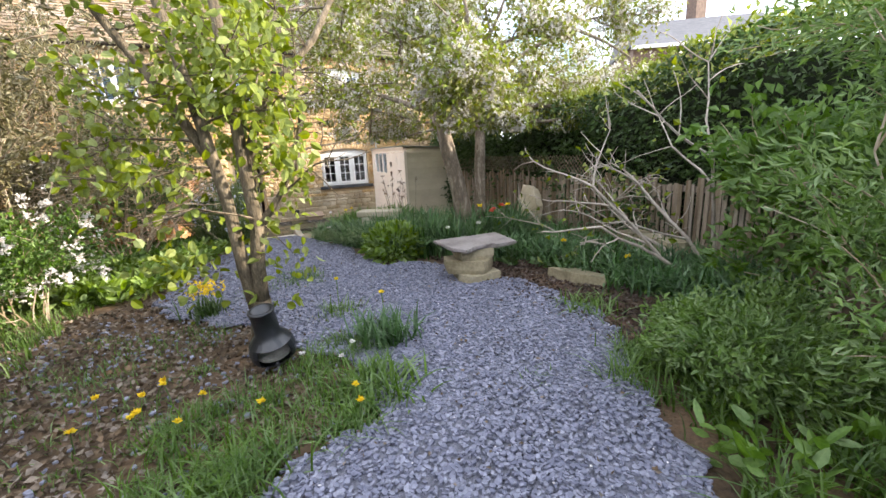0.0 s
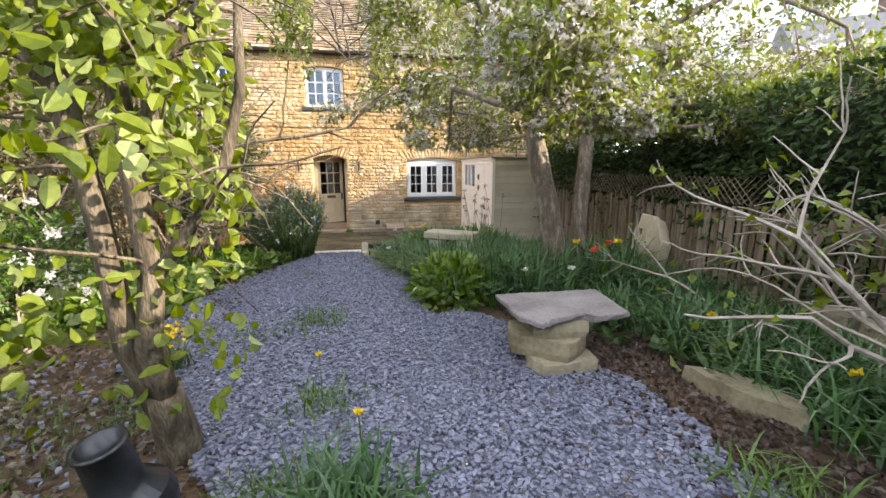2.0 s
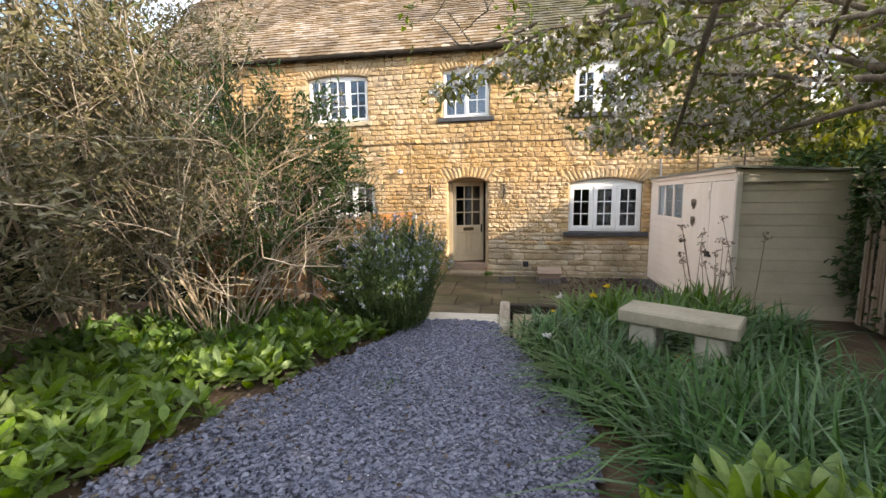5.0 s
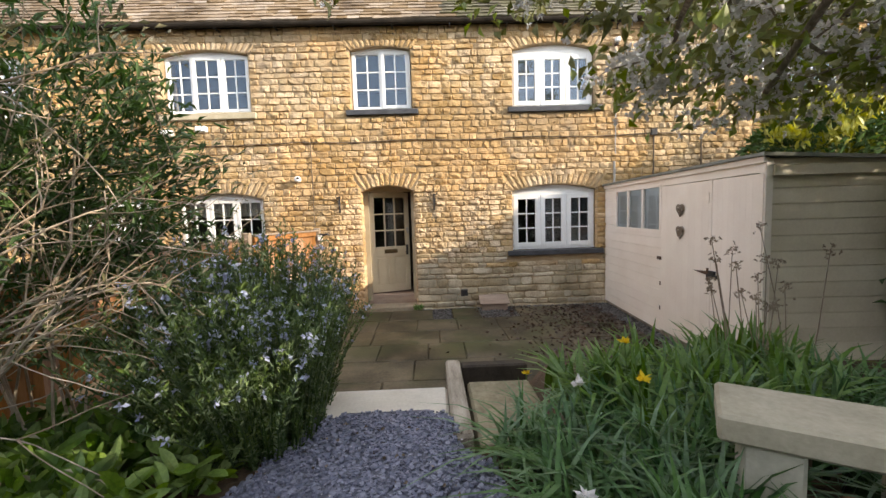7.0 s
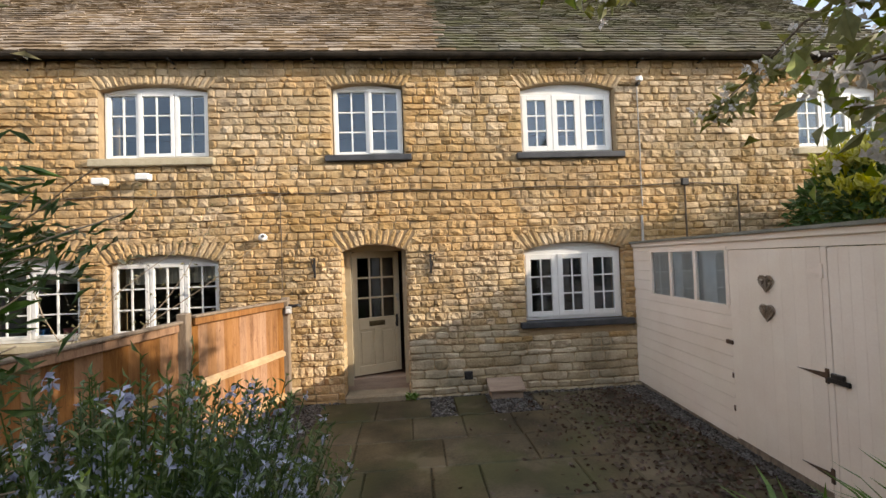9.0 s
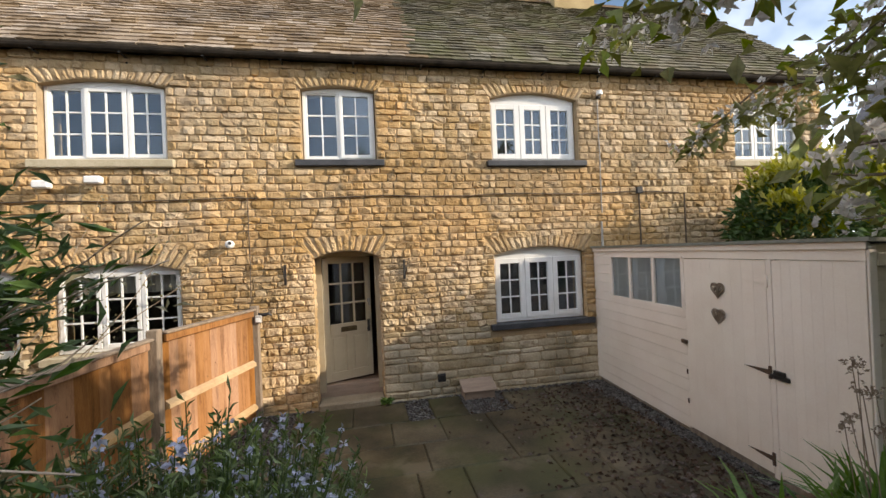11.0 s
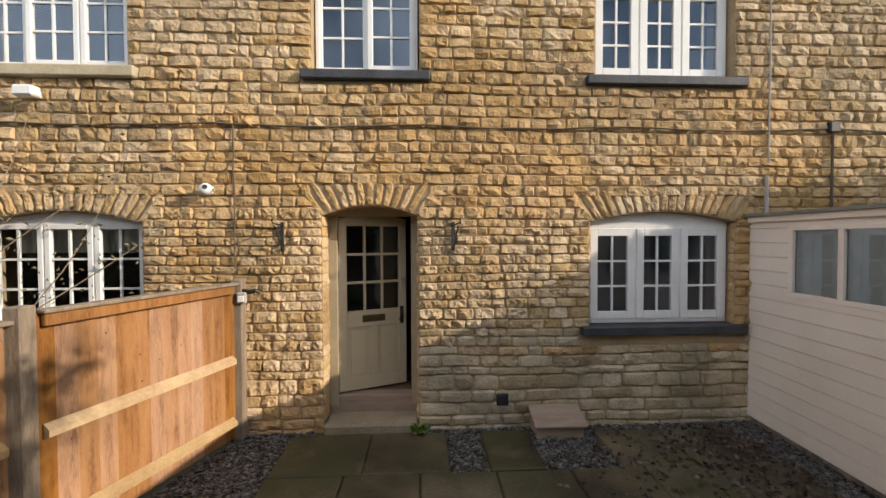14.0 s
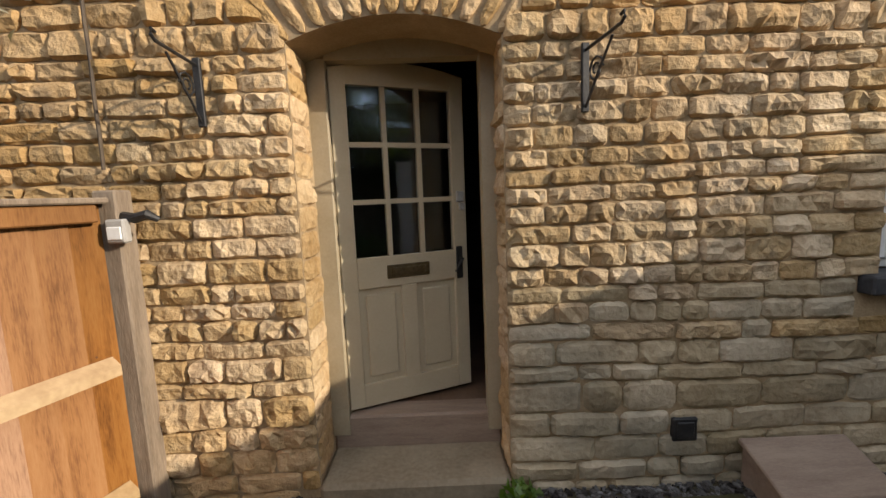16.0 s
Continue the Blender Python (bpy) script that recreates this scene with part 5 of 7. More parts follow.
# ---- house across the way ----
def far_house():
    h = thing("distant_house", "brick house with grey slate roof beyond the hedge", "house", pose(FH[0], FH[1], 0, 0, 0, FH[2]))
    part("wall", Mesh().box(-4, 4, -3, 3, -0.5, 7.6), BRICK_RED, h)
    m = Mesh().add([(-4.2, -3.3, 7.5), (4.2, -3.3, 7.5), (4.2, 0, 9.5), (-4.2, 0, 9.5), (-4.2, 3.3, 7.5), (4.2, 3.3, 7.5)], [(0, 1, 2, 3), (3, 2, 5, 4), (0, 3, 4), (1, 5, 2)])
    part("roof", m, GREY_ROOF, h)
    part("fascia", Mesh().box(-4.2, 4.2, -3.36, -3.31, 7.32, 7.52), WHITE, h)
    for x in (-2, 1.5):
        w = part("window", Mesh().box(x - 0.5, x + 0.5, -3.06, -3.0, 5.2, 6.3), WHITE, h)
        part("pane", Mesh().add([(x - 0.42, -3.07, 5.28), (x + 0.42, -3.07, 5.28), (x + 0.42, -3.07, 6.22), (x - 0.42, -3.07, 6.22)], [(0, 1, 2, 3)]), SLATE_SILL, w)


FH = (27.0, 6.0, -35)
far_house()
chimney("chimney", FH[0] + 1.0, FH[1] + 0.3, 8.6, 1.0, 0.7, 2.6, BRICK_RED, "red-brown brick chimney stack on the distant house")

# ---- plants ----
def branch_net(rng, start, direction, length, radius, levels, split=3, bend=0.25, lift=0.1, shrink=0.66):
    """Grows limbs from a start; returns tubes (points, radii) and the tips with their directions."""
    tubes, tips = [], []

    def grow(p, d, ln, r, lv):
        n = 5
        pts, rad = [p.copy()], [r]
        q, dd = p.copy(), d.normalized()
        for i in range(n):
            dd = (dd + Vector((rng.gauss(0, bend), rng.gauss(0, bend), rng.gauss(0, bend) + lift)) * 0.45).normalized()
            q = q + dd * ln / n
            pts.append(q.copy())
            rad.append(r * (1 - 0.5 * (i + 1) / n))
            if lv > 0 and i >= 1 and rng.random() < 0.55:
                side = dd.cross(Vector((rng.gauss(0, 1), rng.gauss(0, 1), rng.gauss(0, 1)))).normalized()
                grow(q, (dd * 0.65 + side * 0.8), ln * shrink * rng.uniform(0.6, 1.0), r * 0.5, lv - 1)
            if lv <= 1:
                tips.append((q.copy(), dd.copy(), lv))
        tubes.append((pts, rad))
        if lv > 0:
            for k in range(split):
                side = dd.cross(Vector((rng.gauss(0, 1), rng.gauss(0, 1), rng.gauss(0, 1)))).normalized()
                grow(q, dd * 0.8 + side * 0.6, ln * shrink * rng.uniform(0.75, 1.1), r * 0.55, lv - 1)
    grow(Vector(start), Vector(direction), length, radius, levels)
    return tubes, tips


def tubes_mesh(tubes, least=0.0, most=9.0, sides=6):
    m = Mesh()
    for pts, rad in tubes:
        if least <= rad[0] < most:
            m.tube(pts, [max(r, 0.0025) for r in rad], sides if rad[0] > 0.02 else 4)
    return m


def in_ellipsoid(rng, n, c, r, shell=0.0):
    d = unit(rng.normal(0, 1, (n, 3)))
    s = rng.uniform(shell ** 3, 1, n) ** (1 / 3)
    return np.array(c) + d * s[:, None] * np.array(r), d


def clumped(rng, n, clumps, c, r, size, shell=0.3):
    """Points gathered in clumps inside an ellipsoid, so that gaps stay between them."""
    cc, dd = in_ellipsoid(rng, clumps, c, r, shell)
    k = rng.integers(0, clumps, n)
    return cc[k] + rng.normal(0, size, (n, 3)) * rng.uniform(0.4, 1.0, (clumps, 1))[k], dd[k]


def off_path(p):
    """Keeps leaves out of the walked line's air space."""
    path = np.array([(0.0, -13.5), (0.65, -12.6), (1.12, -11.75), (1.3, -11.0), (1.25, -10.0), (0.88, -8.85), (0.75, -7.6), (0.73, -6.8), (0.55, -5.9), (0.5, -5.0), (0.5, -4.0)])
    d = np.full(len(p), 9.0)
    for a, b in zip(path, path[1:]):
        t = np.clip(((p[:, :2] - a) @ (b - a)) / ((b - a) @ (b - a)), 0, 1)
        d = np.minimum(d, np.linalg.norm(p[:, :2] - (a + t[:, None] * (b - a)), axis=1))
    return d


def crown(name, rng, tips, per, length, width, material, parent, spread=0.12, label="", clear=0.55, droop=-0.3, low=None, rounded=False):
    p = np.array([t[0] for t in tips])
    d = np.array([t[1] for t in tips])
    k = rng.integers(0, len(p), int(per * len(p)))
    at = p[k] + rng.normal(0, spread, (len(k), 3))
    keep = off_path(at) > clear
    if low is not None:
        keep &= at[:, 2] > low
    at, dd = at[keep], d[k][keep] * 0.4 + np.array([0, 0, droop])
    v, f = leaf_soup(rng, at, dd + rng.normal(0, 0.6, dd.shape), length, width, rounded=rounded)
    return soup(name, v, f, material, parent, label)


def petals(name, rng, at, size, material, parent, label=""):
    """Small five-petalled flowers as rosettes of leaf shapes."""
    at = np.repeat(at, 5, 0)
    n = len(at)
    v, f = leaf_soup(rng, at, rng.normal(0, 1, (n, 3)), size, size * 0.7, fold=0.15)
    return soup(name, v, f, material, parent, label, kind="stuff")


def young_tree():
    """The small lime-leaved tree by the path."""
    r, rng = random.Random(31), np.random.default_rng(31)
    t = thing("young_tree", "young tree with fresh lime-green spring leaves", "tree", pose(0, 0, 0))
    tubes, tips = [], []
    base = Vector((-0.03, -10.2, 0.45))
    tubes.append(([base, base + Vector((0.01, 0.0, 0.15)), Vector((-0.01, -10.26, 0.78)), Vector((0.0, -10.32, 0.95))], [0.125, 0.10, 0.085, 0.07]))
    stems = [([(0.0, -10.28, 0.8), (0.01, -10.4, 1.2), (0.045, -10.37, 1.5), (0.02, -10.36, 1.9), (0.0, -10.35, 2.4), (-0.02, -10.3, 3.2)], 0.058),
             ([(-0.03, -10.24, 0.7), (-0.08, -10.38, 1.2), (-0.12, -10.36, 1.7), (-0.22, -10.3, 2.3), (-0.38, -10.2, 3.2)], 0.055),
             ([(0.02, -10.36, 1.85), (0.13, -10.36, 2.18), (0.30, -10.38, 2.45), (0.58, -10.3, 2.75), (0.75, -10.2, 3.05)], 0.034),
             ([(0.03, -10.36, 1.45), (0.17, -10.37, 1.62), (0.34, -10.36, 1.87), (0.43, -10.34, 2.2), (0.42, -10.2, 2.6)], 0.032),
             ([(-0.15, -10.33, 1.9), (-0.4, -10.15, 2.4), (-0.7, -9.95, 2.9), (-0.95, -9.8, 3.4)], 0.036),
             ([(-0.02, -10.34, 2.3), (-0.1, -10.0, 2.8), (-0.2, -9.7, 3.4)], 0.03)]
    for pts, rad in stems:
        pts = [Vector(p) for p in pts]
        n = len(pts)
        tubes.append((pts, [rad * (1 - 0.5 * k / n) for k in range(n)]))
        for k in range(1, n):
            for s in (0.35, 0.8):
                p = pts[k - 1].lerp(pts[k], s)
                if p.z < 1.75 and rad > 0.05:
                    continue
                a = r.uniform(0, 6.28)
                tb, tp = branch_net(r, p, (math.cos(a), math.sin(a), 0.35), 0.5, 0.010, 1, 2, 0.3, -0.05)
                tubes += tb
                tips += tp
    tips = [q for q in tips if q[0][0] > -1.6 and q[0][2] > 1.65]
    part("trunk", tubes_mesh(tubes, 0.02), DARK_BARK, t, smooth=True)
    part("twig", tubes_mesh(tubes, 0.0, 0.02), DARK_BARK, t, kind="stuff")
    for p in ((0.42, -10.32, 2.0), (0.40, -10.36, 1.75), (0.62, -10.2, 2.35), (0.25, -10.42, 1.62)):
        tips += [(Vector(p) + Vector((r.gauss(0, 0.07), r.gauss(0, 0.07), -0.09 * k)), Vector((0, 0, -1)), 0) for k in range(7)]
    crown("crown", rng, tips, 4.6, 0.07, 0.046, LEAF_LIME, t, 0.08, "lime-green young leaves", clear=0.86, droop=-0.5, rounded=True)
    # epicormic shoots low on the trunk
    low = np.array([0.02, -10.34, 1.2]) + rng.normal(0, 1, (60, 3)) * np.array([0.12, 0.12, 0.22])
    v, f = leaf_soup(rng, low, rng.normal(0, 1, low.shape), 0.08, 0.055, rounded=True)
    soup("low_shoot", v, f, LEAF_LIME, t, kind="stuff")
    far = np.array([[-0.45, -10.35, 1.25]]) + rng.normal(0, 1, (90, 3)) * np.array([0.14, 0.12, 0.12])
    v, f = leaf_soup(rng, far, rng.normal(0, 1, far.shape), 0.08, 0.06, rounded=True)
    soup("low_shoot", v, f, LEAF_LIME, t, kind="stuff")


young_tree()


def blossom_tree():
    """The old cherry over the path: pale trunk, bronze leaves and white blossom."""
    r, rng = random.Random(52), np.random.default_rng(52)
    t = thing("blossom_tree", "old cherry tree with pale blossom and bronze young leaves", "tree", pose(0, 0, 0))
    tubes, tips = [], []
    b1 = Vector((3.18, -7.6, 0.42))
    tubes.append(([b1, b1 + Vector((0, 0, 0.35)), Vector((3.05, -7.6, 1.4)), Vector((2.9, -7.58, 2.0)), Vector((2.82, -7.5, 2.5)), Vector((2.7, -7.3, 3.2))], [0.19, 0.145, 0.125, 0.115, 0.09, 0.065]))
    b2 = Vector((3.52, -7.5, 0.42))
    tubes.append(([b2, Vector((3.5, -7.5, 1.1)), Vector((3.52, -7.5, 1.7)), Vector((3.58, -7.45, 2.4)), Vector((3.7, -7.2, 3.3))], [0.13, 0.10, 0.09, 0.08, 0.05]))
    limbs = [((2.86, -7.55, 2.25), (-1.0, 0.55, 0.32), 2.0), ((2.8, -7.45, 2.55), (-0.6, 1.0, 0.35), 2.3), ((2.75, -7.4, 2.8), (0.1, 1.0, 0.4), 2.3), ((2.8, -7.5, 2.5), (-0.75, -0.35, 0.55), 1.5),
             ((3.58, -7.45, 2.4), (1.0, 0.3, 0.45), 1.8), ((3.6, -7.4, 2.6), (0.5, 1.0, 0.35), 2.3), ((3.65, -7.3, 2.9), (0.7, -0.6, 0.6), 1.6), ((2.72, -7.3, 3.1), (-0.3, 0.6, 0.8), 1.9), ((3.7, -7.2, 3.2), (0.2, 0.5, 0.9), 1.8), ((2.9, -7.55, 2.1), (0.25, 1.0, 0.18), 2.2), ((2.8, -7.4, 2.6), (-1.0, 0.7, 0.45), 2.3), ((2.75, -7.4, 2.9), (-0.9, 0.2, 0.6), 1.8), ((3.0, -7.6, 2.4), (0.1, -1.0, 0.5), 1.4), ((3.6, -7.4, 2.5), (0.9, -0.5, 0.4), 1.6), ((3.6, -7.4, 2.7), (1.0, 0.8, 0.4), 2.0), ((3.1, -7.3, 2.8), (0.3, 1.0, 0.25), 2.4),
             ((3.0, -7.6, 2.35), (-0.2, -1.0, 0.2), 0.75), ((3.55, -7.5, 2.35), (0.9, -0.6, 0.1), 1.0), ((3.3, -7.6, 2.4), (0.0, -0.9, 0.35), 0.9)]
    for p, d, ln in limbs:
        tb, tp = branch_net(r, p, d, ln, 0.05, 3, 2, 0.22, -0.02, 0.62)
        tubes += tb
        tips += tp
    def free(p):
        path = float(off_path(np.array([tuple(p)]))[0])
        return p.z > 2.2 and p.y < -4.4 and (p.x > 1.5 or (p.x > 0.2 and p.z > 2.8 and p.y < -5.6) or (p.x > 0.85 and p.z > 2.55)) and (path > 0.7 or p.z > 2.75)
    def slim(tb):
        return tb[1][0] < 0.022 or float(off_path(np.array([tuple(p) for p in tb[0]])).min()) > 1.0
    tubes = tubes[:2] + [tb for tb in tubes[2:] if all(free(p) for p in tb[0][1:]) and slim(tb)]
    tips = [q for q in tips if free(q[0])]
    part("trunk", tubes_mesh(tubes, 0.02, sides=10), BARK, t, smooth=True)
    part("branch", tubes_mesh(tubes, 0.0, 0.02), BARK, t, kind="stuff")
    crown("crown", rng, tips, 4.2, 0.08, 0.04, LEAF_BRONZE, t, 0.10, "bronze-green young leaves", clear=0.3, low=2.2)
    crown("crown", rng, tips, 3.2, 0.08, 0.045, LEAF_LIME, t, 0.12, clear=0.3, low=2.2)
    p = np.array([q[0] for q in tips if q[0].x > 0.4])
    k = rng.integers(0, len(p), 5000)
    cl = p[k] + rng.normal(0, 0.05, (5000, 3))
    at = np.repeat(cl, 5, 0) + rng.normal(0, 0.035, (25000, 3))
    at = at[(off_path(at) > 0.4) & (at[:, 2] > 2.15)]
    petals("blossom", rng, at, 0.034, BLOSSOM, t, "clusters of white blossom")
    # hanging sprays over the patio edge
    for a, b in (((2.6, -5.2, 3.2), (2.3, -3.6, 2.75)), ((2.4, -5.0, 3.3), (1.45, -3.9, 3.2)), ((3.0, -4.8, 3.0), (3.3, -3.2, 3.1)), ((1.9, -6.2, 2.9), (0.2, -5.0, 2.85)), ((1.7, -6.6, 2.8), (0.35, -6.0, 2.55)), ((2.5, -6.5, 3.1), (0.95, -5.7, 2.8)), ((2.4, -5.9, 3.0), (1.05, -5.0, 2.9)), ((2.5, -6.2, 2.8), (1.4, -5.2, 2.55))):
        a, b = Vector(a), Vector(b)
        pts = [a.lerp(b, i / 6) + Vector((r.gauss(0, 0.03), r.gauss(0, 0.03), 0.12 * math.sin(math.pi * i / 6))) for i in range(7)]
        part("spray", Mesh().tube(pts, [0.014, 0.012, 0.010, 0.008, 0.006, 0.005, 0.003], 5), BARK, t)
        at = np.array([tuple(pts[1].lerp(pts[6], r.random())) for _ in range(130)]) + rng.normal(0, 0.04, (130, 3))
        v, f = leaf_soup(rng, at, rng.normal(0, 0.6, at.shape) + np.array([0, 0, -0.5]), 0.095, 0.045)
        soup("spray_leaves", v, f, LEAF_BRONZE, t)
        petals("blossom", rng, at[:70] + rng.normal(0, 0.03, (70, 3)), 0.034, BLOSSOM, t)


blossom_tree()


def hedge(name, x0, x1, y0, y1, zb, top, n, material, label, seed, lime=0.0, size=0.10):
    """A clipped hedge: near-black solid core, added to stop light leaking, under a ragged coat of leaves; top gives the
    height along y.
    """
    rng = np.random.default_rng(seed)
    h = thing(name, label, "hedge", pose((x0 + x1) / 2, (y0 + y1) / 2, zb))
    o = np.array([(x0 + x1) / 2, (y0 + y1) / 2, zb])
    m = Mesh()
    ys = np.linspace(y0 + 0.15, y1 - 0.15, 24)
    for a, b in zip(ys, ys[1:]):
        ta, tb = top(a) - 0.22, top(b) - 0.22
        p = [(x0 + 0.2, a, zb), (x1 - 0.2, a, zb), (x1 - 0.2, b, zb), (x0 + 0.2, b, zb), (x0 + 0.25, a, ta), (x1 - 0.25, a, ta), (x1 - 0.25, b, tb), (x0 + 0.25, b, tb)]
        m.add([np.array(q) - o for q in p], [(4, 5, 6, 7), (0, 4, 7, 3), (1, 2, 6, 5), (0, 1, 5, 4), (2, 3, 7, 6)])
    # near-black colour stands in for the shade between the leaves
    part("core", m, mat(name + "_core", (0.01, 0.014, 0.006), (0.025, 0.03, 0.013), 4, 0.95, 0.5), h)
    n1 = int(n * 0.72)
    y = rng.uniform(y0, y1, n1)
    tz = np.array([top(a) for a in y])
    z = zb + (tz - zb) * rng.uniform(0, 1, n1)
    side = rng.random(n1) < 0.75
    swell = np.array([noise.noise(Vector((a * 1.3, b * 1.5, seed))) for a, b in zip(y, z)]) * 0.22
    x = np.where(side, x0 + swell, x1 - swell) + rng.normal(0, 0.07, n1)
    at = np.stack([x, y, z], 1)
    d = np.stack([np.where(side, -1.0, 1.0), np.zeros(n1), np.full(n1, 0.1)], 1)
    n2 = n - n1
    y2 = rng.uniform(y0, y1, n2)
    x2 = rng.uniform(x0, x1, n2)
    lump = np.array([noise.noise(Vector((a * 2.1, b * 2.1, seed + 5))) for a, b in zip(x2, y2)]) * 0.16
    at2 = np.stack([x2, y2, np.array([top(a) for a in y2]) + lump + np.abs(rng.normal(0, 0.07, n2))], 1)
    v, f = leaf_soup(rng, at - o, d + rng.normal(0, 0.55, d.shape) + np.array([0, 0, -0.25]), size, size * 0.5)
    soup("leaves", v, f, material, h)
    d2 = np.tile(np.array([0, 0, 1.0]), (n2, 1))
    v, f = leaf_soup(rng, at2 - o, d2 + rng.normal(0, 0.6, d2.shape), size, size * 0.5)
    soup("top_growth", v, f, LEAF_LIME if lime else material, h, "yellow-green new growth" if lime else "")
    return h


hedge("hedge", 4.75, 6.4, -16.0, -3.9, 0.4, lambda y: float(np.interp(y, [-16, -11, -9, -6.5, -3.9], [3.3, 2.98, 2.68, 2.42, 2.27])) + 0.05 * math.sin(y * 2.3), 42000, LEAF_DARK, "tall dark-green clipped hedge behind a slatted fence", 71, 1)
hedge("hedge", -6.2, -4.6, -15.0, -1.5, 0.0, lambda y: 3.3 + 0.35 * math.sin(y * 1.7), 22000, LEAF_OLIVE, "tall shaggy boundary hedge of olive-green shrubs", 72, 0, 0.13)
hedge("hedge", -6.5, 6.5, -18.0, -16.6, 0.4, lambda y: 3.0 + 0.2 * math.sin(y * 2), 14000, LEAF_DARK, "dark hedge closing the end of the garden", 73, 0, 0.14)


def twiggy_shrub(name, label, c, height, spread, seed, stems, leaf, per, length, width, twig=TWIG, low=0.0, droop=0.0, lean=(0, 0), clear=0.6, levels=2, rad=0.014):
    r, rng = random.Random(seed), np.random.default_rng(seed)
    z = float(ground_z(c[0], c[1]))
    s = thing(name, label, "shrub", pose(c[0], c[1], z))
    tubes, tips, starts = [], [], []
    for i in range(stems):
        starts.append(len(tubes))
        a = 2 * math.pi * i / stems + r.uniform(-0.4, 0.4)
        k = r.uniform(0.2, 1.0)
        d = Vector((math.cos(a) * k * spread / height + lean[0], math.sin(a) * k * spread / height + lean[1], 1.0))
        tb, tp = branch_net(r, (math.cos(a) * 0.15, math.sin(a) * 0.15, 0), d, height * 0.55 * r.uniform(0.7, 1.1), rad, levels, 2, 0.24, 0.04 + droop, 0.62)
        tubes += tb
        tips += tp
    o = np.array([c[0], c[1], z])
    good = [[] for _ in starts]
    for k, (pts, rd) in enumerate(tubes):
        w = np.array([tuple(p) for p in pts]) + o
        if off_path(w).min() > clear and (w[:, 2].min() > float(ground_z(c[0], c[1])) - 0.05):
            good[sum(1 for q in starts if q <= k) - 1].append((pts, rd))
    for stem in good:
        if stem:
            part("stem", tubes_mesh(stem, 0), twig, s)
    if per:
        p = np.array([tuple(t[0]) for t in tips])
        d = np.array([tuple(t[1]) for t in tips])
        k = rng.integers(0, len(p), int(per * len(p)))
        at = p[k] + rng.normal(0, 0.06, (len(k), 3))
        keep = (off_path(at + o) > clear) & (at[:, 2] > low)
        v, f = leaf_soup(rng, at[keep], d[k][keep] + rng.normal(0, 0.5, (keep.sum(), 3)), length, width)
        soup("foliage", v, f, leaf, s, kind="stuff")
    return s


twiggy_shrub("large_shrub", "large leggy shrub with bare tan twigs and sparse olive leaves", (-1.8, -5.6), 2.8, 1.8, 81, 34, LEAF_OLIVE, 0.7, 0.06, 0.016, levels=2, rad=0.011, droop=-0.10, clear=0.85)
twiggy_shrub("large_shrub", "dense bush with narrow olive leaves", (-3.4, -5.6), 4.8, 1.5, 82, 14, LEAF_OLIVE, 8, 0.08, 0.025, levels=2, rad=0.02)
twiggy_shrub("large_shrub", "tall bush with dark narrow leaves against the fence", (-2.6, -5.4), 3.9, 1.1, 83, 12, LEAF_OLIVE, 6, 0.085, 0.03, levels=2, rad=0.014, clear=1.0)
twiggy_shrub("bare_shrub", "brown twiggy shrub standing in the side bed", (-3.0, -7.4), 3.5, 1.5, 84, 20, LEAF_OLIVE, 8, 0.07, 0.03, levels=2, rad=0.018)
twiggy_shrub("bare_shrub", "brown twiggy shrub with scattered young leaves", (-3.3, -9.6), 4.3, 1.6, 85, 22, LEAF_OLIVE, 11, 0.07, 0.03, levels=2, rad=0.018)
twiggy_shrub("willowy_shrub", "upright shrub with narrow mid-green leaves", (-1.65, -4.7), 2.9, 0.5, 92, 10, LEAF_GREEN, 7, 0.10, 0.024, levels=2, rad=0.01, clear=1.0)
WHITE_BUSH = twiggy_shrub("white_flowering_bush", "flowering bush covered in white blossom", (-2.1, -8.4), 1.15, 0.8, 86, 10, LEAF_FRESH, 4, 0.06, 0.03, levels=2, rad=0.01)
rngw = np.random.default_rng(5)
cl, _ = clumped(rngw, 800, 60, (0, 0, 0.75), (0.85, 0.85, 0.6), 0.05, 0.6)
petals("blossom", rngw, cl, 0.03, BLOSSOM, WHITE_BUSH, "heads of white flowers")
twiggy_shrub("feathery_bush", "soft feathery green bush overhanging the gravel", (2.6, -13.1), 2.4, 0.6, 87, 14, LEAF_FEATHER, 15, 0.06, 0.016, levels=2, rad=0.01, clear=1.0)
twiggy_shrub("feathery_bush", "low spreading green bush at the gravel edge", (2.45, -12.3), 0.5, 0.55, 88, 12, LEAF_FEATHER, 14, 0.06, 0.02, levels=2, rad=0.006, clear=0.85)
twiggy_shrub("green_shrub", "bushy shrub with pale green leaves by the hedge", (3.7, -12.4), 1.7, 0.8, 89, 10, LEAF_FRESH, 5, 0.09, 0.05, levels=2, rad=0.014, clear=1.2)
twiggy_shrub("elder_shrub", "bare arching grey branches with a few new leaves", (4.05, -10.95), 2.3, 1.9, 90, 5, LEAF_LIME, 0.22, 0.09, 0.055, twig=PALE_BARK, levels=2, rad=0.024, droop=-0.10, clear=1.2, lean=(-0.45, 0.35))
twiggy_shrub("elder_shrub", "bare grey branches leaning out from the fence", (4.2, -9.6), 1.5, 1.5, 91, 3, LEAF_LIME, 0.2, 0.09, 0.055, twig=PALE_BARK, levels=2, rad=0.02, droop=-0.16, clear=1.2, lean=(-0.7, 0.1))


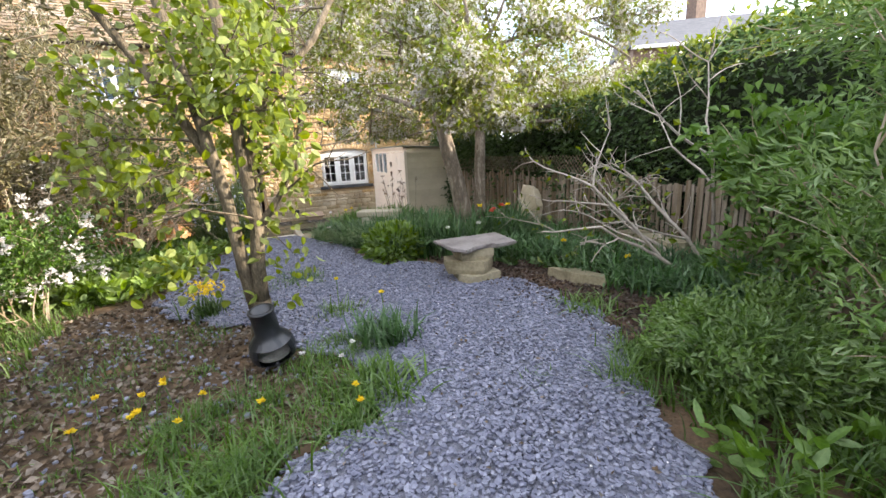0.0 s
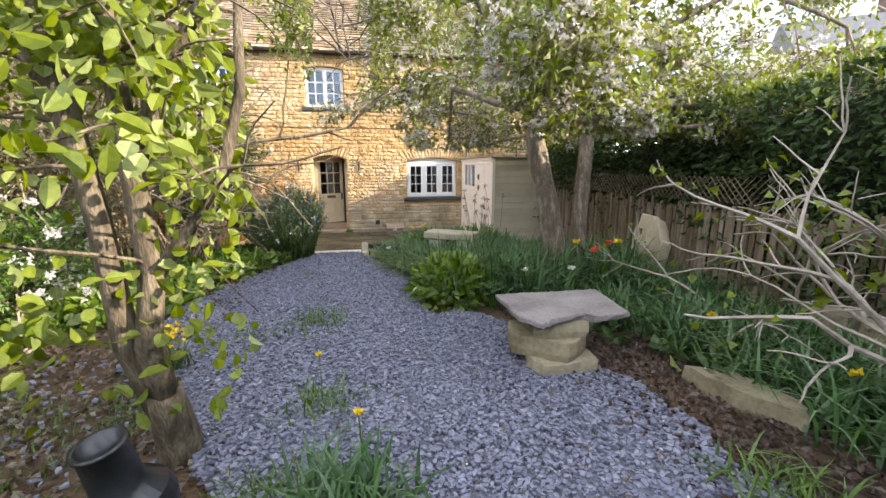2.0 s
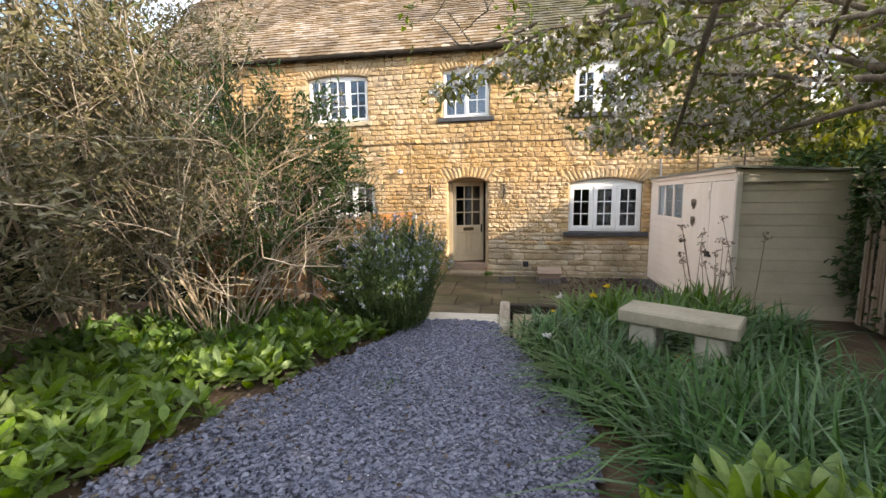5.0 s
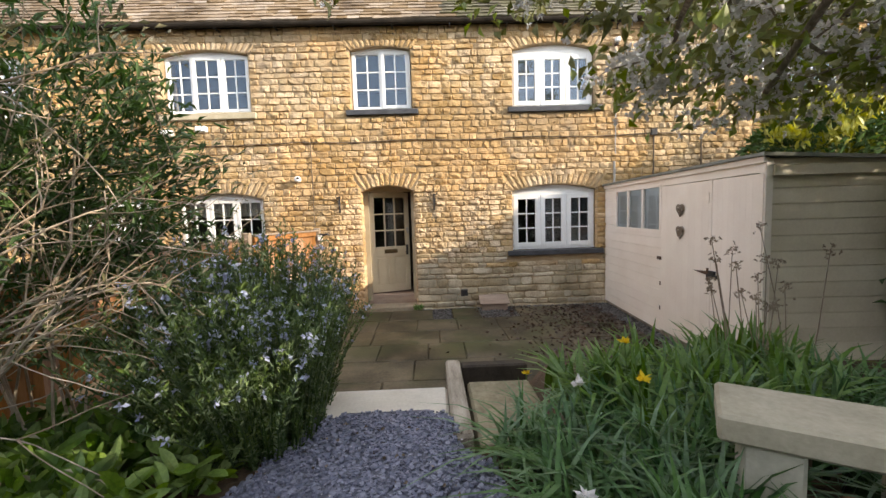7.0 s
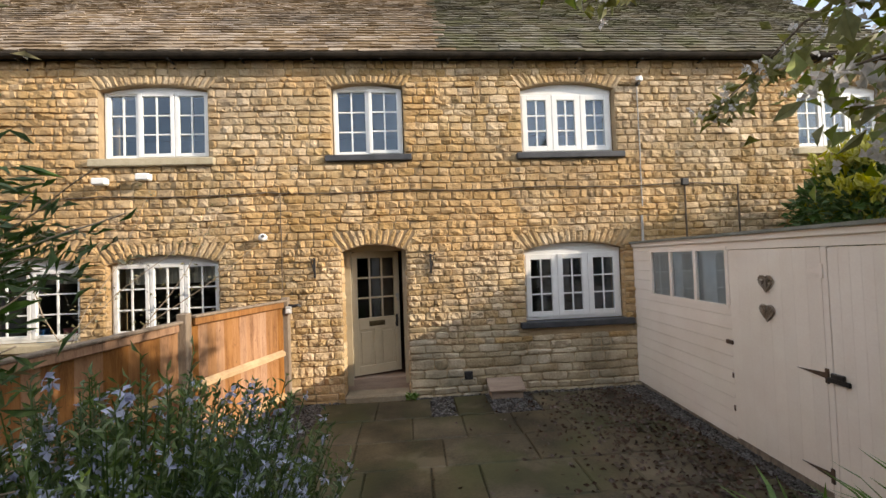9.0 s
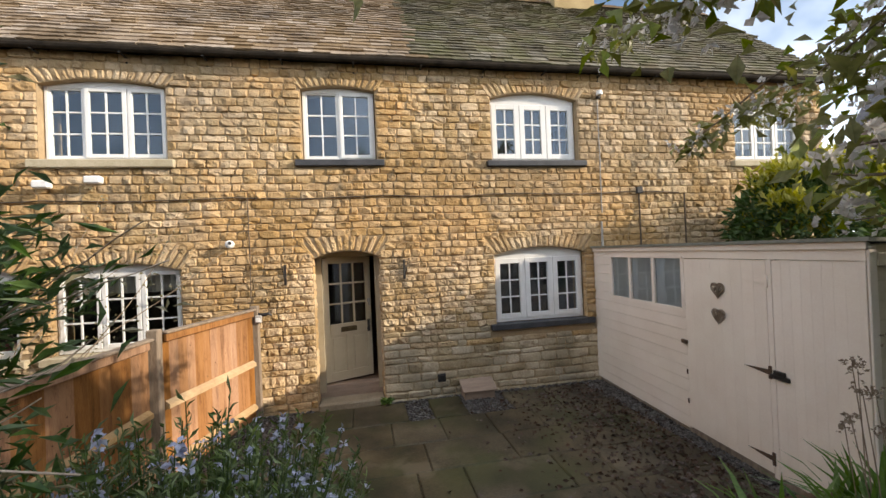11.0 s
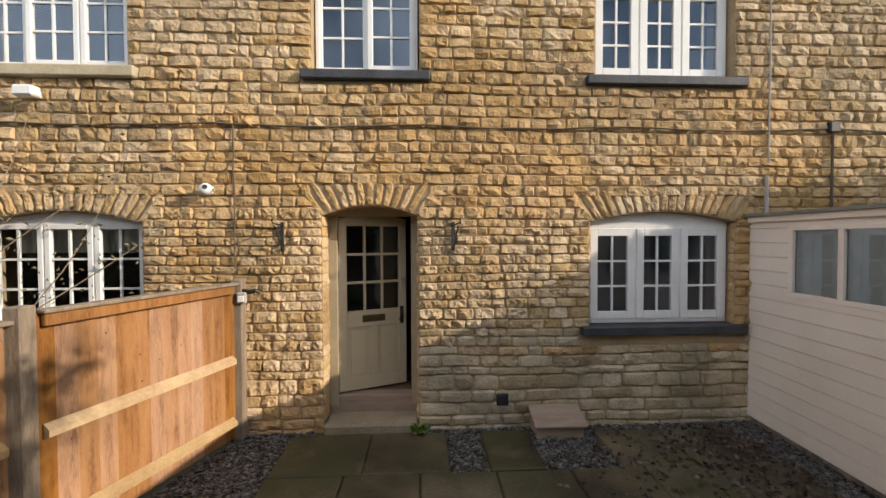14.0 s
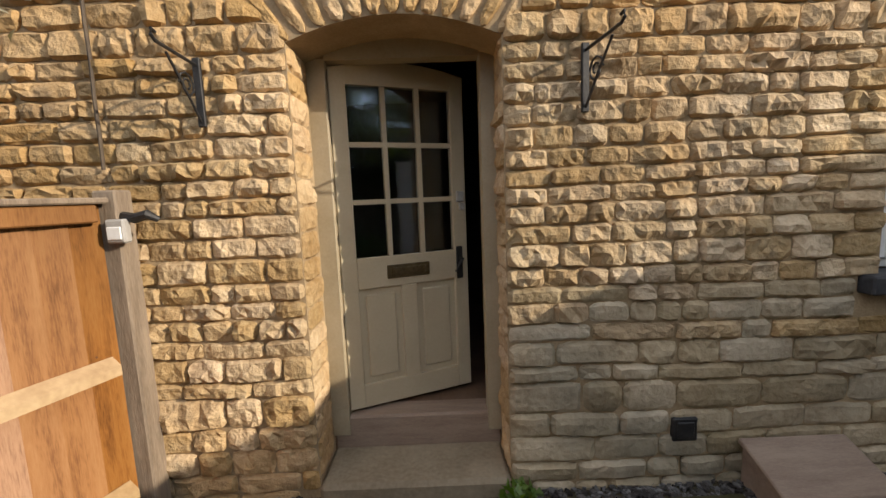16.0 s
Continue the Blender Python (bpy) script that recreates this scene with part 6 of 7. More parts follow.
def laurel():
    rng = np.random.default_rng(61)
    s = thing("laurel_bush", "glossy laurel bush with yellow new growth behind the shed", "shrub", pose(6.7, -1.1, 0.0))
    part("stems", tubes_mesh([([(0, 0, -0.05), (0.05, 0, 0.9), (0.0, 0.1, 2.0)], [0.06, 0.05, 0.03]), ([(0, 0, 0.5), (-0.3, 0.1, 1.4), (-0.5, 0.0, 2.4)], [0.04, 0.03, 0.02]), ([(0, 0, 0.5), (0.3, -0.1, 1.5), (0.5, 0.0, 2.5)], [0.04, 0.03, 0.02])]), BARK, s)
    at, d = in_ellipsoid(rng, 5200, (0, 0, 2.2), (1.15, 0.95, 0.95), 0.55)
    v, f = leaf_soup(rng, at, d + rng.normal(0, 0.4, d.shape), 0.16, 0.06)
    soup("foliage", v, f, LEAF_GREEN, s)
    at, d = clumped(rng, 2400, 60, (-0.15, -0.25, 2.7), (0.95, 0.85, 0.55), 0.10, 0.75)
    v, f = leaf_soup(rng, at, rng.normal(0, 0.4, d.shape) + np.array([0, 0, 0.8]), 0.17, 0.06)
    soup("new_growth", v, f, LEAF_YELLOW, s, "yellow-green young leaves")


laurel()


def rosemary():
    """Upright needle-leaved stems with blue flowers by the step."""
    rng, r = np.random.default_rng(44), random.Random(44)
    z = 0.30
    s = thing("rosemary_bush", "large rosemary bush with pale blue flowers beside the step", "shrub", pose(-0.40, -4.55, z))
    stems = Mesh()
    at_l, d_l, at_f = [], [], []
    for i in range(820):
        a, k = r.uniform(0, 6.283), math.sqrt(r.random())
        bx, by = 0.66 * k * math.cos(a), 0.66 * k * math.sin(a)
        h = (1.30 - 0.55 * k * k) * r.uniform(0.75, 1.08)
        lean = Vector((bx * 0.42 + r.gauss(0, 0.07), by * 0.42 + r.gauss(0, 0.07), 0))
        p0, p1 = Vector((bx * 0.75, by * 0.75, 0)), Vector((bx, by, h)) + lean
        pm = (p0 + p1) / 2 + lean * -0.2
        if float(off_path(np.array([tuple(p1)]) + np.array([-0.40, -4.55, z]))[0]) < 0.30:
            continue
        stems.tube([p0, pm, p1], [0.006, 0.004, 0.002], 3)
        for j in range(56):
            t = j / 55
            p = p0.lerp(pm, t * 2) if t < 0.5 else pm.lerp(p1, t * 2 - 1)
            at_l.append(tuple(p))
            an = r.uniform(0, 6.283)
            d_l.append((math.cos(an), math.sin(an), 1.0))
            if r.random() < (0.27 if i % 4 == 0 and k < 0.8 else 0.02) and t > 0.62:
                at_f.append((p.x + r.gauss(0, 0.01), p.y + r.gauss(0, 0.01), p.z))
    o = np.array([-0.40, -4.55, z])
    part("stem", stems, LEAF_GREEN, s, kind="stuff")
    at, d = np.array(at_l), np.array(d_l)
    keep = off_path(at + o) > 0.28
    v, f = leaf_soup(rng, at[keep], d[keep], 0.046, 0.0135, jitter=0.25)
    soup("foliage", v, f, ROSEMARY, s)
    af = np.array(at_f)
    af = af[off_path(af + o) > 0.28]
    petals("flower", rng, af, 0.03, BLUE_FLOWER, s, "pale blue flowers")


rosemary()


def scatter(rng, poly, n):
    q = np.array(poly)
    lo, hi = q.min(0), q.max(0)
    p = rng.uniform(lo, hi, (n * 3, 2))
    return p[poly_mask([tuple(a) for a in poly], p)][:n]


def bed(name, label, poly, n, height, width, lean, material, seed, clump=0.0, category="plants", hole=None):
    """A bed of arching blades."""
    rng = np.random.default_rng(seed)
    p = scatter(rng, poly, n)
    if clump:
        c = scatter(rng, poly, max(3, int(n / clump)))
        p = c[rng.integers(0, len(c), n)] + rng.normal(0, 0.055, (n, 2))
    at = np.column_stack([p, ground_z(p[:, 0], p[:, 1]) - 0.01])
    at = at[off_path(at) > 0.22]
    if hole:
        at = at[np.hypot(at[:, 0] - hole[0], at[:, 1] - hole[1]) > hole[2]]
    v, f = blade_soup(rng, at, height, width, lean)
    return tagged(soup(name, v, f, material), label, category, kind="stuff")


DAFF = [(1.95, -4.35), (3.3, -3.95), (3.6, -5.2), (3.0, -6.4), (2.2, -7.0), (1.45, -6.7), (1.25, -5.9), (1.25, -5.3), (1.62, -4.85)]
bed("daffodil_leaves", "dense blue-green daffodil leaves round the bench", DAFF, 2500, 0.47, 0.033, 1.1, LEAF_SEA, 101, 22, hole=(2.2, -5.86, 0.27))
bed("daffodil_leaves", "arching daffodil leaves flopping over the gravel edge", [(1.05, -4.95), (1.6, -4.7), (1.75, -5.6), (1.7, -6.6), (1.42, -6.5), (1.2, -5.8)], 900, 0.42, 0.024, 1.3, LEAF_SEA, 115, 20)
bed("daffodil_leaves", "fresh green lily leaves by the shed", [(1.6, -4.1), (3.4, -3.95), (3.4, -4.9), (2.3, -5.2), (1.65, -5.2)], 850, 0.52, 0.05, 0.8, LEAF_FRESH, 102, 11)
bed("daffodil_leaves", "bluebell and daffodil leaves below the slatted fence", [(2.3, -8.0), (4.5, -7.2), (4.5, -12.0), (3.2, -11.6), (3.15, -9.4), (2.6, -8.7)], 4600, 0.44, 0.022, 1.0, LEAF_SEA, 103, 20)
bed("daffodil_leaves", "dark leaves at the foot of the cherry tree", [(1.6, -7.1), (3.4, -6.8), (4.4, -7.2), (3.9, -8.3), (2.4, -8.6), (1.7, -7.7)], 3400, 0.72, 0.024, 1.0, LEAF_SEA, 104, 20)
bed("grass", "rough green grass and weeds", [(-0.75, -11.9), (0.5, -11.7), (0.75, -11.1), (0.6, -10.4), (0.0, -10.75), (-0.6, -11.2)], 2600, 0.17, 0.007, 0.9, GRASS, 105, 30)
bed("grass", "bright grass growing along the side bed", [(-2.6, -11.0), (-1.6, -10.9), (-1.7, -8.6), (-1.3, -7.4), (-2.6, -7.6), (-3.4, -9.0)], 3000, 0.2, 0.008, 0.8, GRASS, 106, 26)
bed("grass", "green weeds along the shrub bed", [(1.75, -11.9), (2.7, -11.5), (3.2, -11.6), (3.0, -12.6), (1.9, -12.5)], 1500, 0.22, 0.010, 0.9, GRASS, 107, 24)
bed("grass", "sparse moss and grass round the tree", [(-1.8, -11.4), (-0.4, -11.3), (-0.3, -9.7), (-1.5, -9.3)], 1500, 0.09, 0.007, 0.9, GRASS, 108, 16)


def leafy_bed(name, label, poly, plants, seed, material, length, width, height):
    """Rosettes of broad leaves."""
    rng = np.random.default_rng(seed)
    c = scatter(rng, poly, plants)
    k = np.repeat(np.arange(len(c)), 14)
    ang = rng.uniform(0, 6.283, len(k))
    out = np.stack([np.cos(ang), np.sin(ang), rng.uniform(0.2, 1.3, len(k))], 1)
    p = c[k] + rng.normal(0, 0.03, (len(k), 2))
    at = np.column_stack([p, ground_z(p[:, 0], p[:, 1]) + rng.uniform(0.0, height, len(k))])
    keep = off_path(at) > 0.4
    v, f = leaf_soup(rng, at[keep], out[keep], length, width, 0.2, 0.25, rounded=True)
    return tagged(soup(name, v, f, material), label, "plants", kind="stuff")


LEFT_BED = [(-0.35, -5.0), (-0.6, -5.75), (-0.85, -6.5), (-0.95, -7.2), (-1.15, -8.2), (-2.4, -8.2), (-2.6, -6.0), (-1.9, -4.8)]
leafy_bed("broad_leaf_plants", "bed of broad glossy green leaves edging the gravel", LEFT_BED, 330, 111, LEAF_BRIGHT, 0.155, 0.058, 0.17)
bed("grass", "rough green weeds under the feathery bush", [(1.55, -12.7), (2.6, -11.9), (3.6, -12.2), (3.4, -14.6), (1.5, -14.6)], 3200, 0.24, 0.012, 1.0, GRASS, 109, 22)
leafy_bed("broad_leaf_plants", "leafy green weeds under the feathery bush", [(1.6, -12.6), (2.6, -11.9), (3.6, -12.2), (3.4, -14.4), (1.6, -14.4)], 120, 114, LEAF_FRESH, 0.11, 0.045, 0.22)
leafy_bed("broad_leaf_plants", "dark green ground cover below the shrubs", [(-0.6, -4.6), (-0.9, -5.6), (-1.6, -6.4), (-3.2, -6.6), (-3.0, -4.6)], 200, 112, LEAF_FRESH, 0.16, 0.07, 0.2)
leafy_bed("broad_leaf_plants", "green weeds among the daffodil leaves", [(2.4, -8.2), (4.4, -7.4), (4.4, -11.8), (3.3, -11.2)], 150, 113, LEAF_GREEN, 0.13, 0.05, 0.1)


def clump(name, label, category, x, y, n, height, width, lean, material, seed, spread=0.09):
    rng = np.random.default_rng(seed)
    z = float(ground_z(x, y))
    t = thing(name, label, category, pose(x, y, z))
    at = np.column_stack([rng.normal(0, spread, (n, 2)), np.full(n, -0.01)])
    v, f = blade_soup(rng, at, height, width, lean)
    soup("blade", v, f, material, t, kind="stuff")
    return t


clump("grass_tuft", "spiky dark green tuft growing in the gravel", "grass", 0.80, -10.75, 170, 0.34, 0.022, 0.7, BLADE, 121, 0.10)
clump("grass_tuft", "green tuft beside the path", "grass", 0.6, -11.35, 150, 0.24, 0.018, 0.9, GRASS, 122, 0.12)
clump("grass_tuft", "grassy tuft growing in the gravel", "grass", 0.45, -8.5, 170, 0.20, 0.009, 1.0, GRASS, 123, 0.15)
clump("grass_tuft", "small weed tuft in the gravel", "grass", -0.02, -8.75, 120, 0.13, 0.009, 1.0, GRASS, 124, 0.12)
clump("grass_tuft", "small weed tuft in the gravel", "grass", 0.08, -6.35, 60, 0.11, 0.008, 1.0, GRASS, 125, 0.08)
clump("grass_tuft", "thin grass tuft with a dandelion", "grass", 0.62, -9.95, 110, 0.20, 0.009, 0.8, GRASS, 126, 0.09)
clump("grass_tuft", "bright grass tuft at the gravel edge", "grass", -0.25, -11.75, 230, 0.20, 0.012, 1.0, GRASS, 127, 0.15)
clump("grass_tuft", "green weeds growing between gravel and hedge", "grass", 2.55, -11.0, 120, 0.22, 0.014, 1.0, GRASS, 128, 0.12)
clump("grass_tuft", "small weed tuft in the gravel", "grass", 1.45, -11.7, 60, 0.1, 0.01, 1.0, GRASS, 129, 0.06)


def pale_shrub():
    rng = np.random.default_rng(131)
    s = thing("leafy_perennial", "bushy bright-green perennial at the gravel edge", "plant", pose(1.78, -8.02, 0.44))
    at, d = in_ellipsoid(rng, 900, (0, 0, 0.22), (0.40, 0.36, 0.30), 0.35)
    at[:, 2] = np.maximum(at[:, 2], 0.02)
    v, f = leaf_soup(rng, at, d + np.array([0, 0, 0.4]), 0.12, 0.055, rounded=True)
    soup("foliage", v, f, LEAF_BRIGHT, s)
    st = Mesh()
    for i in range(14):
        a = i * 0.45
        st.tube([(0, 0, 0), (0.15 * math.cos(a), 0.15 * math.sin(a), 0.25), (0.28 * math.cos(a), 0.28 * math.sin(a), 0.4)], [0.006, 0.005, 0.003], 4)
    part("stems", st, LEAF_BRIGHT, s)


pale_shrub()


def flower(name, label, x, y, h, head, material, seed, z=None, petals_n=12, size=0.03):
    """One flower: bent stalk and a head of petals."""
    rng = np.random.default_rng(seed)
    z = float(ground_z(x, y)) if z is None else z
    t = thing(name, label, "flower", pose(x, y, z))
    bend = rng.normal(0, 0.04, 2)
    part("stalk", Mesh().tube([(0, 0, -0.02), (bend[0] * 0.4, bend[1] * 0.4, h * 0.6), (bend[0], bend[1], h)], [0.004, 0.0035, 0.003], 4), GRASS, t)
    at = np.tile(np.array([[bend[0], bend[1], h]]), (petals_n, 1))
    ang = np.arange(petals_n) * 2.4
    d = np.stack([np.cos(ang), np.sin(ang), np.linspace(0.1, 1.4, petals_n)], 1)
    v, f = leaf_soup(rng, at, d, size, size * 0.6, 0.1, 0.1)
    soup("petals", v, f, material, t)
    return t


rf = random.Random(66)
for i in range(9):
    flower("dandelion", "yellow dandelion flower in rough grass", rf.uniform(-1.0, -0.35), rf.uniform(-11.35, -10.75), rf.uniform(0.10, 0.22), 0, YELLOW_FLOWER, 200 + i, petals_n=20, size=0.026)
for i, (x, y, h) in enumerate(((-0.05, -11.44, 0.22), (0.37, -11.62, 0.18), (0.42, -11.45, 0.15), (0.62, -9.93, 0.36), (0.85, -10.6, 0.38))):
    flower("dandelion", "yellow dandelion flower in rough grass", x, y, h, 0, YELLOW_FLOWER, 220 + i, petals_n=22, size=0.026)
for i, (x, y, h) in enumerate(((0.5, -11.0, 0.22), (0.42, -11.25, 0.2), (0.15, -10.95, 0.18))):
    flower("dandelion_clock", "white dandelion seed head on a stalk", x, y, h, 0, BLOSSOM, 230 + i, petals_n=40, size=0.022)
for i, (x, y, h, m_) in enumerate(((1.67, -5.38, 0.55, 0), (1.46, -5.39, 0.52, 1), (1.3, -5.75, 0.3, 1), (2.0, -4.6, 0.5, 0), (3.5, -10.6, 0.26, 0), (3.4, -9.7, 0.3, 0), (2.75, -8.75, 0.5, 1), (2.4, -8.5, 0.45, 1), (1.5, -3.8, 0.35, 0))):
    flower("daffodil", "white daffodil flower on a green stalk" if m_ else "yellow daffodil flower on a green stalk", x, y, h, 0, BLOSSOM if m_ else YELLOW_FLOWER, 240 + i, petals_n=14, size=0.045)
for i, (x, y, h, m_) in enumerate(((3.01, -8.43, 0.68, YELLOW_FLOWER), (3.21, -8.54, 0.62, RED_FLOWER), (3.3, -8.45, 0.66, RED_FLOWER), (3.15, -8.6, 0.60, RED_FLOWER), (3.55, -8.3, 0.64, YELLOW_FLOWER))):
    flower("tulip", "yellow tulip flower on a tall stalk" if m_ is YELLOW_FLOWER else "coral-red tulip flower on a stalk", x, y, h, 0, m_, 260 + i, petals_n=16, size=0.05)


def wallflowers(x, y, seed):
    rng = np.random.default_rng(seed)
    z = float(ground_z(x, y))
    t = thing("wallflower", "clump of yellow wallflowers with green leaves", "flower", pose(x, y, z))
    at = np.column_stack([rng.normal(0, 0.07, (150, 2)), np.full(150, -0.01)])
    v, f = blade_soup(rng, at, 0.26, 0.014, 0.7)
    soup("blade", v, f, LEAF_GREEN, t, kind="stuff")
    at = np.column_stack([rng.normal(0, 0.075, (70, 2)), rng.uniform(0.24, 0.36, 70)])
    petals("flowers", rng, at, 0.028, YELLOW_FLOWER, t)


wallflowers(-0.47, -9.27, 141)
wallflowers(-1.9, -10.9, 142)

# dried stalks beside the shed
ds = thing("dried_stalks", "brown dried flower stalks standing beside the shed", "plant", pose(3.34, -4.10, 0.2))
rd = random.Random(12)
DRY = mat("dry_stalk", (0.20, 0.145, 0.10), (0.36, 0.28, 0.20), 8, 0.9, 0.2)
dh = []
for i in range(16):
    x, y = rd.uniform(-0.35, 0.25), rd.uniform(-0.15, 0.1)
    tx, ty, h = x + rd.uniform(-0.25, 0.15), y + rd.uniform(-0.1, 0.1), rd.uniform(0.7, 1.35)
    part("stalk", Mesh().tube([(x, y, -0.1), ((x + tx) / 2 + 0.02, (y + ty) / 2, h * 0.5), (tx, ty, h)], [0.005, 0.004, 0.003], 4), DRY, ds)
    dh.append((tx, ty, h))
rngd = np.random.default_rng(3)
petals("seed_head", rngd, np.repeat(np.array(dh), 12, 0) + rngd.normal(0, 0.022, (192, 3)), 0.020, DRY, ds)

# weed by the doorstep
wd = thing("doorstep_weed", "small green weed growing beside the doorstep", "plant", pose(0.48, -0.16, 0.05))
rngq = np.random.default_rng(77)
an = rngq.uniform(0, 6.283, 46)
v, f = leaf_soup(rngq, np.column_stack([rngq.normal(0, 0.035, (46, 2)), rngq.uniform(0, 0.07, 46)]), np.stack([np.cos(an), np.sin(an), rngq.uniform(0.2, 1.2, 46)], 1), 0.075, 0.045)
soup("foliage", v, f, LEAF_FRESH, wd)

# climbing rose on the neighbour's wall
cr = thing("climbing_rose", "thin climbing rose stems on the neighbouring wall", "plant", pose(-3.75, -0.25, 0.0))
rq = random.Random(19)
tm, tl = Mesh(), []
for k in range(5):
    p = Vector((rq.uniform(-0.2, 0.2), 0.1, -0.06))
    pts = [p.copy()]
    d = Vector((rq.uniform(-0.3, 0.5), 0, 1))
    for i in range(10):
        d = (d + Vector((rq.gauss(0, 0.25) + 0.06 * k, rq.gauss(0, 0.04), 0.1))).normalized()
        p = p + d * 0.33
        p.y = min(max(p.y, -0.1), 0.14)
        pts.append(p.copy())
        tl.append(tuple(p))
    part("stem", Mesh().tube(pts, [0.010 - 0.0007 * i for i in range(11)], 4), TWIG, cr)
rngr = np.random.default_rng(8)
tl = np.repeat(np.array(tl), 7, 0) + rngr.normal(0, 0.09, (len(tl) * 7, 3)) * np.array([1, 0.4, 1])
v, f = leaf_soup(rngr, tl, rngr.normal(0, 1, tl.shape), 0.05, 0.03)
soup("foliage", v, f, LEAF_OLIVE, cr)


# ---- leaf litter ----
def litter(name, label, region, n, zf, seed, size=0.035, material=DEADLEAF):
    rng = np.random.default_rng(seed)
    p = region(rng, n)
    at = np.column_stack([p, zf(p[:, 0], p[:, 1]) + 0.006])
    d = np.column_stack([rng.normal(0, 1, (len(p), 2)), rng.uniform(0, 0.25, len(p))])
    v, f = leaf_soup(rng, at, d, size, size * 0.7, 0.12, 0.1, rounded=False)
    return tagged(soup(name, v, f, material), label, "leaves", kind="stuff")


litter("leaf_litter", "dead brown leaves lying on the paving", lambda r, n: np.column_stack([3.5 - np.abs(r.normal(0, 0.75, n)), r.uniform(-3.4, -0.2, n)]), 2200, lambda x, y: PATIO_Z + 0 * x, 151, 0.052, MULCH)
litter("leaf_litter", "dead leaves on the soil under the tree", lambda r, n: np.column_stack([r.uniform(-2.6, 0.3, n), r.uniform(-12.5, -8.5, n)]), 9000, lambda x, y: ground_z(x, y) + 0.016, 152, 0.05)
litter("leaf_litter", "dark bark mulch and leaves behind the stone table", lambda r, n: np.column_stack([r.uniform(2.2, 3.5, n), r.uniform(-11.8, -8.3, n)]), 7000, lambda x, y: ground_z(x, y) + 0.03, 153, 0.045, MULCH)
litter("leaf_litter", "dead leaves at the gravel edge", lambda r, n: np.column_stack([r.uniform(-1.4, -0.4, n), r.uniform(-8.6, -5.4, n)]), 900, lambda x, y: ground_z(x, y) + 0.045, 154, 0.04)

def on_gravel(r, n):
    q = np.column_stack([r.uniform(-1.3, 3.0, n), r.uniform(-13.6, -4.6, n)])
    return q[poly_mask(GRAVEL, q)]


litter("leaf_litter", "dead leaves and twig bits strewn on the slate chippings", on_gravel, 1500, lambda x, y: ground_z(x, y) + 0.05, 155, 0.03)
litter("leaf_litter", "fallen pale petals strewn on the slate chippings", on_gravel, 700, lambda x, y: ground_z(x, y) + 0.05, 156, 0.014, BLOSSOM)

# ---- wall stones, slates ----
def stone_piece(rng, x0, x1, z0, z1, depth, fine=False, rough_by=1.0, ins=0.016):
    """A rock-faced stone: rounded outline, pitched edges round a rough, swelling face."""
    g = rng.uniform(0.0015, 0.005)
    x0, x1, z0, z1 = x0 + g, x1 - g, z0 + g * 0.8, z1 - g * 0.8
    w, h = x1 - x0, z1 - z0
    nx = max(4, min(12, round(w / (0.024 if fine else 0.042))))
    nz = max(4, min(8, round(h / 0.022))) if fine else max(4, min(6, round(h / 0.032)))
    verts, faces = [], []
    tx, tz = rng.uniform(-0.5, 0.5) * depth, rng.uniform(-0.45, 0.45) * depth
    sx, sz = rng.uniform(0, 99), rng.uniform(0, 99)
    kz = rng.uniform(0.08, 0.24)
    kx = min(0.24, kz * h / w)
    iu, iv = min(0.3, ins / w), min(0.3, ins * 0.8 / h)
    for j in range(nz + 1):
        for i in range(nx + 1):
            edge = i in (0, nx) or j in (0, nz)
            u = i / nx if i in (0, nx) else iu + (1 - 2 * iu) * (i - 1) / (nx - 2)
            v = j / nz if j in (0, nz) else iv + (1 - 2 * iv) * (j - 1) / (nz - 2)
            a, b = 2 * u - 1, 2 * v - 1
            px = (x0 + x1) / 2 + a * (1 - kx * abs(b) ** 5) * w / 2
            pz = (z0 + z1) / 2 + b * (1 - kz * abs(a) ** 5) * h / 2
            q = Vector((px + sx, pz + sz, 0))
            rough = noise.noise(q * 13) * 0.55 + noise.noise(q * 32) * 0.4 + noise.noise(q * 78) * 0.22
            px += rng.uniform(-1, 1) * 0.004
            pz += rng.uniform(-1, 1) * 0.003
            if edge:
                y = -0.002 - depth * (0.10 + 0.12 * max(-0.6, rough))
            else:
                bow = 1 - 0.4 * (abs(a) ** 3 + abs(b) ** 3) / 1.4
                y = -depth * (0.72 * bow + rough_by * rough) - tx * (u - 0.5) - tz * (v - 0.5)
                y = min(y, -0.004)
            verts.append((px, y, pz))
    n = nx + 1
    for j in range(nz):
        for i in range(nx):
            a = j * n + i
            q = (a, a + 1, a + n + 1, a + n)
            faces += [(q[0], q[1], q[2]), (q[0], q[2], q[3])] if rng.random() < 0.5 else [(q[0], q[1], q[3]), (q[1], q[2], q[3])]
    ring = [i for i in range(n)] + [j * n + nx for j in range(1, nz + 1)] + [nz * n + i for i in range(nx - 1, -1, -1)] + [j * n for j in range(nz - 1, 0, -1)]
    base = len(verts)
    for r in ring:
        verts.append((verts[r][0], 0.012, verts[r][2]))
    for k in range(len(ring)):
        k2 = (k + 1) % len(ring)
        faces.append((ring[k2], ring[k], base + k, base + k2))
    return verts, faces


def sway(x, z):
    """How far a course wanders up or down along the wall."""
    return 0.022 * noise.noise(Vector((x * 0.75, z * 1.3, 4.0))) + 0.007 * noise.noise(Vector((x * 3.1, z * 4.0, 9.0)))


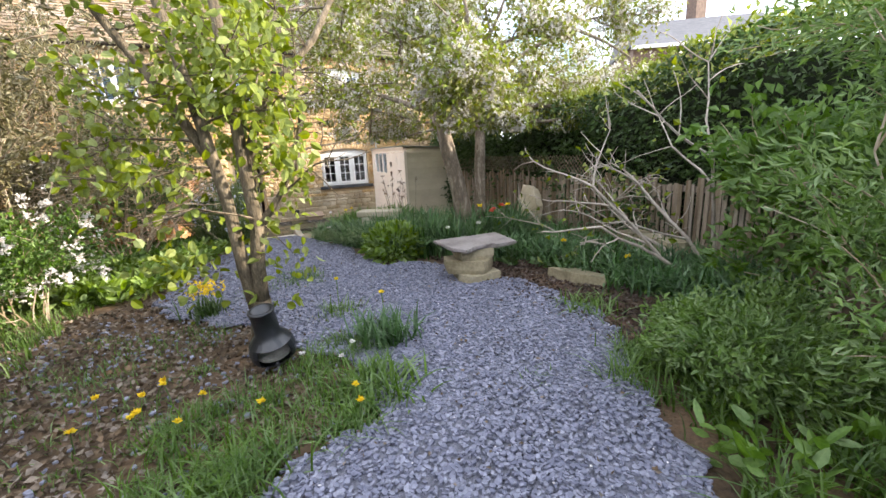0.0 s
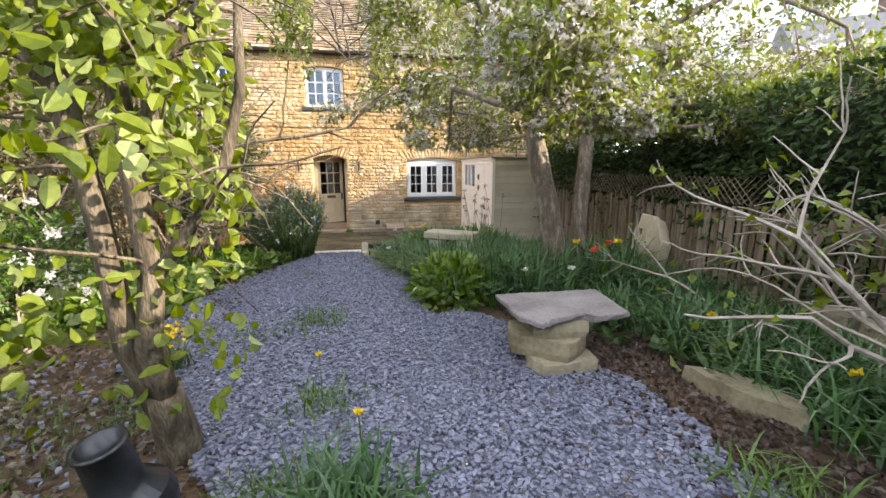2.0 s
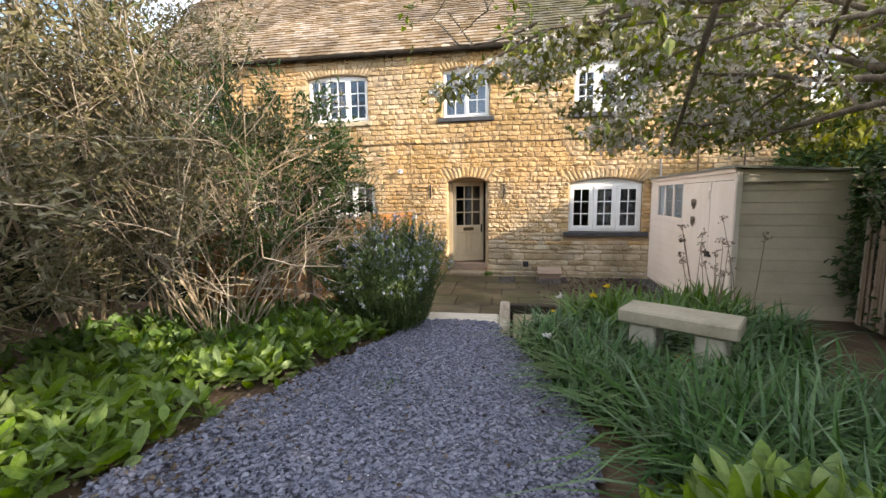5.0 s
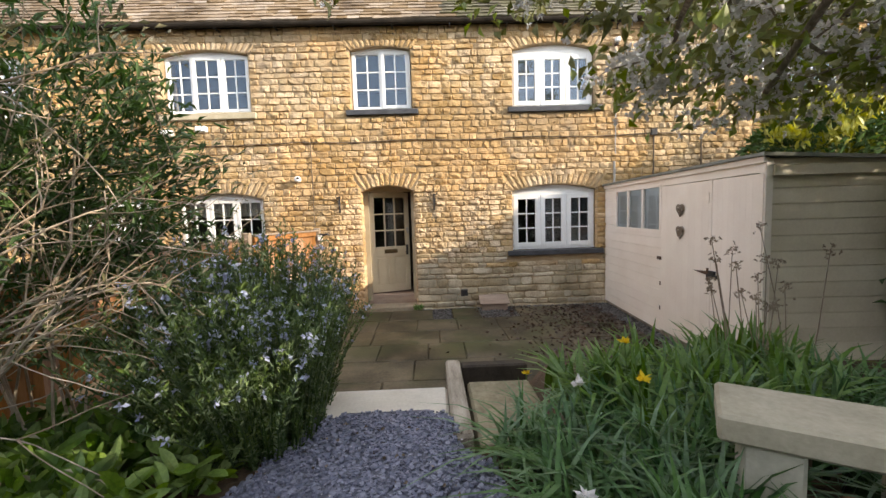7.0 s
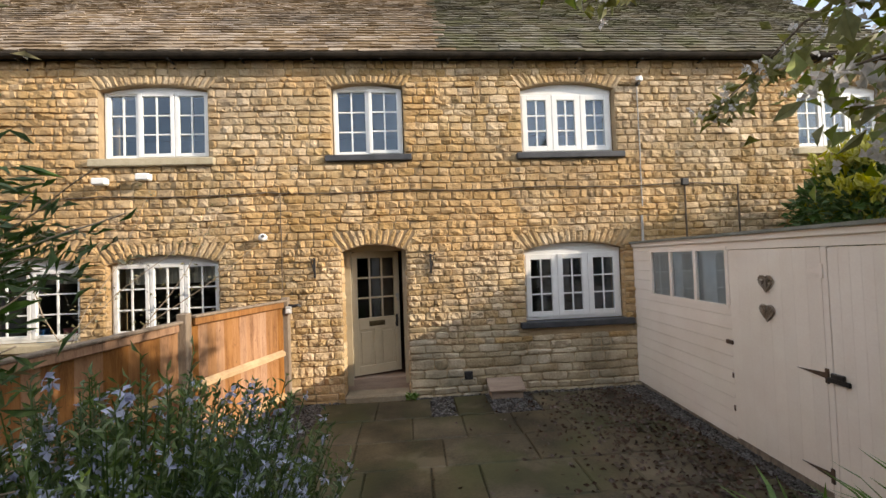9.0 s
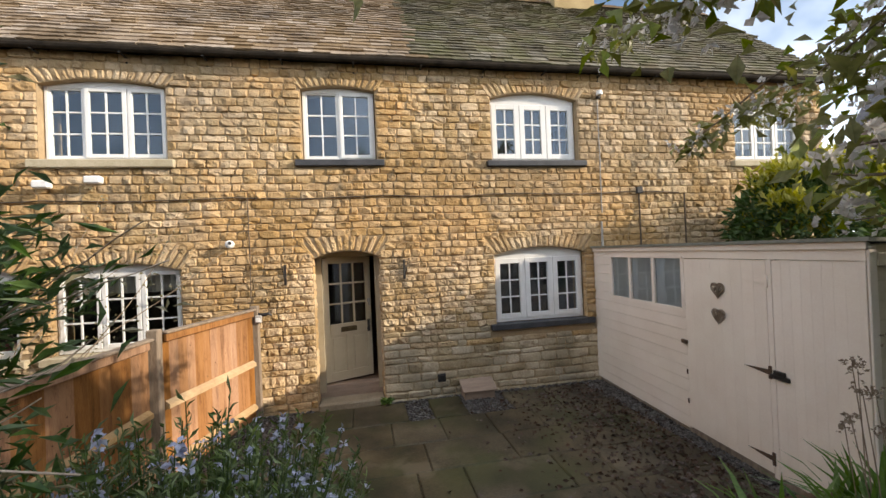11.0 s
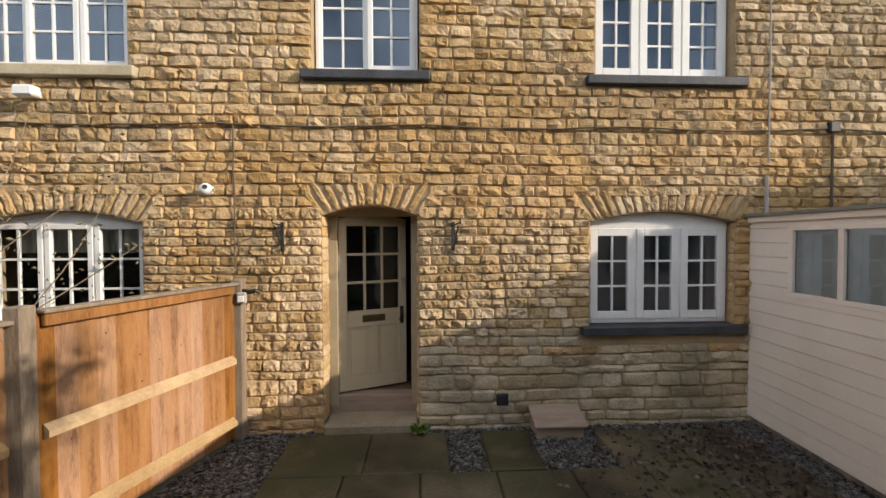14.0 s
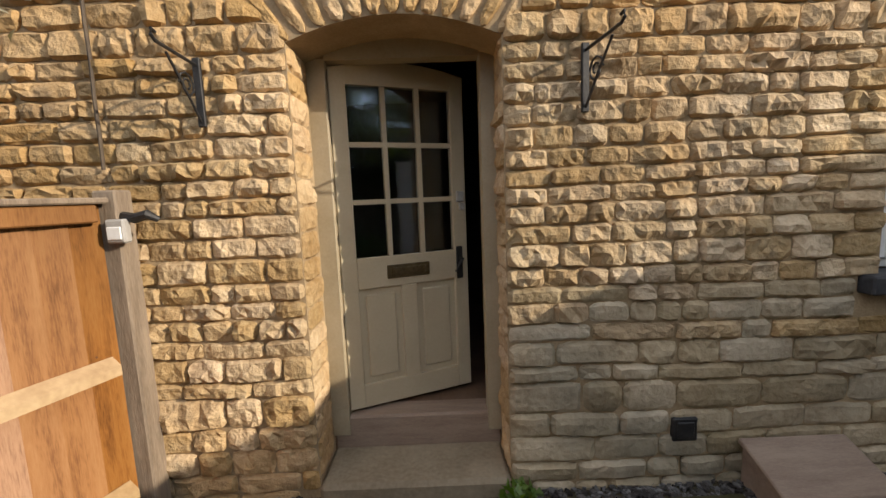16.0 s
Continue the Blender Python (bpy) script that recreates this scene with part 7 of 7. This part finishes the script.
def wall_stones():
    rng = random.Random(11)
    rest, low_rest, count = Mesh(), Mesh(), 0
    z = -0.05
    band = [(o[0], o[1], o[2], o[3] + o[4] * 0.75 + (0.20 if o[3] < 3 else 0.10), o) for o in OPENINGS]
    while z < WALL_TOP - 0.03:
        low = z < 0.8
        h = rng.choice((rng.uniform(0.075, 0.095), rng.uniform(0.085, 0.115), rng.uniform(0.1, 0.13))) * (1.15 if low and rng.random() < 0.5 else 1)
        top = min(z + h, WALL_TOP)
        blocks = []
        for x0, x1, z0, z1, o in band:
            if top > z0 - 0.07 and (z + top) / 2 < z1:
                wide = 0.0
                if z > o[3] - 0.02:
                    wide = 0.03 + 0.08 * min(1, max(0, (z - o[3] + 0.05) / 0.25))
                if z < z0:
                    wide = 0.1
                blocks.append((x0 - wide, x1 + wide))
        blocks.sort()
        x = X0 + rng.uniform(-0.1, 0)
        spans, c = [], X0
        for a, b in blocks:
            if a > c:
                spans.append((c, a))
            c = max(c, b)
        if c < X1:
            spans.append((c, X1))
        for a, b in spans:
            x = a
            while x < b - 0.02:
                ln = rng.choice((rng.uniform(0.1, 0.17), rng.uniform(0.14, 0.23), rng.uniform(0.18, 0.32))) if not low else rng.uniform(0.14, 0.42)
                if b - (x + ln) < 0.09:
                    ln = b - x
                    if ln > 0.38:
                        ln /= 2
                e = min(x + ln, b)
                worn = x > 0.4 and (z < 0.5 or z < 0.95 and rng.random() < 0.55)
                # shaded stretch right of the door takes the greyer colour
                grey = x > 0.4 and (z < 0.72 or worn)
                depth = rng.uniform(0.026, 0.05) * (0.95 if worn else 1)
                near = -1.25 < x < 1.75 and 0.1 < z < 2.1 and count < 300
                v, f = stone_piece(rng, x, e, z, top, depth, near, 0.35 if worn else 0.95, 0.020 if worn else 0.014)
                v = [(p[0], p[1], p[2] + sway(p[0], p[2])) for p in v]
                if near:
                    count += 1
                    part("stone", Mesh().add(v, f), LOWSTONE if grey else STONE, wall_north)
                else:
                    (low_rest if grey else rest).add(v, f)
                x = e
        z = top
    for o in OPENINGS:
        x0, x1, z0, sp, rise = o
        n = max(9, int((x1 - x0 + 0.2) / 0.085))
        ht = 0.21 if sp < 3 else 0.11
        for i in range(n):
            a, b = x0 - 0.03 + (x1 - x0 + 0.06) * i / n, x0 - 0.03 + (x1 - x0 + 0.06) * (i + 1) / n
            c = (a + b) / 2
            fan = (c - (x0 + x1) / 2) / (x1 - x0) * 0.30 * ht / 0.21
            zz = arch_z(o, min(max(c, x0), x1)) + 0.002
            hh = sp + rise * 0.75 + ht + 0.02 - zz + rng.uniform(-0.012, 0.03)
            v, f = stone_piece(rng, a, b, 0, hh, rng.uniform(0.014, 0.026), sp < 2.2)
            v = [(p[0] + fan * p[2] / ht, p[1] - 0.006, p[2] + zz) for p in v]
            if sp < 2.2 and x0 > -1 and x1 < 1:
                part("voussoir", Mesh().add(v, f), STONE, wall_north)
            else:
                rest.add(v, f)
    # rough quoins that return into the door reveal and the near window
    for o in (OPENINGS[0], OPENINGS[1], OPENINGS[5]):
        for sx, side in ((o[0], 1), (o[1], -1)):
            z = o[2] + (0.1 if o is OPENINGS[0] else 0.03)
            while z < o[3] - 0.02:
                h = rng.uniform(0.09, 0.13)
                e = min(z + h, o[3])
                dep = 0.25 if o is OPENINGS[0] else 0.09
                v, f = stone_piece(rng, 0.0, dep, z, e, rng.uniform(0.014, 0.028), True)
                if side == 1:
                    v = [(sx - p[1] - 0.002, dep - p[0], p[2]) for p in v]
                else:
                    v = [(sx + p[1] + 0.002, p[0], p[2]) for p in v]
                part("quoin", Mesh().add(v, f), STONE, wall_north)
                z = e
    part("upper_stones", rest, STONE, wall_north, kind="stuff")
    part("lower_stones", low_rest, LOWSTONE, wall_north, "smoother stones greyed by weathering and by shade in their colour", kind="stuff")


def slate_mesh(rng, w, ln, t):
    """A rough stone slate lying along +y, its lower edge chipped."""
    n = 4
    verts = []
    for k in range(n + 1):
        u = k / n
        verts.append(((u - 0.5) * w, rng.uniform(0, 0.018), t * rng.uniform(0.75, 1.1)))
    for k in range(n + 1):
        verts.append(((k / n - 0.5) * w, ln, 0.003))
    for k in range(n + 1):
        verts.append((verts[k][0], verts[k][1] + 0.004, -0.004))
    f = []
    for k in range(n):
        f.append((k, k + 1, n + 2 + k, n + 1 + k))
        f.append((2 * (n + 1) + k, 2 * (n + 1) + k + 1, k + 1, k))
    f += [(0, n + 1, 2 * (n + 1)), (n, 2 * (n + 1) + n, 2 * n + 1)]
    return Mesh().add(verts, f)


def slates():
    rng = random.Random(23)
    pitch = math.atan2(RIDGE_Z - EAVE_Z, RIDGE_Y - EAVE_Y)
    total = math.hypot(RIDGE_Z - EAVE_Z, RIDGE_Y - EAVE_Y)
    kinds = [(w, slate_mesh(rng, 1.0, 1.0, 1.0)) for w in range(5)]
    shared = [(k[1].data("slate", ROOF), k[1].data("slate", ROOF_MOSSY)) for k in kinds]
    rest, mossy, count, s, row = Mesh(), Mesh(), 0, -0.06, 0
    while s < total - 0.05:
        step = 0.14 - 0.06 * s / total
        x = X0 - 0.1 - rng.uniform(0, 0.2)
        while x < X1 + 0.08:
            w = rng.uniform(0.16, 0.36) * (1 - 0.3 * s / total)
            k = rng.randrange(5)
            t = rng.uniform(0.02, 0.036)
            m = (Matrix.Translation((x + w / 2, EAVE_Y, EAVE_Z)) @ Matrix.Rotation(pitch, 4, "X") @ Matrix.Translation((0, s + rng.uniform(-0.012, 0.012), 0.0))
                 @ Matrix.Rotation(rng.uniform(-0.02, 0.02), 4, "Z") @ Matrix.Diagonal((w - 0.006, step + 0.05, t, 1)))
            if count < 300 and row < 9 and -1.5 < x < 5.5:
                ob = part("slate", shared[k][x > 0.95], ROOF, roof_ob)
                ob.matrix_world = m
                count += 1
            else:
                (mossy if x > 0.95 else rest).add([m @ Vector(p) for p in kinds[k][1].v], kinds[k][1].f)
            x += w
        s += step
        row += 1
    part("upper_slates", rest, ROOF, roof_ob, kind="stuff")
    part("mossy_slates", mossy, ROOF_MOSSY, roof_ob, "darker mossy slates", kind="stuff")


wall_stones()
slates()
